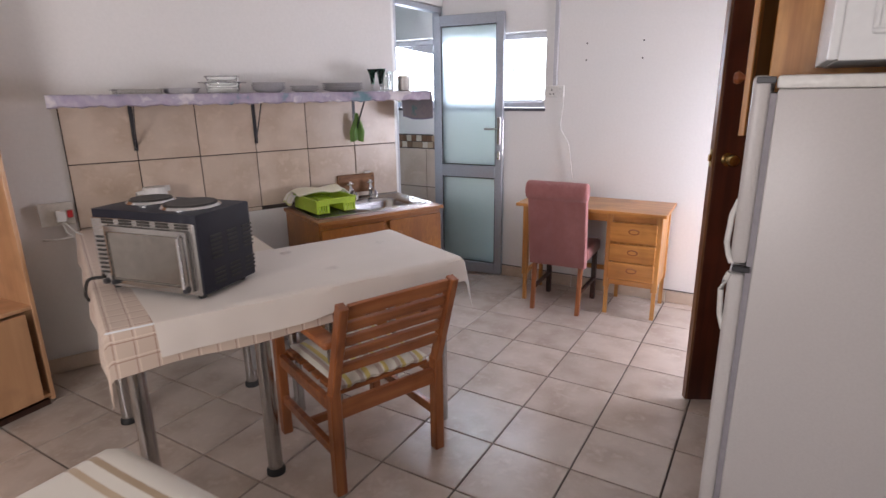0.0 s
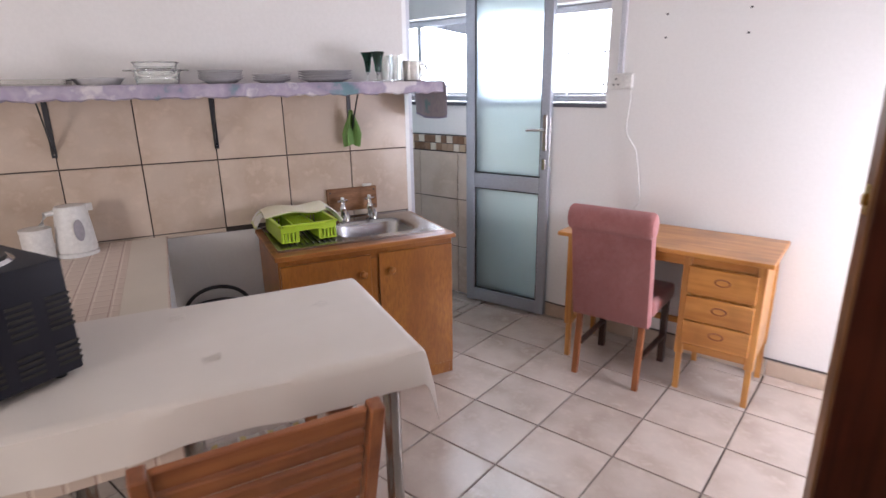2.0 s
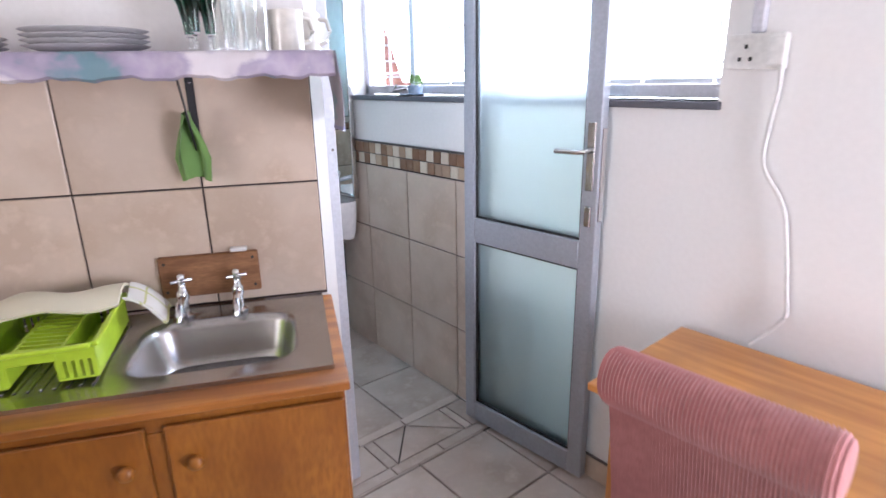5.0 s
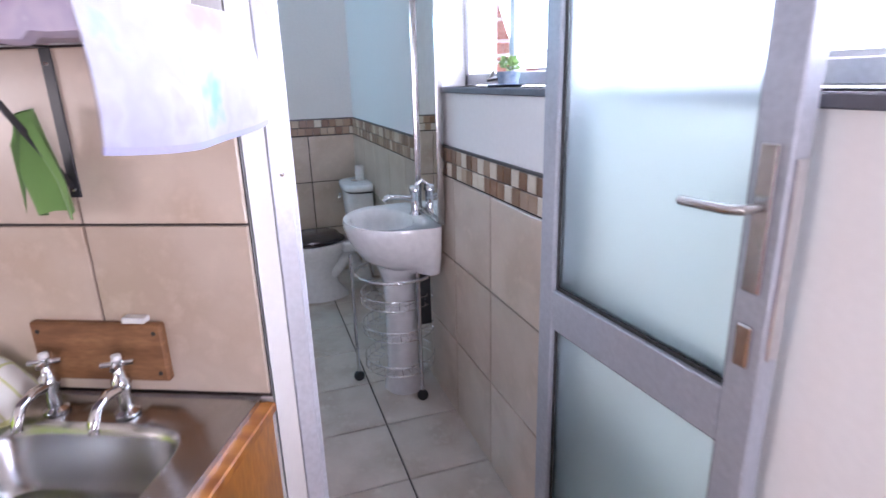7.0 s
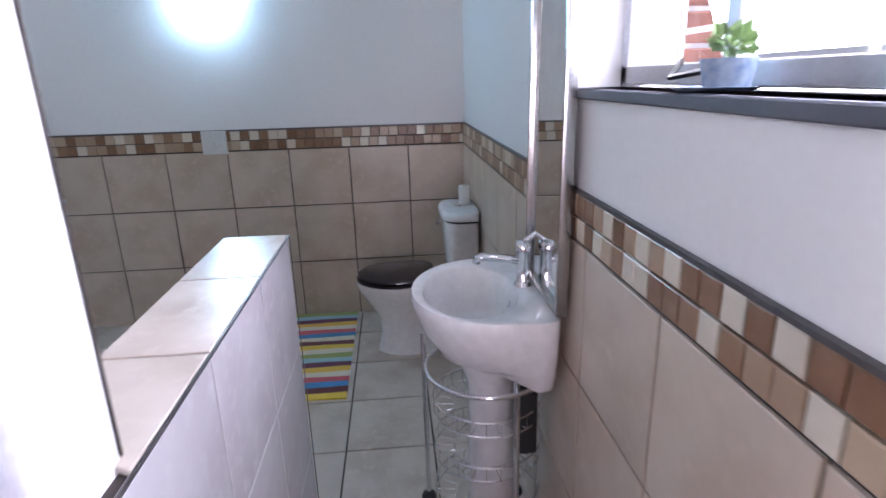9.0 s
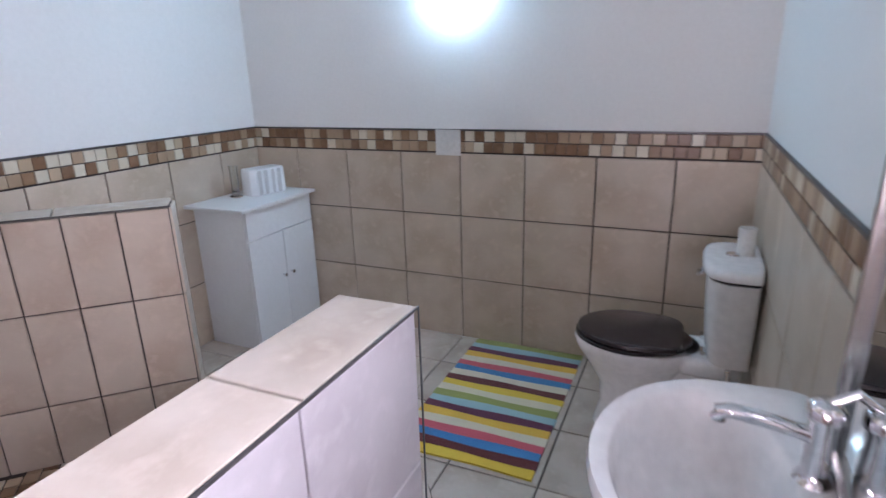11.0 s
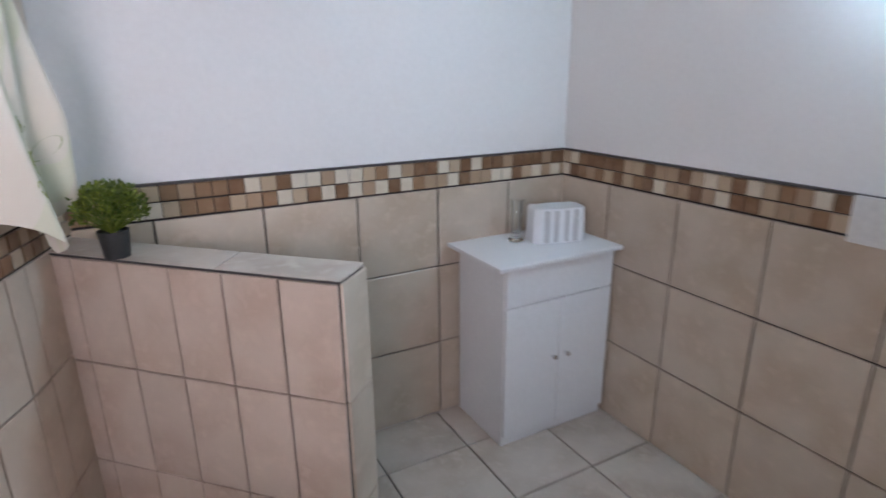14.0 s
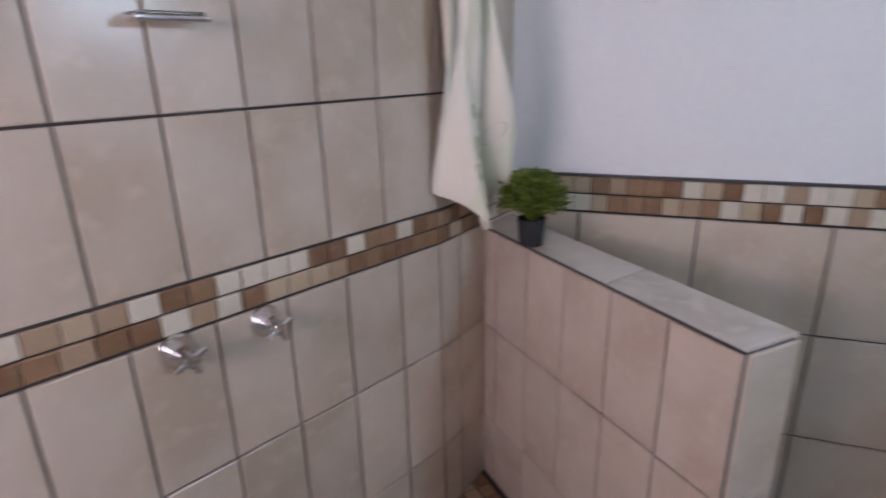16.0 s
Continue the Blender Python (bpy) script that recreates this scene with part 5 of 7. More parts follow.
def build_desk():
    m = pose(0, 0, 0, 0, 0, 1.5)
    d = thing("writing_desk", "varnished pine desk with three drawers with scooped handles against the wall", "desk", m)
    Z = 0.735
    x0, x1, y0, y1 = -0.83, 0.14, 4.57, 4.975
    bm = BM()
    box(bm, x0 - 0.03, x1 + 0.03, y0 - 0.07, y1, Z, Z + 0.022, 0.003)
    part("desktop", bm, "pine_x", d)
    for x, y in ((x0, y0), (x0, y1 - 0.045), (x1 - 0.36, y0), (x1 - 0.36, y1 - 0.045), (x1 - 0.04, y0), (x1 - 0.04, y1 - 0.045)):
        bm = BM()
        prism(bm, [(x + 0.008, y + 0.008), (x + 0.034, y + 0.008), (x + 0.034, y + 0.034), (x + 0.008, y + 0.034)], 0, 0.22)
        box(bm, x, x + 0.04, y, y + 0.04, 0.2, Z, 0.003)
        part("leg", bm, "pine", d)
    bm = BM()
    box(bm, x0 + 0.04, x1 - 0.36, y0 + 0.012, y0 + 0.03, Z - 0.07, Z, 0.002)
    box(bm, x0 + 0.04, x1 - 0.36, y1 - 0.03, y1 - 0.012, Z - 0.11, Z, 0.002)
    box(bm, x0 + 0.012, x0 + 0.028, y0 + 0.04, y1 - 0.045, Z - 0.09, Z, 0.002)
    part("apron", bm, "pine_x", d)
    bm = BM()
    box(bm, x0 + 0.012, x0 + 0.03, y0 + 0.04, y1 - 0.045, 0.20, 0.235, 0.002)
    box(bm, x0 + 0.04, x1 - 0.36, y1 - 0.03, y1 - 0.012, 0.2, 0.235, 0.002)
    part("stretcher", bm, "pine_x", d)
    bm = BM()
    box(bm, x1 - 0.32, x1 - 0.04, y0 + 0.02, y0 + 0.03, 0.22, Z)
    box(bm, x1 - 0.345, x1 - 0.335, y0 + 0.04, y1 - 0.045, 0.22, Z)
    box(bm, x1 - 0.02, x1 - 0.008, y0 + 0.04, y1 - 0.045, 0.22, Z, 0.002)
    box(bm, x1 - 0.335, x1 - 0.02, y1 - 0.02, y1 - 0.012, 0.22, Z)
    part("pedestal", bm, "pine", d)
    bm = BM()
    box(bm, x1 - 0.32, x1 - 0.04, y0 + 0.004, y0 + 0.02, 0.225, 0.262, 0.002)
    part("drawer_rail", bm, "pine_x", d)
    bm = BM()
    box(bm, x1 - 0.32, x1 - 0.04, y0 + 0.004, y0 + 0.02, Z - 0.055, Z, 0.002)
    part("drawer_rail", bm, "pine_x", d)
    for z0, z1 in ((0.268, 0.390), (0.397, 0.520), (0.535, 0.672)):
        bm = BM()
        box(bm, x1 - 0.332, x1 - 0.028, y0 - 0.012, y0 + 0.004, z0, z1, 0.004)
        dr = part("drawer", bm, "pine_x", d)
        bm = BM()
        lathe(bm, [(0, 0), (0.036, 0), (0.036, 0.0025), (0.030, 0.003), (0.028, 0.001), (0, 0.001)], 28, sy=0.55)
        zc = (z0 + z1) / 2 + 0.01
        bmesh.ops.transform(bm, matrix=pose(x1 - 0.175, y0 - 0.012, zc, 90), verts=bm.verts)
        part("scooped_handle", bm, "teak", dr, smooth=40)
        bm = BM()
        lathe(bm, [(0, 0), (0.028, 0), (0.028, 0.002), (0, 0.002)], 24, sy=0.45)
        bmesh.ops.transform(bm, matrix=pose(x1 - 0.175, y0 - 0.0135, zc, 90), verts=bm.verts)
        part("handle_hollow", bm, "pine_x", dr, "paler scooped hollow", smooth=40)


build_desk()


def build_pink_chair():
    # chair faces the desk (+y); its back is toward the room
    m = pose(-0.635, 4.41, 0, 0, 0, 2)
    c = thing("desk_chair", "high-backed chair in pink ribbed corduroy with a rolled top", "chair", m)
    for x in (-0.165, 0.165):
        bm = BM()
        beam(bm, (x, 0.0, 0), (x, 0.04, 0.42), 0.028, 0.030, 0.003)
        part("back_leg", bm, "teak_z", c)
        bm = BM()
        beam(bm, (x * 1.05, 0.40, 0), (x * 1.05, 0.40, 0.40), 0.034, 0.034, 0.003)
        part("front_leg", bm, "darkwood", c)
        bm = BM()
        beam(bm, (x, 0.05, 0.16), (x * 1.05, 0.39, 0.16), 0.018, 0.028, 0.002)
        part("stretcher", bm, "darkwood", c)
    bm = BM()
    box(bm, -0.205, 0.205, 0.07, 0.44, 0.38, 0.47, 0.03, 4)
    part("seat", bm, "pink", c, smooth=60)
    # back: corduroy ribs as real relief
    bm = BM()
    nr, w = 54, 0.40
    prof = []
    for i in range(nr * 2 + 1):
        x = -w / 2 + w * i / (nr * 2)
        prof.append((x, -0.0046 if i % 2 else 0.0022))
    path = []
    for z, y in ((0.345, 0.015), (0.42, 0.0), (0.6, -0.018), (0.78, -0.045), (0.84, -0.055)):
        path.append((y, z))
    rows = []
    for y, z in path:
        rows.append([bm.verts.new((x * (1 + 0.02 * (z - 0.35)), y + o, z)) for x, o in prof])
    back = []
    for y, z in path:
        back.append([bm.verts.new((x * (1 + 0.02 * (z - 0.35)) * 0.98, y + 0.065, z)) for x, o in prof])
    for a, b in zip(rows, rows[1:]):
        for i in range(len(prof) - 1):
            bm.faces.new((a[i], a[i + 1], b[i + 1], b[i]))
    for a, b in zip(back, back[1:]):
        for i in range(len(prof) - 1):
            bm.faces.new((a[i + 1], a[i], b[i], b[i + 1]))
    for q in (0, -1):
        for a, b, c1, c2 in zip(rows, rows[1:], back, back[1:]):
            bm.faces.new((a[q], b[q], c2[q], c1[q]))
    for i in range(len(prof) - 1):
        bm.faces.new((rows[0][i], rows[0][i + 1], back[0][i + 1], back[0][i]))
        bm.faces.new((rows[-1][i], rows[-1][i + 1], back[-1][i + 1], back[-1][i]))
    part("backrest", bm, "pink", c, smooth=70)
    bm = BM()
    ring = []
    N = 28
    for i, (x, o) in enumerate(prof):
        xx = x * 1.06
        rr = 0.062 - o * 0.8 - 0.012 * max(0, abs(x) / (w / 2) - 0.93) / 0.07
        ring.append([bm.verts.new((xx, 0.003 - 0.05 + rr * 0.8 * math.cos(2 * math.pi * k / N), 0.885 + rr * math.sin(2 * math.pi * k / N))) for k in range(N)])
    for a, b in zip(ring, ring[1:]):
        for k in range(N):
            bm.faces.new((a[k], a[(k + 1) % N], b[(k + 1) % N], b[k]))
    bm.faces.new(ring[0])
    bm.faces.new(ring[-1][::-1])
    part("rolled_top", bm, "pink", c, smooth=70)


build_pink_chair()

# socket, trunking and hanging flex on the desk wall
k = thing("desk_socket", "white wall socket under vertical trunking", "socket")
bm = BM()
box(bm, -0.965, -0.825, YW - 0.034, YW - 0.001, 1.485, 1.57, 0.006, 2)
part("faceplate", bm, "white_plastic", k)
for x, z in ((-0.915, 1.540), (-0.928, 1.51), (-0.902, 1.51)):
    bm = BM()
    box(bm, x - 0.004, x + 0.004, YW - 0.0355, YW - 0.0335, z - 0.005, z + 0.005)
    part("pin_hole", bm, "rubber", k)
bm = BM()
box(bm, -0.855, -0.815, YW - 0.062, YW - 0.034, 1.495, 1.56, 0.006, 2)
part("plug", bm, "white_plastic", k)
bm = BM()
box(bm, -0.915, -0.885, YW - 0.025, YW - 0.001, 1.572, H - 0.004, 0.003)
solo("cable_trunking", bm, "alu_white", "white plastic cable trunking running up the wall", "trunking")
bm = BM()
pts = [(-0.828, YW - 0.05, 1.535), (-0.826, YW - 0.03, 1.45), (-0.838, YW - 0.02, 1.36), (-0.840, YW - 0.02, 1.25), (-0.778, YW - 0.03, 1.160), (-0.757, YW - 0.03, 1.075), (-0.735, YW - 0.03, 0.93), (-0.728, YW - 0.03, 0.875), (-0.750, YW - 0.03, 0.83), (-0.80, YW - 0.05, 0.768)]
tube(bm, rounded(pts), 0.0055, 8)
solo("white_flex", bm, "white_plastic", "thin white cable hanging from the socket down to the desk", "cable", smooth=70)
for x in (-0.674, -0.28):
    for z in (1.745, 1.86):
        bm = BM()
        lathe(bm, [(0, 0), (0.006, 0), (0.006, 0.002), (0, 0.003)], 10)
        bmesh.ops.transform(bm, matrix=pose(x, YW - 0.0005, z, 90), verts=bm.verts)
        solo("wall_plug", bm, "rubber", "small dark screw hole in the white wall", "screw hole", group="screw holes in the wall")


def build_tall_unit():
    c = thing("shelf_unit", "tall pale beech laminate unit with open shelves above a cupboard", "shelf unit", pose(-2.47, 1.985, 0, 0, 0, 4))
    # front faces +x; local x from -0.40 to 0, y from -0.9 to 0
    D, W, Hh = 0.38, 0.95, 2.0
    bm = BM()
    box(bm, -D, 0, -0.02, 0, 0.03, Hh, 0.002)
    part("side_panel", bm, "tanboard", c)
    bm = BM()
    box(bm, -D, 0, -W, -W + 0.02, 0.03, Hh, 0.002)
    part("side_panel", bm, "tanboard", c)
    bm = BM()
    box(bm, -D, -D + 0.006, -W + 0.02, -0.02, 0.03, Hh)
    part("back_panel", bm, "tanboard", c)
    for z in (0.05, 0.53, 1.45, Hh - 0.02):
        bm = BM()
        box(bm, -D + 0.006, -0.002, -W + 0.02, -0.02, z, z + 0.02, 0.002)
        part("shelf", bm, "tanboard", c)
    bm = BM()
    box(bm, 0.002, 0.018, -W + 0.004, -0.06, 0.06, 0.52, 0.002)
    part("door", bm, "tanboard", c)
    bm = BM()
    box(bm, -D + 0.01, -0.02, -W + 0.02, -0.02, 0.0, 0.03)
    part("plinth", bm, "darkwood", c)


build_tall_unit()


def build_bed():
    b = thing("bed", "made bed under a cream spread with thin brown stripes", "bed", pose(-0.92, 1.505, 0, 0, 0, 0))
    # corner at the origin, reaching +x and -y
    L, W = 1.36, 1.9
    bm = BM()
    box(bm, 0.03, L, -W, -0.03, 0.14, 0.32, 0.01, 2)
    part("bed_base", bm, "darkwood", b)
    for x, y in ((0.08, -0.08), (L - 0.06, -0.08), (0.08, -W + 0.06), (L - 0.06, -W + 0.06)):
        bm = BM()
        box(bm, x - 0.03, x + 0.03, y - 0.03, y + 0.03, 0, 0.14, 0.003)
        part("leg", bm, "darkwood", b)
    bm = BM()
    box(bm, 0.02, L, -W, -0.02, 0.32, 0.585, 0.05, 4)
    part("mattress", bm, "whitecloth", b, smooth=60)
    bm = BM()

    def spread(u, v):
        x = -0.30 + (L + 0.3) * u
        y = 0.30 - (W + 0.3) * v
        z = 0.592 + 0.005 * math.sin(x * 9) * math.sin(y * 7)
        ex, ey = max(0, 0.03 - x), max(0, y + 0.03)
        r = math.hypot(ex, ey)
        if r > 0:
            over = max(0, r - 0.03)
            out = min(r, 0.03) + 0.08 * over + 0.012 * math.sin(14 * (x - y)) * min(1, over * 5)
            z = 0.59 - 0.012 * min(1, r / 0.03) - over
            x, y = max(x, 0.03) - ex / r * out, min(y, -0.03) + ey / r * out
        return (x, y, z)
    cloth(bm, spread, 60, 60, 0.004)
    solo("bedspread", bm, "bedcloth", "cream bedspread with thin brown stripes hanging over the bed's edge", "bedspread", b.matrix_world.copy(), smooth=60)


build_bed()


# ---- bathroom: low walls and shower step ----
P3, PB = (-3.645, 3.035), (-3.745, 2.94)        # free end of the oblique low wall
Q3, QB = (-2.995, 2.385), (-3.04, 2.243)
LW = 1.035
SB = 0.10
CURB = 0.13


def build_low_walls():
    bm = BM()
    prism(bm, [P3, PB, QB, Q3], -0.05, LW - 0.012)
    structure("low_wall_oblique", bm, "grout_pale", "low tiled shower wall running out of the corner", "low wall")
    bm = BM()
    prism(bm, [(-3.128, 4.105), (-3.128, 4.264), (-2.10, 4.264), (-2.24, 4.105)][::-1], -0.05, LW - 0.012)
    structure("low_wall_straight", bm, "grout_pale", "low tiled shower wall beside the doorway", "low wall")


build_low_walls()


def bezier(a, b, c, n):
    return [((1 - t) ** 2 * a[0] + 2 * t * (1 - t) * b[0] + t * t * c[0], (1 - t) ** 2 * a[1] + 2 * t * (1 - t) * b[1] + t * t * c[1]) for t in [i / n for i in range(n + 1)]]


INNER = bezier((-3.66, 3.03), (-3.98, 3.78), (-3.13, 4.12), 18)
OUTER = bezier((-3.80, 2.86), (-4.28, 3.95), (-3.14, 4.262), 18)


def build_shower_step():
    bm = BM()
    prism(bm, INNER + [(-2.24, 4.12), (-2.9, 2.7), (-2.98, 2.37)], -0.05, SB - 0.006)
    structure("shower_tray", bm, "grout", "raised shower floor bed", "shower floor")
    bm = BM()
    for a, b, c, d in zip(INNER, INNER[1:], OUTER, OUTER[1:]):
        prism(bm, [a, b, d, c], -0.02, CURB - 0.006)
    structure("shower_curb", bm, "grout_pale", "raised curved shower curb", "curb")
    bm = BM()
    tube(bm, [(x + 0.004, y - 0.002, CURB - 0.004) for x, y in INNER], 0.010, 8)
    structure("curb_trim", bm, "trim_dark", "dark metal edge strip of the shower curb", "trim", smooth=60)


build_shower_step()

for nm, pts in (("band_trim_west", [(XT, YC), (XT, YW)]), ("band_trim_south", [(XT, YC), (NOOK[0], YC)]), ("band_trim_north", [(XT, YW), (-1.99, YW)])):
    (xa, ya), (xb, yb) = pts
    bm = BM()
    ox, oy = (0.012, 0) if "west" in nm else (0, 0.012) if "south" in nm else (0, -0.012)
    prism(bm, [(min(xa, xb) - 0 * ox, min(ya, yb)), (max(xa, xb), max(ya, yb)), (max(xa, xb) + ox, max(ya, yb) + oy), (min(xa, xb) + ox, min(ya, yb) + oy)], BAND1 + 0.001, BAND1 + 0.009)
    structure(nm, bm, "trim_dark", "dark metal strip over the mosaic band", "trim")


# ---- bathroom fixtures ----
def rounded_block(bm, secs, hw, depth, segs=40):
    """Upright block with a flat back at y 0.008 and a rounded front; secs are (z, width factor)."""
    rings = []
    for z, f in secs:
        row = []
        for i in range(segs):
            a = 2 * math.pi * i / segs
            c_, s_ = math.cos(a), math.sin(a)
            e = 0.25 if s_ < 0 else 0.62
            row.append(bm.verts.new((hw * f * math.copysign(abs(c_) ** e, c_), 0.008 + depth * 0.35 + (depth * 0.65 * f * abs(s_) ** e if s_ > 0 else -depth * 0.35 * abs(s_) ** e), z)))
        rings.append(row)
    for a, b in zip(rings, rings[1:]):
        for i in range(segs):
            j = (i + 1) % segs
            bm.faces.new((a[i], a[j], b[j], b[i]))
    bm.faces.new(rings[0][::-1])
    bm.faces.new(rings[-1])


def build_toilet():
    t = thing("toilet", "white close-coupled toilet with a black seat lid", "toilet", pose(-4.47, 4.99, 0, 0, 0, 180))
    # local: wall at y=0, bowl toward +y
    def body(secs, segs=32):
        bm = BM()
        rings = []
        for z, cy, ax, ay in secs:
            rings.append([bm.verts.new((ax * math.cos(2 * math.pi * i / segs) * (1 - 0.12 * max(0, -math.sin(2 * math.pi * i / segs))), cy + ay * math.sin(2 * math.pi * i / segs), z)) for i in range(segs)])
        for a, b in zip(rings, rings[1:]):
            for i in range(segs):
                j = (i + 1) % segs
                bm.faces.new((a[i], a[j], b[j], b[i]))
        bm.faces.new(rings[0][::-1])
        bm.faces.new(rings[-1])
        return bm
    bm = body([(0.0, 0.38, 0.115, 0.18), (0.02, 0.38, 0.112, 0.176), (0.10, 0.40, 0.080, 0.135), (0.20, 0.415, 0.080, 0.130), (0.29, 0.415, 0.125, 0.185), (0.36, 0.41, 0.168, 0.235), (0.395, 0.41, 0.18, 0.245), (0.405, 0.41, 0.176, 0.24)])
    part("bowl", bm, "ceramic", t, smooth=50)
    bm = BM()
    box(bm, -0.12, 0.12, 0.03, 0.24, 0.33, 0.405, 0.025, 3)
    part("rear_deck", bm, "ceramic", t, smooth=50)
    bm = BM()
    tube(bm, rounded([(0, 0.34, 0.14), (0, 0.27, 0.20), (0, 0.21, 0.26), (0, 0.155, 0.25), (0, 0.13, 0.18), (0, 0.10, 0.13), (0, 0.02, 0.13)]), 0.048, 16)
    part("trap", bm, "ceramic", t, smooth=60)
    bm = body([(0.408, 0.425, 0.176, 0.218), (0.412, 0.425, 0.184, 0.226), (0.424, 0.425, 0.184, 0.226), (0.427, 0.425, 0.178, 0.22)])
    part("seat", bm, "seat", t, smooth=40)
    bm = BM()
    rings = []
    for z, f in ((0.429, 0.97), (0.434, 1.0), (0.446, 0.985), (0.452, 0.90)):
        row = []
        for i in range(40):
            a = 2 * math.pi * i / 40
            c_, s_ = math.cos(a), math.sin(a)
            if s_ < 0:
                row.append(bm.verts.new((0.182 * f * math.copysign(abs(c_) ** 0.38, c_) * (1 - 0.16 * abs(s_)), 0.42 - 0.188 * f * abs(s_) ** 0.38, z)))
            else:
                row.append(bm.verts.new((0.182 * f * c_, 0.42 + 0.225 * f * s_, z)))
        rings.append(row)
    for a, b in zip(rings, rings[1:]):
        for i in range(40):
            j = (i + 1) % 40
            bm.faces.new((a[i], a[j], b[j], b[i]))
    bm.faces.new(rings[0][::-1])
    bm.faces.new(rings[-1])
    part("seat_lid", bm, "seat", t, smooth=50)
    bm = BM()
    for x in (-0.07, 0.07):
        tube(bm, [(x - 0.02, 0.165, 0.425), (x + 0.02, 0.165, 0.425)], 0.010, 8)
    part("lid_hinge", bm, "chrome", t, smooth=50)
    bm = BM()
    rounded_block(bm, ((0.395, 0.70), (0.41, 0.76), (0.52, 0.88), (0.62, 0.95), (0.736, 1.0)), 0.187, 0.175)
    part("cistern", bm, "ceramic", t, smooth=50)
    bm = BM()
    rounded_block(bm, ((0.7365, 0.95), (0.7495, 0.95)), 0.187, 0.175)
    part("lid_joint", bm, "rubber", t, "dark joint under the lid", smooth=50)
    bm = BM()
    rounded_block(bm, ((0.750, 1.0), (0.756, 1.02), (0.775, 1.02), (0.787, 0.97), (0.792, 0.86)), 0.196, 0.188)
    part("cistern_lid", bm, "ceramic", t, smooth=50)
    bm = BM()
    lathe(bm, [(0, 0.792), (0.024, 0.793), (0.022, 0.799), (0, 0.80)], 18, (0, 0.10))
    part("flush_button", bm, "chrome", t, smooth=50)
    bm = BM()
    lathe(bm, [(0, 0), (0.016, 0), (0.016, 0.01), (0, 0.011)], 14)
    bmesh.ops.transform(bm, matrix=pose(0.11, 0.186, 0.685, -90), verts=bm.verts)
    tube(bm, [(0.11, 0.20, 0.685), (0.07, 0.205, 0.682)], 0.007, 8)
    part("flush_lever", bm, "chrome", t, smooth=50)
    bm = BM()
    tube(bm, [(-0.14, 0.0, 0.14), (-0.15, 0.05, 0.15), (-0.16, 0.07, 0.25), (-0.15, 0.08, 0.40)], 0.010, 8)
    part("water_pipe", bm, "chrome", t, smooth=60)
    r = thing("toilet_roll", "white toilet roll core standing on the cistern", "toilet roll", pose(-4.49, 4.93, 0.793))
    bm = BM()
    lathe(bm, [(0.018, 0), (0.030, 0), (0.030, 0.10), (0.018, 0.10), (0.018, 0)], 24)
    part("roll", bm, "white_plastic", r, smooth=50)


build_toilet()


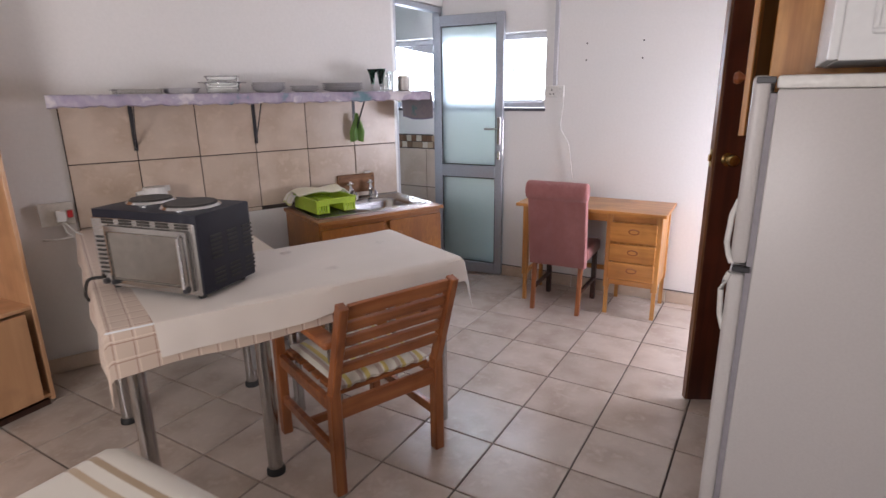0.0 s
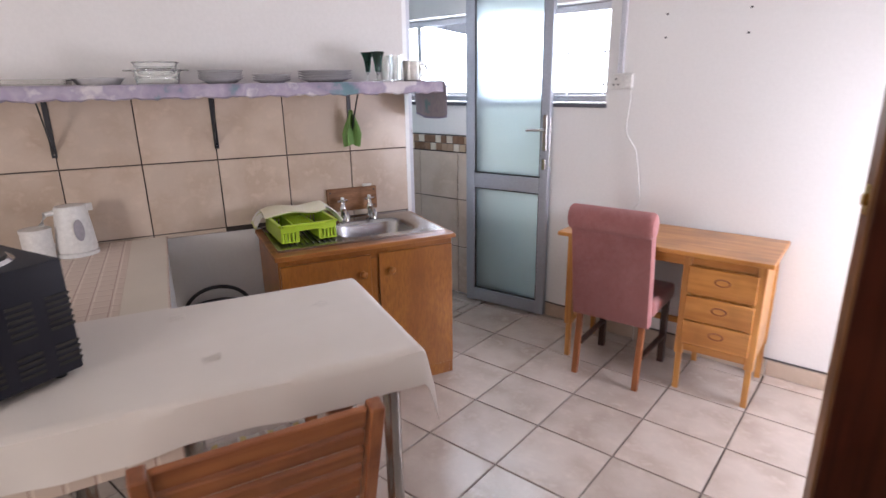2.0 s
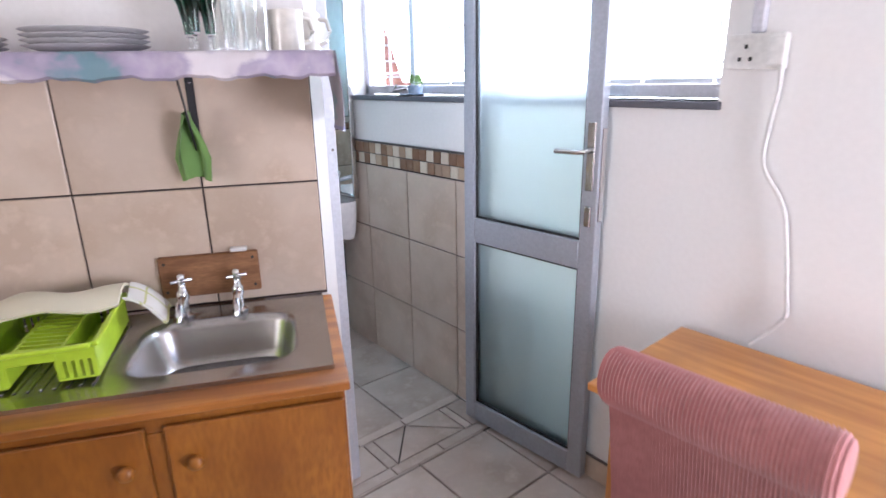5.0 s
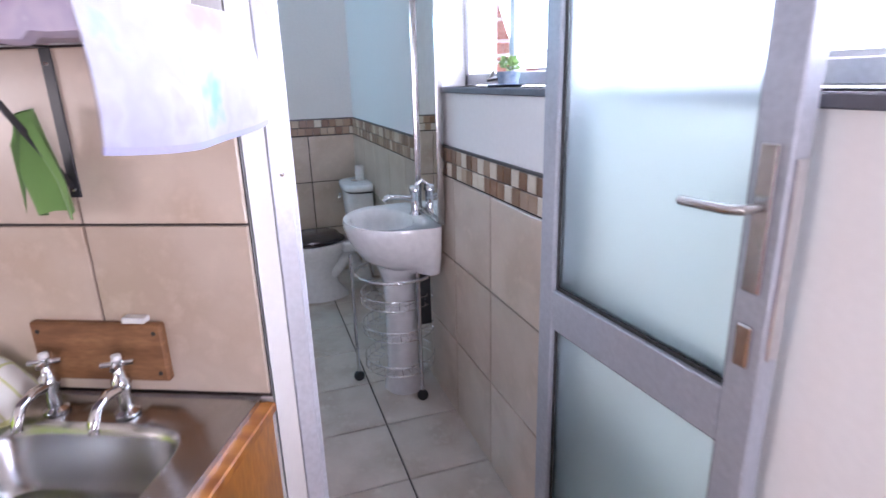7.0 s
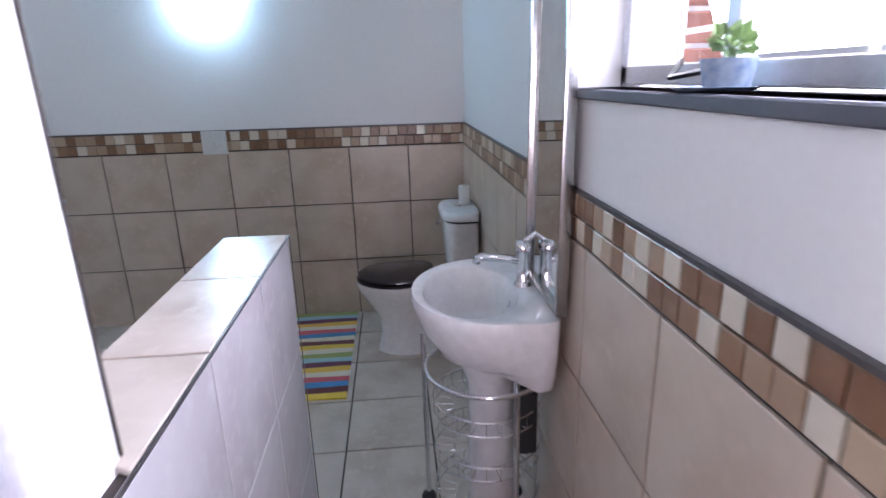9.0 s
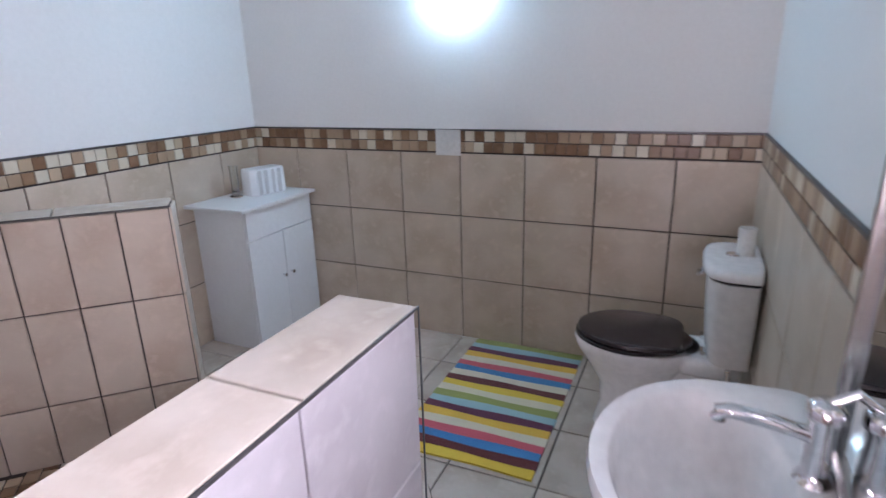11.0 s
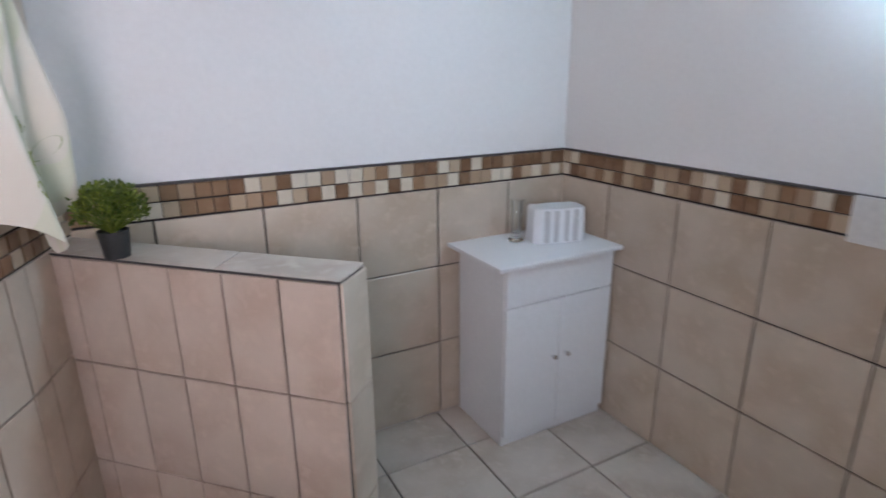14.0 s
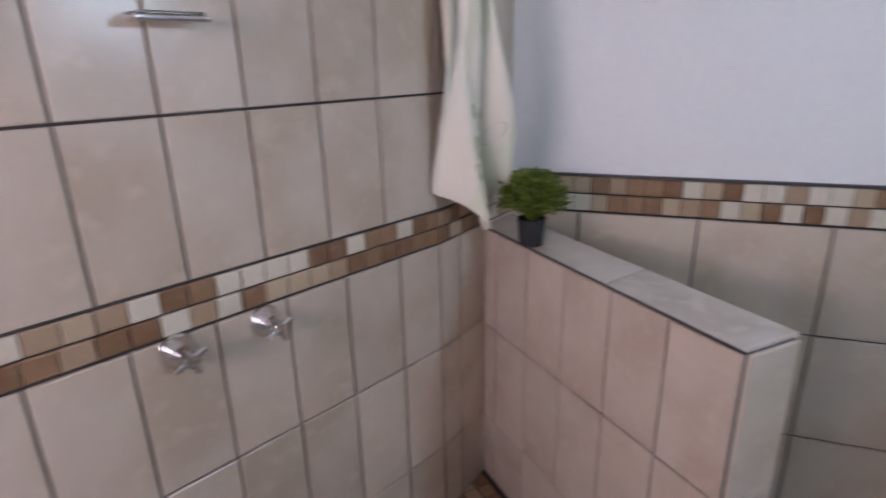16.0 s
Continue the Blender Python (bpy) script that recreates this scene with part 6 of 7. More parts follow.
def build_basin():
    b = thing("wash_basin", "white ceramic pedestal basin with a rounded front", "basin", pose(-3.128, 4.985, 0, 0, 0, 180))
    # local: wall y=0, front +y, rim 0.855
    Z = 0.85
    N = 48

    def outline(f, back=0.0, front=1.0, zz=0.0):
        pts = []
        for i in range(N):
            a = 2 * math.pi * i / N
            c_, s_ = math.cos(a), math.sin(a)
            if s_ < 0:
                e = 0.26
                x = 0.275 * (0.7 + 0.3 * f) * math.copysign(abs(c_) ** e, c_)
                y = 0.15 - 0.145 * abs(s_) ** e * (f if back else 1)
            else:
                x = 0.268 * f * c_
                y = 0.15 + 0.235 * f * front * s_
            pts.append((x, y, zz))
        return pts
    bm = BM()
    rings = []
    for f, fr_, z in ((0.45, 0.35, Z - 0.22), (0.72, 0.72, Z - 0.17), (0.90, 0.90, Z - 0.10), (0.985, 0.985, Z - 0.04), (1.0, 1.0, Z - 0.015), (0.985, 0.985, Z)):
        rings.append([bm.verts.new(p) for p in outline(f, 0, fr_ / f if f else 1, z)])

    def inner(f, z):
        return [bm.verts.new((0.205 * f * math.cos(2 * math.pi * i / N), 0.213 + 0.135 * f * math.sin(2 * math.pi * i / N), z)) for i in range(N)]
    for f, z in ((1.05, Z - 0.004), (1.0, Z - 0.012), (0.92, Z - 0.06), (0.75, Z - 0.12), (0.45, Z - 0.148), (0.12, Z - 0.155)):
        rings.append(inner(f, z))
    for a, c in zip(rings, rings[1:]):
        for i in range(N):
            j = (i + 1) % N
            bm.faces.new((a[i], a[j], c[j], c[i]))
    bm.faces.new(rings[0][::-1])
    bm.faces.new(rings[-1])
    part("bowl", bm, "ceramic", b, smooth=55)
    bm = BM()
    lathe(bm, [(0, 0), (0.105, 0), (0.10, 0.03), (0.082, 0.12), (0.078, 0.45), (0.085, 0.56), (0.115, 0.635), (0, 0.636)], 32, (0, 0.15), 1.0, 0.9)
    part("pedestal", bm, "ceramic", b, smooth=50)
    bm = BM()
    lathe(bm, [(0, Z - 0.154), (0.022, Z - 0.154), (0.024, Z - 0.151), (0.014, Z - 0.150), (0.012, Z - 0.153), (0, Z - 0.153)], 20, (0, 0.213))
    part("waste_ring", bm, "chrome", b, smooth=50)
    bm = BM()
    lathe(bm, [(0, 0), (0.011, 0), (0.011, 0.003), (0, 0.001)], 14)
    bmesh.ops.transform(bm, matrix=pose(0, 0.095, Z - 0.06, -70), verts=bm.verts)
    part("overflow", bm, "chrome", b)
    t = thing("basin_mixer", "chrome single lever mixer tap on the basin", "tap", pose(-3.135, 4.93, Z - 0.002, 0, 0, 180))
    bm = BM()
    lathe(bm, [(0, 0), (0.028, 0), (0.024, 0.006), (0.019, 0.015), (0.019, 0.10), (0.021, 0.105), (0, 0.106)], 24)
    part("body", bm, "chrome", t, smooth=50)
    bm = BM()
    tube(bm, [(0, 0.01, 0.075), (0, 0.06, 0.085), (0, 0.12, 0.092), (0, 0.135, 0.088), (0, 0.137, 0.074)], 0.0125, 14)
    part("spout", bm, "chrome", t, smooth=60)
    bm = BM()
    lathe(bm, [(0, 0.107), (0.025, 0.107), (0.025, 0.125), (0.018, 0.135), (0, 0.137)], 24)
    tube(bm, [(0, 0, 0.13), (0, -0.03, 0.15), (0, -0.055, 0.168)], 0.007, 10)
    part("lever", bm, "chrome", t, smooth=60)


build_basin()


def build_trolley():
    t = thing("chrome_trolley", "chrome wire trolley on castors round the basin pedestal", "trolley", pose(-3.12, 4.80, 0, 0, 0, 0))
    R = 0.165
    bm = BM()
    tube(bm, arc_pts((0, 0.02), R + 0.02, 160, 395, 26, 0.60), 0.007, 8)
    part("top_rail", bm, "chrome", t, smooth=60)
    for x, y in ((-0.125, -0.165), (0.16, 0.08), (-0.12, 0.14)):
        bm = BM()
        tube(bm, [(x, y, 0.055), (x, y, 0.66)], 0.0085, 10)
        part("upright", bm, "chrome", t, smooth=60)
        bm = BM()
        lathe(bm, [(0, 0), (0.024, 0), (0.026, 0.008), (0.024, 0.022), (0, 0.022)], 20)
        bmesh.ops.transform(bm, matrix=pose(x - 0.011, y, 0.0265, 0, 90), verts=bm.verts)
        c = part("castor", bm, "rubber", t, smooth=50)
        bm = BM()
        tube(bm, [(x, y, 0.04), (x, y, 0.062)], 0.007, 8)
        part("castor_stem", bm, "chrome", c)
    for z in (0.14, 0.31, 0.46):
        bm = BM()
        tube(bm, arc_pts((0, 0.02), R, 100, 440, 36, z), 0.0022, 5)
        tube(bm, arc_pts((0, 0.02), R, 100, 440, 36, z + 0.045), 0.0028, 5)
        tube(bm, arc_pts((0, 0.02), R * 0.62, 120, 420, 30, z), 0.0018, 5)
        for a in range(110, 440, 15):
            c_, s_ = math.cos(radians(a)), math.sin(radians(a))
            tube(bm, [(R * c_, 0.02 + R * s_, z + 0.045), (R * c_, 0.02 + R * s_, z), (R * 0.62 * c_, 0.02 + R * 0.62 * s_, z)], 0.0015, 4)
        part("wire_basket", bm, "chrome", t, smooth=60)
    bm = BM()
    box(bm, 0.085, 0.12, 0.085, 0.15, 0.36, 0.60, 0.008, 2)
    solo("black_bottle", bm, "rubber", "slim black bottle hanging at the back of the trolley", "bottle", pose(-3.12, 4.80, 0), smooth=40)


build_trolley()


def build_mirror():
    W, Hm = 0.335, 1.25
    m = thing("wall_mirror", "tall narrow mirror in a chrome frame standing behind the basin", "mirror", pose(-3.03, 4.968, 0.86, -0.4, 0, 0))
    bm = BM()
    for a, b, c, d in ((-W / 2, -W / 2 + 0.016, 0, Hm), (W / 2 - 0.016, W / 2, 0, Hm), (-W / 2 + 0.016, W / 2 - 0.016, 0, 0.016), (-W / 2 + 0.016, W / 2 - 0.016, Hm - 0.016, Hm)):
        box(bm, a, b, -0.018, 0.012, c, d, 0.006, 2)
    part("mirror_frame", bm, "steel", m, smooth=40)
    bm = BM()
    box(bm, -W / 2 + 0.014, W / 2 - 0.014, -0.004, 0.004, 0.014, Hm - 0.014)
    part("mirror_glass", bm, "mirror", m)


build_mirror()


def build_vanity():
    c = thing("bath_cabinet", "small white cabinet with one drawer, two doors and chrome knobs", "cabinet")
    x0, x1, y0, y1, Z = -4.975, -4.425, 2.262, 2.625, 0.80
    bm = BM()
    box(bm, x0, x1, y0, y1 - 0.018, 0.0, Z, 0.002)
    part("body", bm, "white_board", c)
    bm = BM()
    box(bm, x0 - 0.012, x1 + 0.055, y0 - 0.006, y1 + 0.035, Z + 0.001, Z + 0.019, 0.004, 2)
    part("top", bm, "white_board", c)
    bm = BM()
    box(bm, x0 + 0.002, x1 - 0.002, y1 - 0.016, y1, 0.635, Z - 0.004, 0.002)
    part("drawer_front", bm, "white_board", c)
    xm = (x0 + x1) / 2
    for a, b, kx in ((x0 + 0.002, xm - 0.0015, xm - 0.035), (xm + 0.0015, x1 - 0.002, xm + 0.035)):
        bm = BM()
        box(bm, a, b, y1 - 0.016, y1, 0.05, 0.630, 0.002)
        d = part("door", bm, "white_board", c)
        bm = BM()
        lathe(bm, [(0, 0), (0.005, 0), (0.005, 0.01), (0.011, 0.016), (0.010, 0.022), (0, 0.023)], 14)
        bmesh.ops.transform(bm, matrix=pose(kx, y1, 0.375, -90), verts=bm.verts)
        part("knob", bm, "chrome", d, smooth=60)
    g = thing("glass_vase", "slim clear glass tumbler vase on the white cabinet", "vase", pose(-4.645, 2.37, Z + 0.0195))
    bm = BM()
    lathe(bm, [(0, 0), (0.034, 0), (0.036, 0.006), (0.022, 0.014), (0.020, 0.03), (0.023, 0.17), (0.030, 0.178), (0.027, 0.178), (0.019, 0.168), (0.016, 0.03), (0, 0.025)], 24)
    part("body", bm, "glass", g, smooth=50)
    h = thing("tissue_box", "white and grey striped fluted tissue holder on the cabinet", "tissue box", pose(-4.80, 2.44, Z + 0.0195, 0, 0, -14))
    bm = BM()
    N = 60
    lo, hi = [], []
    for z, f in ((0, 1.0), (0.005, 1.02), (0.10, 1.0), (0.142, 0.985), (0.148, 0.95)):
        ring = []
        for i in range(N):
            a = 2 * math.pi * i / N
            c_, s_ = math.cos(a), math.sin(a)
            e = 0.28
            x = 0.118 * f * math.copysign(abs(c_) ** e, c_)
            y = 0.062 * f * math.copysign(abs(s_) ** e, s_)
            y += 0.006 * math.cos(x * 143) * (1 if s_ > 0 else -1)
            ring.append(bm.verts.new((x, y, z)))
        lo.append(ring)
    for a, b in zip(lo, lo[1:]):
        for i in range(N):
            j = (i + 1) % N
            bm.faces.new((a[i], a[j], b[j], b[i]))
    bm.faces.new(lo[0][::-1])
    bm.faces.new(lo[-1])
    part("body", bm, "white_board", h, smooth=60)
    for x in (-0.066, -0.022, 0.022, 0.066):
        bm = BM()
        box(bm, x - 0.012, x + 0.012, 0.058, 0.0665, 0.004, 0.140, 0.003)
        part("grey_stripe", bm, "plate", h)


build_vanity()


def build_rug():
    cols = {"o": (0.80, 0.48, 0.05), "y": (0.80, 0.56, 0.05), "m": (0.13, 0.015, 0.02), "b": (0.03, 0.22, 0.50), "p": (0.66, 0.10, 0.13), "c": (0.72, 0.66, 0.50), "u": (0.13, 0.02, 0.06), "l": (0.30, 0.50, 0.56), "g": (0.30, 0.34, 0.09)}
    for k_, c_ in cols.items():
        M["rug_" + k_] = surface("rug_yarn_" + k_, c_, None, 0.9, 0, 9, 220, 0.6, sheen=0.2, bdist=0.003)
    r = thing("striped_rug", "small multicoloured striped cotton rug on the bathroom floor", "rug", pose(-3.962, 3.700, 0.001))
    seq = "ymbpcoulgcymcbpcoulg"
    L, W = 1.02, 0.590
    n = len(seq)
    for i, s in enumerate(seq):
        bm = BM()
        w = L / n
        M_ = 26
        a = []
        for q in (0, 1):
            row = []
            for j in range(M_ + 1):
                y = W * j / M_
                row.append((-(i + q) * w + 0.0035 * math.sin(y * 13 + (i + q) * 1.7), y + 0.002 * math.sin(i * 2.1), 0))
            a.append(row)
        v = [[[bm.verts.new((p[0], p[1], z)) for p in row] for row in a] for z in (0.0, 0.0085)]
        for j in range(M_):
            bm.faces.new((v[1][0][j], v[1][0][j + 1], v[1][1][j + 1], v[1][1][j]))
            bm.faces.new((v[0][0][j], v[0][1][j], v[0][1][j + 1], v[0][0][j + 1]))
            bm.faces.new((v[0][0][j], v[0][0][j + 1], v[1][0][j + 1], v[1][0][j]))
            bm.faces.new((v[0][1][j], v[1][1][j], v[1][1][j + 1], v[0][1][j + 1]))
        bm.faces.new((v[0][0][0], v[1][0][0], v[1][1][0], v[0][1][0]))
        bm.faces.new((v[0][0][M_], v[0][1][M_], v[1][1][M_], v[1][0][M_]))
        part("stripe", bm, "rug_" + s, r)


build_rug()


def bush(name, label, m, pot_mat, pr, ph, R, n, leafmat, seed, lw, ll):
    t = thing(name, label, "pot plant", m)
    bm = BM()
    lathe(bm, [(0, 0), (pr * 0.8, 0), (pr, ph), (pr * 0.9, ph), (pr * 0.85, ph - 0.008), (0, ph - 0.008)], 24)
    part("pot", bm, pot_mat, t, smooth=50)
    rng = random.Random(seed)
    bm = BM()
    stems = BM()
    for i in range(n):
        a, e = rng.uniform(0, 2 * math.pi), rng.uniform(-0.35, 1.0)
        d = Vector((math.cos(a) * math.sqrt(max(0, 1 - e * e)), math.sin(a) * math.sqrt(max(0, 1 - e * e)), e))
        rr = R * rng.uniform(0.55, 1.05)
        p = Vector((0, 0, ph + R * 0.62)) + Vector((d.x * rr, d.y * rr, d.z * rr * 0.82))
        side = d.cross(Vector((rng.uniform(-1, 1), rng.uniform(-1, 1), rng.uniform(-1, 1)))).normalized()
        up = (d + 0.6 * Vector((rng.uniform(-1, 1), rng.uniform(-1, 1), rng.uniform(0, 1)))).normalized()
        w = lw * rng.uniform(0.7, 1.2)
        l = ll * rng.uniform(0.7, 1.2)
        nn = side.cross(up).normalized() * w * 0.25
        v = [bm.verts.new(q) for q in (p, p + side * w + up * l * 0.45 + nn, p + up * l, p - side * w + up * l * 0.45 + nn, p + up * l * 0.5 - nn)]
        for f in ((0, 1, 4), (1, 2, 4), (2, 3, 4), (3, 0, 4)):
            bm.faces.new([v[k] for k in f])
        if i % 6 == 0:
            tube(stems, [(0, 0, ph - 0.01), tuple(p)], 0.0012, 4, False)
    part("leaves", bm, leafmat, t, "small bright green leaves", kind="stuff")
    part("stem", stems, leafmat, t, kind="stuff")
    return t


bush("pot_plant", "bushy bright green plant in a black pot on the low wall", pose(-3.175, 2.555, LW + 0.003), "rubber", 0.040, 0.075, 0.088, 900, "leaf", 5, 0.0075, 0.015)
bush("succulent", "pale green succulent in a blue glazed pot on the window sill", pose(-2.405, 5.045, SILL + 0.008), "bluepot", 0.038, 0.038, 0.022, 46, "succulent", 8, 0.009, 0.024)
bm = BM()
lathe(bm, [(0, 0), (0.05, 0), (0.066, 0.007), (0.064, 0.0075), (0.048, 0.002), (0, 0.0015)], 28)
solo("saucer", bm, "bluepot", "dark blue glazed saucer under the succulent pot", "saucer", pose(-2.43, 5.045, SILL + 0.001), smooth=50)

# towel hanging in the shower corner
bm = BM()


def towel_fn(u, v):
    zb = 1.085 + (0.25 * (u - 0.42) / 0.58 if u > 0.42 else 0.11 * (0.42 - u) / 0.42)
    w = 0.03 + 0.27 * v ** 0.95
    z = 2.12 - v * (2.12 - zb)
    off = 0.025 + 0.028 * math.cos(u * 15 + v * 2.4) * (0.4 + 0.6 * v) + 0.03 * math.sin(math.pi * u) + 0.019 * (2 / math.pi) * math.asin(math.sin(11 * u - 8 * v)) * (0.3 + v) + 0.010 * math.sin(24 * u + 5 * v)
    return (-2.955 - 0.41 * u * w - 0.91 * off, 2.685 - 0.91 * u * w + 0.41 * off, z + 0.01 * math.sin(u * 12) * v)


cloth(bm, towel_fn, 52, 44, 0.004)
tw = solo("bath_towel", bm, "bathtowel", "cream towel with green stripes and printed ovals hanging in the shower", "towel", smooth=80)
for u, v, a in ((0.30, 0.80, 0.020), (0.42, 0.87, 0.024), (0.24, 0.88, 0.014), (0.50, 0.74, 0.016), (0.34, 0.70, 0.013), (0.60, 0.82, 0.018)):
    bm = BM()
    ring = []
    for k in range(17):
        q = 2 * math.pi * k / 16
        x, y, z = towel_fn(u + a * 3.0 * math.cos(q), v + a * 1.25 * math.sin(q))
        ring.append((x - 0.0045, y + 0.002, z))
    tube(bm, ring, 0.0022, 5)
    part("printed_oval", bm, "olive_print", tw, "olive green printed oval", smooth=60)
bm = BM()
lathe(bm, [(0, 0), (0.018, 0), (0.016, 0.006), (0.006, 0.01), (0.006, 0.05), (0.010, 0.055), (0, 0.06)], 14)
solo("towel_hook", bm, "chrome", "small chrome towel hook in the shower corner", "hook", pose(-3.0, 2.44, 2.13, -90, 0, 15), smooth=50)

# shower taps on the tiled side of the partition
for s, z in ((1.180, 1.012), (1.363, 1.008)):
    t = thing("shower_tap", "chrome shower tap with a cross handle on the tiled wall", "tap", WALL @ pose(s, -THK - TH, z, 90, 0, 0), "pair of shower taps")
    bm = BM()
    lathe(bm, [(0, 0), (0.036, 0), (0.034, 0.008), (0.022, 0.022), (0.016, 0.045), (0, 0.046)], 24)
    part("escutcheon", bm, "chrome", t, smooth=50)
    bm = BM()
    for a in (25, 115):
        c_, s_ = math.cos(radians(a)) * 0.032, math.sin(radians(a)) * 0.032
        tube(bm, [(-c_, -s_, 0.056), (c_, s_, 0.056)], 0.0065, 8)
    lathe(bm, [(0, 0.045), (0.014, 0.045), (0.013, 0.068), (0, 0.07)], 16)
    part("cross_handle", bm, "chrome", t, smooth=50)
t = thing("soap_shelf", "small glass and chrome soap shelf high on the shower wall", "shelf", WALL @ pose(1.25, -THK - TH, 1.60))
bm = BM()
tube(bm, [(-0.058, -0.06, 0.0), (0.058, -0.06, 0.0)], 0.005, 8)
for x in (-0.045, 0.045):
    tube(bm, [(x, 0, 0.0), (x, -0.06, 0.0)], 0.004, 8)
part("rail", bm, "chrome", t, smooth=50)
bm = BM()
box(bm, -0.054, 0.054, -0.058, -0.004, 0.005, 0.011, 0.002)
part("glass_plate", bm, "glass", t)

# round wall lamp and blank plate on the toilet wall
l_ = thing("wall_lamp", "round glowing cool-white bulkhead lamp high on the bathroom wall", "lamp", pose(XT, 3.59, 1.880, 0, 90, 0))
bm = BM()
lathe(bm, [(0, 0), (0.084, 0), (0.084, 0.018), (0.080, 0.022), (0, 0.022)], 40)
part("base", bm, "white_plastic", l_, smooth=40)
bm = BM()
lathe(bm, [(0.082, 0.0225), (0.088, 0.024), (0.090, 0.036), (0.076, 0.056), (0.042, 0.068), (0, 0.072)], 40)
part("diffuser", bm, "lampglow", l_, "glowing diffuser", smooth=60)
bm = BM()
box(bm, XT + TH + 0.0015, XT + TH + 0.012, 3.472, 3.612, 1.045, 1.178, 0.003, 2)
solo("blank_plate", bm, "white_plastic", "square white blank plate set in the mosaic band", "plate")


# ---- tiles, pieces of walls and floors ----
CACHE = {}


def tile_mesh(w, h, mat, t=TH, b=0.0025):
    key = (round(w, 3), round(h, 3), mat)
    if key not in CACHE:
        bm = BM()
        lo = [bm.verts.new(p) for p in ((0, 0, 0), (w, 0, 0), (w, h, 0), (0, h, 0))]
        mid = [bm.verts.new(p) for p in ((0, 0, t - b * 0.6), (w, 0, t - b * 0.6), (w, h, t - b * 0.6), (0, h, t - b * 0.6))]
        hi = [bm.verts.new(p) for p in ((b, b, t), (w - b, b, t), (w - b, h - b, t), (b, h - b, t))]
        for r, s in ((lo, mid), (mid, hi)):
            for i in range(4):
                j = (i + 1) % 4
                bm.faces.new((r[i], r[j], s[j], s[i]))
        bm.faces.new(hi)
        me = bpy.data.meshes.new("tile")
        bm.to_mesh(me)
        bm.free()
        me.materials.append(M[mat])
        CACHE[key] = me
    return CACHE[key]


def tile_face(parent, origin, u, v, us, vs, mat, gap=0.0065, name="tile", skip=None):
    """Lays tiles between the joint positions us, vs over the face at origin with the axes u and v."""
    u, v = Vector(u).normalized(), Vector(v).normalized()
    n = u.cross(v)
    rot = Matrix((u, v, n)).transposed().to_4x4()
    for a, b in zip(us, us[1:]):
        for c, d in zip(vs, vs[1:]):
            if b - a < 0.02 or d - c < 0.012 or (skip and skip((a + b) / 2, (c + d) / 2)):
                continue
            ob = new(name, tile_mesh(b - a - gap, d - c - gap, mat))
            ob.parent = parent
            ob.matrix_local = Matrix.Translation(Vector(origin) + u * (a + gap / 2) + v * (c + gap / 2)) @ rot


def grid(lo, hi, first, pitch):
    g = [lo]
    k = math.ceil((lo + 0.02 - first) / pitch)
    while first + k * pitch < hi - 0.02:
        g.append(first + k * pitch)
        k += 1
    return g + [hi]


def backing(name, pts, z0, z1, label):
    bm = BM()
    prism(bm, pts, z0, z1)
    return structure(name, bm, "grout", label, "tiling")


ROWS3 = [0.0, 0.36, 0.718, 1.058]
e = 0.0015
west = backing("tiles_west", [(XT, YC), (XT + e, YC), (XT + e, YW), (XT, YW)], 0, BAND1, "beige tiled dado with a brown mosaic band")
tile_face(west, (XT + e, 0, 0), (0, 1, 0), (0, 0, 1), grid(YC, YW, 2.901, 0.3515), ROWS3, "wall_tile")
north = backing("tiles_north", [(XT, YW - e), (-1.965, YW - e), (-1.965, YW), (XT, YW)], 0, BAND1, "beige tiled dado with a brown mosaic band")
tile_face(north, (0, YW - e, 0), (1, 0, 0), (0, 0, 1), grid(XT, -1.965, -2.785, 0.360), ROWS3, "wall_tile")
south = backing("tiles_south", [(XT, YC), (NOOK[0], YC), (NOOK[0], YC + e), (XT, YC + e)], 0, BAND1, "beige tiled dado with a brown mosaic band")
# seen from inside, the joints run from right to left
tile_face(south, (0, YC + e, 0), (-1, 0, 0), (0, 0, 1), [-x for x in grid(XT, NOOK[0], -4.33, 0.352)][::-1], ROWS3, "wall_tile", name="tile")


def band(parent, origin, u, length, seed, first=0.0, base=BAND0 + 0.002, tall=0.056):
    rng = random.Random(seed)
    for row in range(2):
        z = base + row * tall
        x = first
        while x < length - 0.01:
            w = min(0.0535 + rng.uniform(-0.0015, 0.0015), length - x)
            tile_face(parent, (origin[0], origin[1], z), u, (0, 0, 1), [x, x + w], [0, tall - 0.002], "mosaic", 0.003, "mosaic_tile")
            x += w


band(west, (XT + e, YC, 0), (0, 1, 0), YW - YC, 1)
band(north, (XT, YW - e, 0), (1, 0, 0), 3.03, 2)
band(south, (NOOK[0], YC + e, 0), (-1, 0, 0), NOOK[0] - XT, 3)

# kitchen splash tiles: two full rows and a cut strip
splash = thing("tiles_kitchen", "large beige splash tiles with dark joints", "tiling")
splash["kind"] = "structure"
splash.matrix_world = WALL
bm = BM()
box(bm, 0.0, 2.058, 0.0, 0.0015, 0.80, 1.512)
part("grout_bed", bm, "grout", splash, kind="structure")
sj = [0.0, 0.34, 0.688, 1.033, 1.375, 1.712, 2.055]
tile_face(splash, (0, 0.0015, 0), (-1, 0, 0), (0, 0, 1), [-s for s in sj if s > 0.68][::-1], [0.825, 1.178, 1.51], "wall_tile", 0.006)
tile_face(splash, (0, 0.0015, 0), (-1, 0, 0), (0, 0, 1), [-s for s in sj if s < 0.7][::-1], [0.809, 1.178, 1.51], "wall_tile", 0.006)
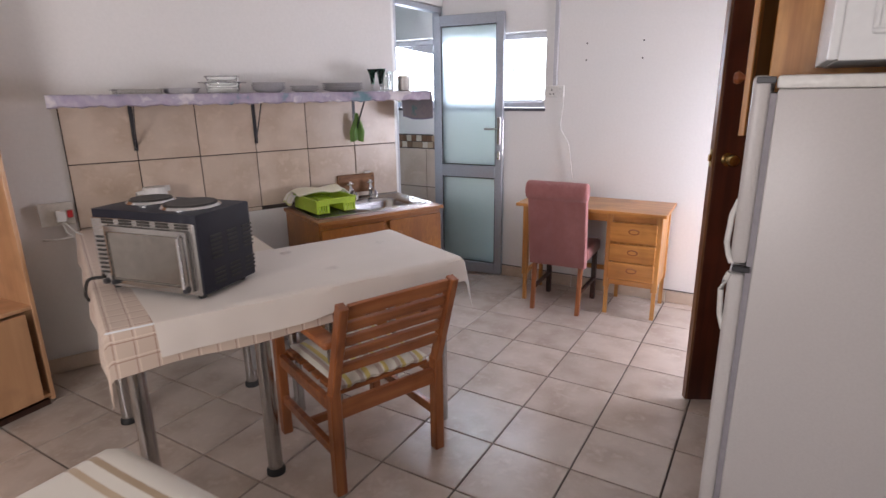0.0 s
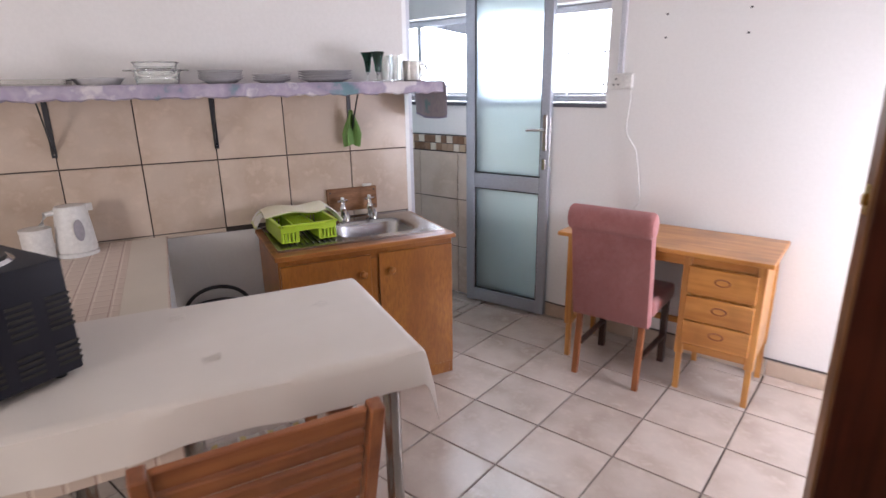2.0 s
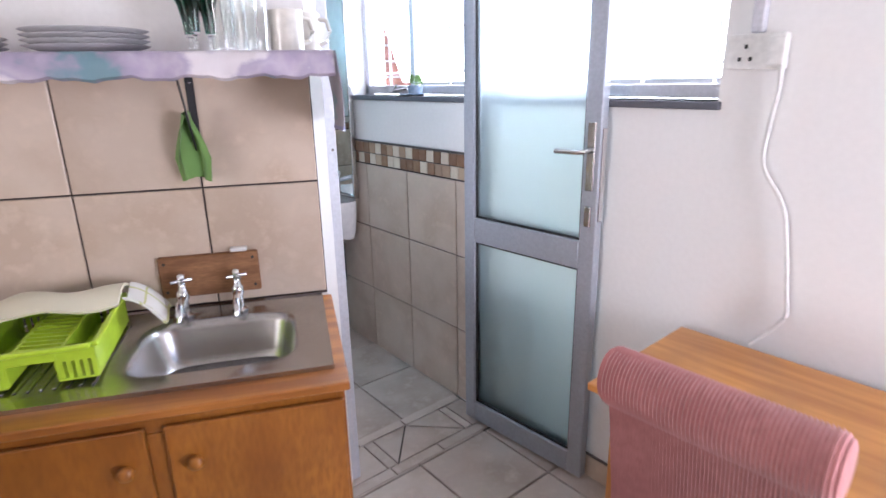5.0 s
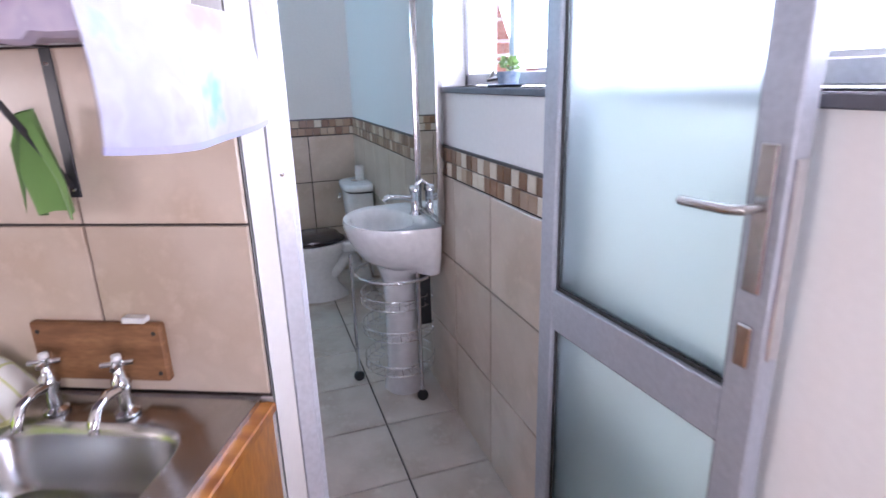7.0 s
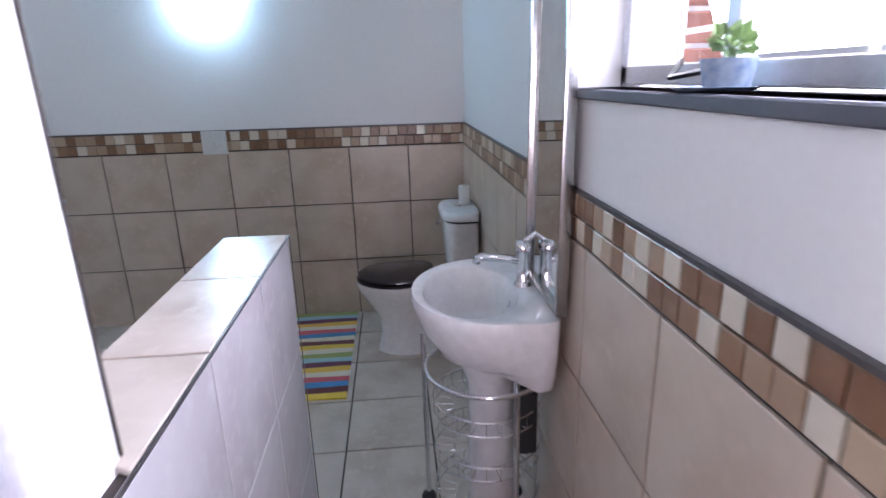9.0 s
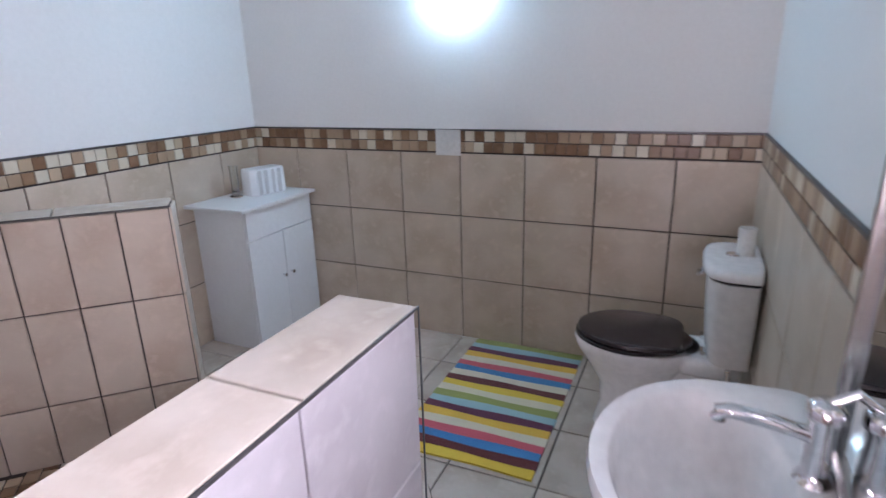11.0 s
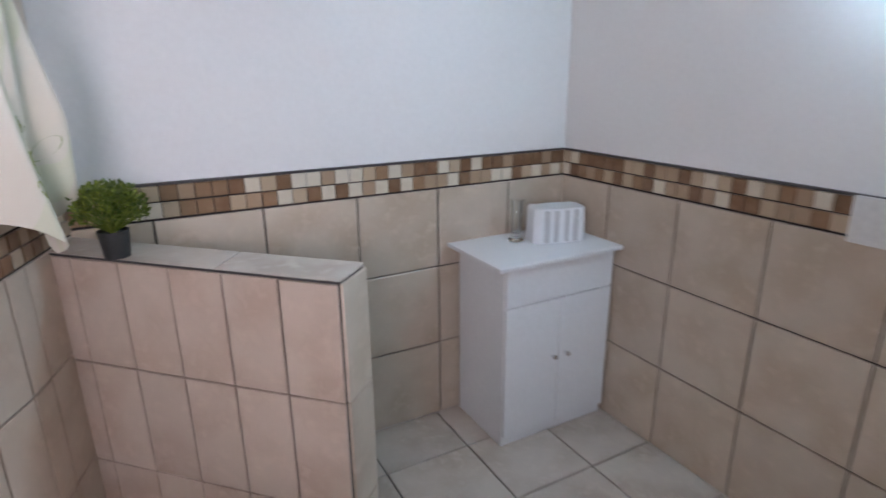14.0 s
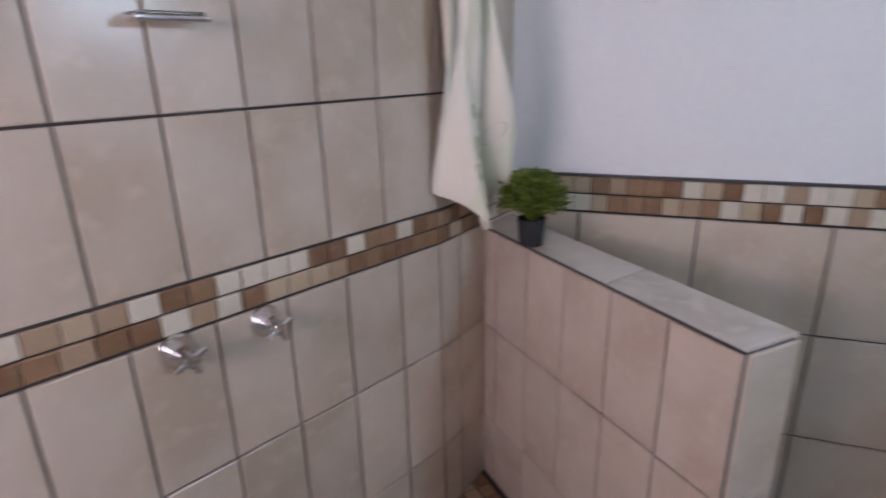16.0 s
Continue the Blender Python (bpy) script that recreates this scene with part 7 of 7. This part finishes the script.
tile_face(splash, (0, 0.0015, 0), (-1, 0, 0), (0, 0, 1), [-s for s in sj if s > 0.8][::-1] , [0.80, 0.825], "wall_tile", 0.005)

# shower side of the partition: narrow tiles up to the ceiling
shower = thing("tiles_shower", "tall narrow beige shower tiles with a brown mosaic band", "tiling")
shower["kind"] = "structure"
shower.matrix_world = WALL @ pose(0, -THK, 0)
S0, S1 = 0.13, 1.905
bm = BM()
box(bm, S0, S1, -0.0015, 0, 0.0, H - 0.01)
part("grout_bed", bm, "grout_pale", shower, kind="structure")
up = [1.385 - 0.160 * k for k in range(8)][::-1] + [1.547, 1.712, S1]
lowj = [1.260 - 0.161 * k for k in range(8)][::-1] + [1.420, 1.582, 1.755, S1]
tile_face(shower, (0, -0.0015, 0), (1, 0, 0), (0, 0, 1), up, [1.141, 1.447, 1.80, 2.155, 2.51, H - 0.02], "wall_tile", 0.006)
tile_face(shower, (0, -0.0015, 0), (1, 0, 0), (0, 0, 1), lowj, [SB, 0.365, 0.715, 1.042], "wall_tile", 0.006)
band(shower, (0.2, -0.0015, 0), (1, 0, 0), S1 - 0.2, 4, base=1.046, tall=0.0465)
# cheek between the shower wall and the cabinet wall
nk = Vector((NOOK[0] - KINK[0], NOOK[1] - KINK[1], 0))
Lk = nk.length
cheek = thing("tiles_cheek", "beige tiled cheek in the shower corner", "tiling")
cheek["kind"] = "structure"
bm = BM()
box(bm, 0, Lk, -0.0015, 0, 0, H - 0.01)
cheek.matrix_world = Matrix.Translation((KINK[0], KINK[1], 0)) @ Matrix.Rotation(math.atan2(nk.y, nk.x), 4, "Z")
part("grout_bed", bm, "grout_pale", cheek, kind="structure")
tile_face(cheek, (0, -0.0015, 0), (1, 0, 0), (0, 0, 1), [0, 0.10, 0.25, Lk], [SB, 0.365, 0.715, 1.042], "wall_tile", 0.006)
tile_face(cheek, (0, -0.0015, 0), (1, 0, 0), (0, 0, 1), [0, 0.10, 0.25, Lk], [1.141, 1.447, 1.80, 2.155, 2.51, H - 0.02], "wall_tile", 0.006)
band(cheek, (0, -0.0015, 0), (1, 0, 0), Lk, 6, base=1.046, tall=0.0465)


# low walls: narrow faces and caps
def face_tiles(name, a, b, z0s, pitch, mat, label, first=0.0, cnt=None, gap=0.005):
    a, b = Vector((*a, 0)), Vector((*b, 0))
    L = (b - a).length
    w = thing(name, label, "tiling")
    w["kind"] = "structure"
    tile_face(w, a, (b - a), (0, 0, 1), grid(0, L, first, pitch), z0s, mat, gap)


LR = [-0.0, 0.345, 0.697, LW - 0.008]
face_tiles("low_wall_face", Q3, P3, [SB, 0.345, 0.697, LW - 0.008], 0.1665, "pink_tile", "rosy narrow tiles on the low shower wall", 0.919 - 0.1665 * 6, gap=0.006)
face_tiles("low_wall_end", P3, PB, LR, 0.5, "wall_tile", "beige tiles on the end of the low wall")
face_tiles("low_wall_back", PB, QB, LR, 0.354, "wall_tile", "beige tiles on the back of the low wall")
# this face alone has cool window light painted into its tiles
face_tiles("straight_wall_face", (-2.02, 4.264), (-3.128, 4.264), LR, 0.345, "window_lit_tile", "tiles on the low wall beside the doorway, cool window light in their colour", 0.075)
face_tiles("straight_wall_end", (-3.128, 4.264), (-3.128, 4.105), LR, 0.5, "wall_tile", "pale tile on the end of the low wall")
face_tiles("straight_wall_back", (-3.128, 4.105), (-2.25, 4.105), [SB, 0.345, 0.697, LW - 0.008], 0.345, "wall_tile", "pale tiles inside the shower")


def poly_tile(parent, pts, z, mat, t=TH, inset=0.0025):
    """One tile of any outline, laid flat."""
    if len(pts) < 3:
        return
    c = [sum(p[i] for p in pts) / len(pts) for i in (0, 1)]
    bm = BM()
    ins = []
    for p in pts:
        d = math.hypot(p[0] - c[0], p[1] - c[1]) or 1
        ins.append((p[0] + (c[0] - p[0]) * inset / d * 1.4, p[1] + (c[1] - p[1]) * inset / d * 1.4))
    lo = [bm.verts.new((p[0] - c[0], p[1] - c[1], 0)) for p in pts]
    mi = [bm.verts.new((p[0] - c[0], p[1] - c[1], t - 0.0015)) for p in pts]
    hi = [bm.verts.new((p[0] - c[0], p[1] - c[1], t)) for p in ins]
    k = len(pts)
    for r, s in ((lo, mi), (mi, hi)):
        for i in range(k):
            j = (i + 1) % k
            bm.faces.new((r[i], r[j], s[j], s[i]))
    bm.faces.new(hi)
    bmesh.ops.recalc_face_normals(bm, faces=bm.faces)
    me = bpy.data.meshes.new("tile")
    bm.to_mesh(me)
    bm.free()
    me.materials.append(M[mat])
    ob = new("tile", me)
    ob.parent = parent
    ob.location = (c[0], c[1], z)


def clip(poly, px, py, nx, ny):
    """Keeps the part of poly where (x-px)*nx + (y-py)*ny > 0."""
    out = []
    for i in range(len(poly)):
        a, b = poly[i], poly[(i + 1) % len(poly)]
        da = (a[0] - px) * nx + (a[1] - py) * ny
        db = (b[0] - px) * nx + (b[1] - py) * ny
        if da > 0:
            out.append(a)
        if da * db < 0:
            t = da / (da - db)
            out.append((a[0] + (b[0] - a[0]) * t, a[1] + (b[1] - a[1]) * t))
    return out


def area_of(p):
    return abs(sum(p[i][0] * p[(i + 1) % len(p)][1] - p[(i + 1) % len(p)][0] * p[i][1] for i in range(len(p)))) / 2


caps = thing("low_wall_caps", "beige tiles capping the low shower walls", "tiling")
caps["kind"] = "structure"
d1 = Vector((Q3[0] - P3[0], Q3[1] - P3[1]))
L1 = d1.length
d1n = d1.normalized()
d2 = Vector((QB[0] - PB[0], QB[1] - PB[1]))
cuts = [0.0, 0.355, 0.71, L1]
for a, b in zip(cuts, cuts[1:]):
    fa, fb = a / L1, b / L1
    g = 0.003 / L1
    p = [(P3[0] + d1.x * (fa + g) + 0.004, P3[1] + d1.y * (fa + g) + 0.004), (P3[0] + d1.x * (fb - g) + 0.004, P3[1] + d1.y * (fb - g) + 0.004),
         (PB[0] + d2.x * (fb - g) - 0.004, PB[1] + d2.y * (fb - g) - 0.004), (PB[0] + d2.x * (fa + g) - 0.004, PB[1] + d2.y * (fa + g) - 0.004)]
    poly_tile(caps, p, LW - 0.008, "floor_tile")
for a, b in ((-3.134, -2.797), (-2.791, -2.445), (-2.439, -2.09)):
    pp = [(a, 4.100), (b, 4.100), (b, 4.270), (a, 4.270)]
    poly_tile(caps, clip(pp, -2.25, 4.10, -0.9, 0.45), LW - 0.008, "floor_tile")
# thin dark edge strips of the low walls
bm = BM()
box(bm, -3.140, -2.03, 4.2725, 4.2750, LW - 0.007, LW - 0.0005)
box(bm, -3.1405, -3.1365, 4.2725, 4.2750, 0.0, LW - 0.0075)
structure("edge_strip_straight", bm, "trim_dark", "thin dark strip along the cap edge", "trim")
bm = BM()
d3 = Vector((P3[0] - Q3[0], P3[1] - Q3[1], 0)).normalized()
n3 = Vector((-d3.y, d3.x, 0)) * (1 if Vector((-d3.y, d3.x)).dot(Vector((Q3[0] - QB[0], Q3[1] - QB[1]))) > 0 else -1)
pa, pb = Vector((*Q3, 0)) + n3 * 0.0085, Vector((*P3, 0)) + n3 * 0.0085 + d3 * 0.008
qa, qb = pa + n3 * 0.0015, pb + n3 * 0.0015
pts_ = [pa, pb, qb, qa]
prism(bm, [(p.x, p.y) for p in pts_], LW - 0.0065, LW - 0.0005)
bmesh.ops.recalc_face_normals(bm, faces=bm.faces)
structure("edge_strip_oblique", bm, "trim_dark", "thin dark strip along the cap edge", "trim")
bm = BM()
tube(bm, [(Q3[0] + n3.x * 0.010 + d3.x * 0.004, Q3[1] + n3.y * 0.010 + d3.y * 0.004, SB), (Q3[0] + n3.x * 0.010 + d3.x * 0.004, Q3[1] + n3.y * 0.010 + d3.y * 0.004, LW - 0.01)], 0.0075, 8)
structure("corner_joint", bm, "white_joint", "white silicone joint in the shower corner", "trim", smooth=60)

# room floor
FX0, FY0, FP, FQ = -0.703, 3.490, 0.3600, 0.3520
room_floor = thing("tiles_room_floor", "cream glazed floor tiles with dark joints", "tiling")
room_floor["kind"] = "structure"
G = 0.0038
for i in range(-8, 7):
    for j in range(-15, 6):
        x0, y0 = FX0 + i * FP + G, FY0 + j * FQ + G
        x1, y1 = x0 + FP - 2 * G, y0 + FQ - 2 * G
        p = [(x0, y0), (x1, y0), (x1, y1), (x0, y1)]
        for c in ((XL - 0.02, 0, 1, 0), (XR + 0.15, 0, -1, 0), (0, YB, 0, 1), (0, YW, 0, -1)):
            p = clip(p, c[0], c[1], c[2], c[3]) if p else p
        if not p:
            continue
        if (y0 + y1) / 2 > 4.25:
            p = clip(p, -1.793, 0, 1, 0)
        else:
            p = clip(p, *on_wall(0, -0.06)[:2], NX, NY)
        if len(p) > 2 and area_of(p) > 0.0015:
            poly_tile(room_floor, p, -0.010, "floor_tile", 0.010)

# threshold inlay
th = thing("tiles_threshold", "threshold strip of cut cream tiles set as a diamond pattern", "tiling")
th["kind"] = "structure"
TY0, TY1 = 4.25, 4.985
for a, b, cut in ((-2.087, -2.045, 4.66), (-1.846, -1.797, 4.681)):
    for y0, y1 in ((TY0, cut - 0.24), (cut - 0.234, cut - 0.003), (cut + 0.003, TY1)):
        poly_tile(th, [(a, y0), (b, y0), (b, y1), (a, y1)], -0.010, "floor_tile", 0.010)
xa, xb, ya, yb, ym = -2.039, -1.852, 4.486, 4.842, 4.655
for p in ([(xa + 0.004, ym), (xb, ya + 0.006), (xb, yb - 0.006)],
          [(xa, ya), (xb - 0.004, ya), (xa, ym - 0.006)], [(xa, yb), (xa, ym + 0.006), (xb - 0.004, yb)],
          [(xa, ya - 0.047), (xb, ya - 0.047), (xb, ya - 0.006), (xa, ya - 0.006)], [(xa, yb + 0.006), (xb, yb + 0.006), (xb, yb + 0.042), (xa, yb + 0.042)],
          [(xa, TY0), (xb, TY0), (xb, ya - 0.053), (xa, ya - 0.053)], [(xa, yb + 0.048), (xb, yb + 0.048), (xb, TY1), (xa, TY1)]):
    poly_tile(th, p, -0.010, "floor_tile", 0.010)

# bathroom floor
bath_floor = thing("tiles_bath_floor", "cream glazed bathroom floor tiles", "tiling")
bath_floor["kind"] = "structure"
BX, BY = [-2.83 - 0.37 * k for k in range(-3, 6)][::-1] + [], [2.53 + 0.3575 * k for k in range(-1, 7)]
BX = [XT] + [x for x in BX if x > XT + 0.02 and x < -2.08] + [-2.089]
BY = [YC] + [y for y in BY if YC + 0.02 < y < YW - 0.02] + [YW]
for a, b in zip(BX, BX[1:]):
    for c, d in zip(BY, BY[1:]):
        p = [(a + G, c + G), (b - G, c + G), (b - G, d - G), (a + G, d - G)]
        if c > 4.2:
            poly_tile(bath_floor, p, -0.010, "floor_tile", 0.010)
        elif a < -3.2 or c > 4.2:
            poly_tile(bath_floor, p, -0.010, "floor_tile", 0.010)
# curb tiles
curb = thing("tiles_curb", "cut cream tiles along the curved shower curb", "tiling")
curb["kind"] = "structure"
n = len(INNER) - 1
i = 0
for step in (2, 1, 2, 3, 1, 3, 2, 3, 1):
    if i + step > n:
        step = n - i
    if step <= 0:
        break
    a, b = INNER[i:i + step + 1], OUTER[i:i + step + 1]
    jag = 0.012 * (i % 3)
    p = [(a[0][0] + 0.0, a[0][1] + 0.004)] + a[1:-1] + [(a[-1][0], a[-1][1] - 0.003)] + [(b[-1][0] - jag, b[-1][1] - 0.003), (b[0][0], b[0][1] + 0.004)]
    poly_tile(curb, p[::-1], CURB - 0.006, "floor_tile", 0.007)
    i += step

# skirting tiles in the room
sk = thing("tiles_skirting", "low skirting of cut beige tiles", "tiling")
sk["kind"] = "structure"
tile_face(sk, (0, YW, 0), (1, 0, 0), (0, 0, 1), grid(-1.86, XR, FX0, FP), [0.0, 0.095], "wall_tile")
sk2 = thing("tiles_skirting_kitchen", "low skirting of cut beige tiles", "tiling")
sk2["kind"] = "structure"
sk2.matrix_world = WALL
tile_face(sk2, (0, 0, 0), (-1, 0, 0), (0, 0, 1), [-s for s in (0.89, 1.24, 1.59, 1.94, 2.34)][::-1], [0.0, 0.095], "wall_tile")
sk3 = thing("tiles_skirting_left", "low skirting of cut beige tiles", "tiling")
sk3["kind"] = "structure"
tile_face(sk3, (XL, 0, 0), (0, 1, 0), (0, 0, 1), grid(YB, 2.09, 1.9, 0.353), [0.0, 0.095], "wall_tile")
bm = BM()
box(bm, -1.86, XR, YW - 0.010, YW - 0.0005, 0.096, 0.102)
structure("skirting_grout", bm, "trim_dark", "dark joint over the skirting", "trim")

# shower mosaic floor as one sheet of small stones
rng = random.Random(11)
bm = BM()
inside = INNER + [(-2.26, 4.11), (-2.9, 2.7), (-2.98, 2.37)]


def in_poly(x, y, poly):
    c = False
    for q in range(len(poly)):
        (ax, ay), (bx, by) = poly[q], poly[q - 1]
        if (ay > y) != (by > y) and x < (bx - ax) * (y - ay) / (by - ay) + ax:
            c = not c
    return c


for ix in range(-40, 30):
    for iy in range(-20, 50):
        cs, sn = math.cos(radians(-45)), math.sin(radians(-45))
        lx, ly = ix * 0.054, iy * 0.054
        x, y = -3.0 + lx * cs - ly * sn, 3.3 + lx * sn + ly * cs
        if in_poly(x, y, inside):
            hw_ = 0.0245 * rng.uniform(0.9, 1.0)
            q4 = [(x + (a * cs - b * sn) * hw_, y + (a * sn + b * cs) * hw_) for a, b in ((-1, -1), (1, -1), (1, 1), (-1, 1))]
            prism(bm, q4, SB - 0.006, SB + rng.uniform(0.0, 0.0012))
ob = part("mosaic_stones", bm, "mosaic_floor", None, "brown and cream mosaic stones of the shower floor", kind="stuff")
tagged(ob, category="shower floor")
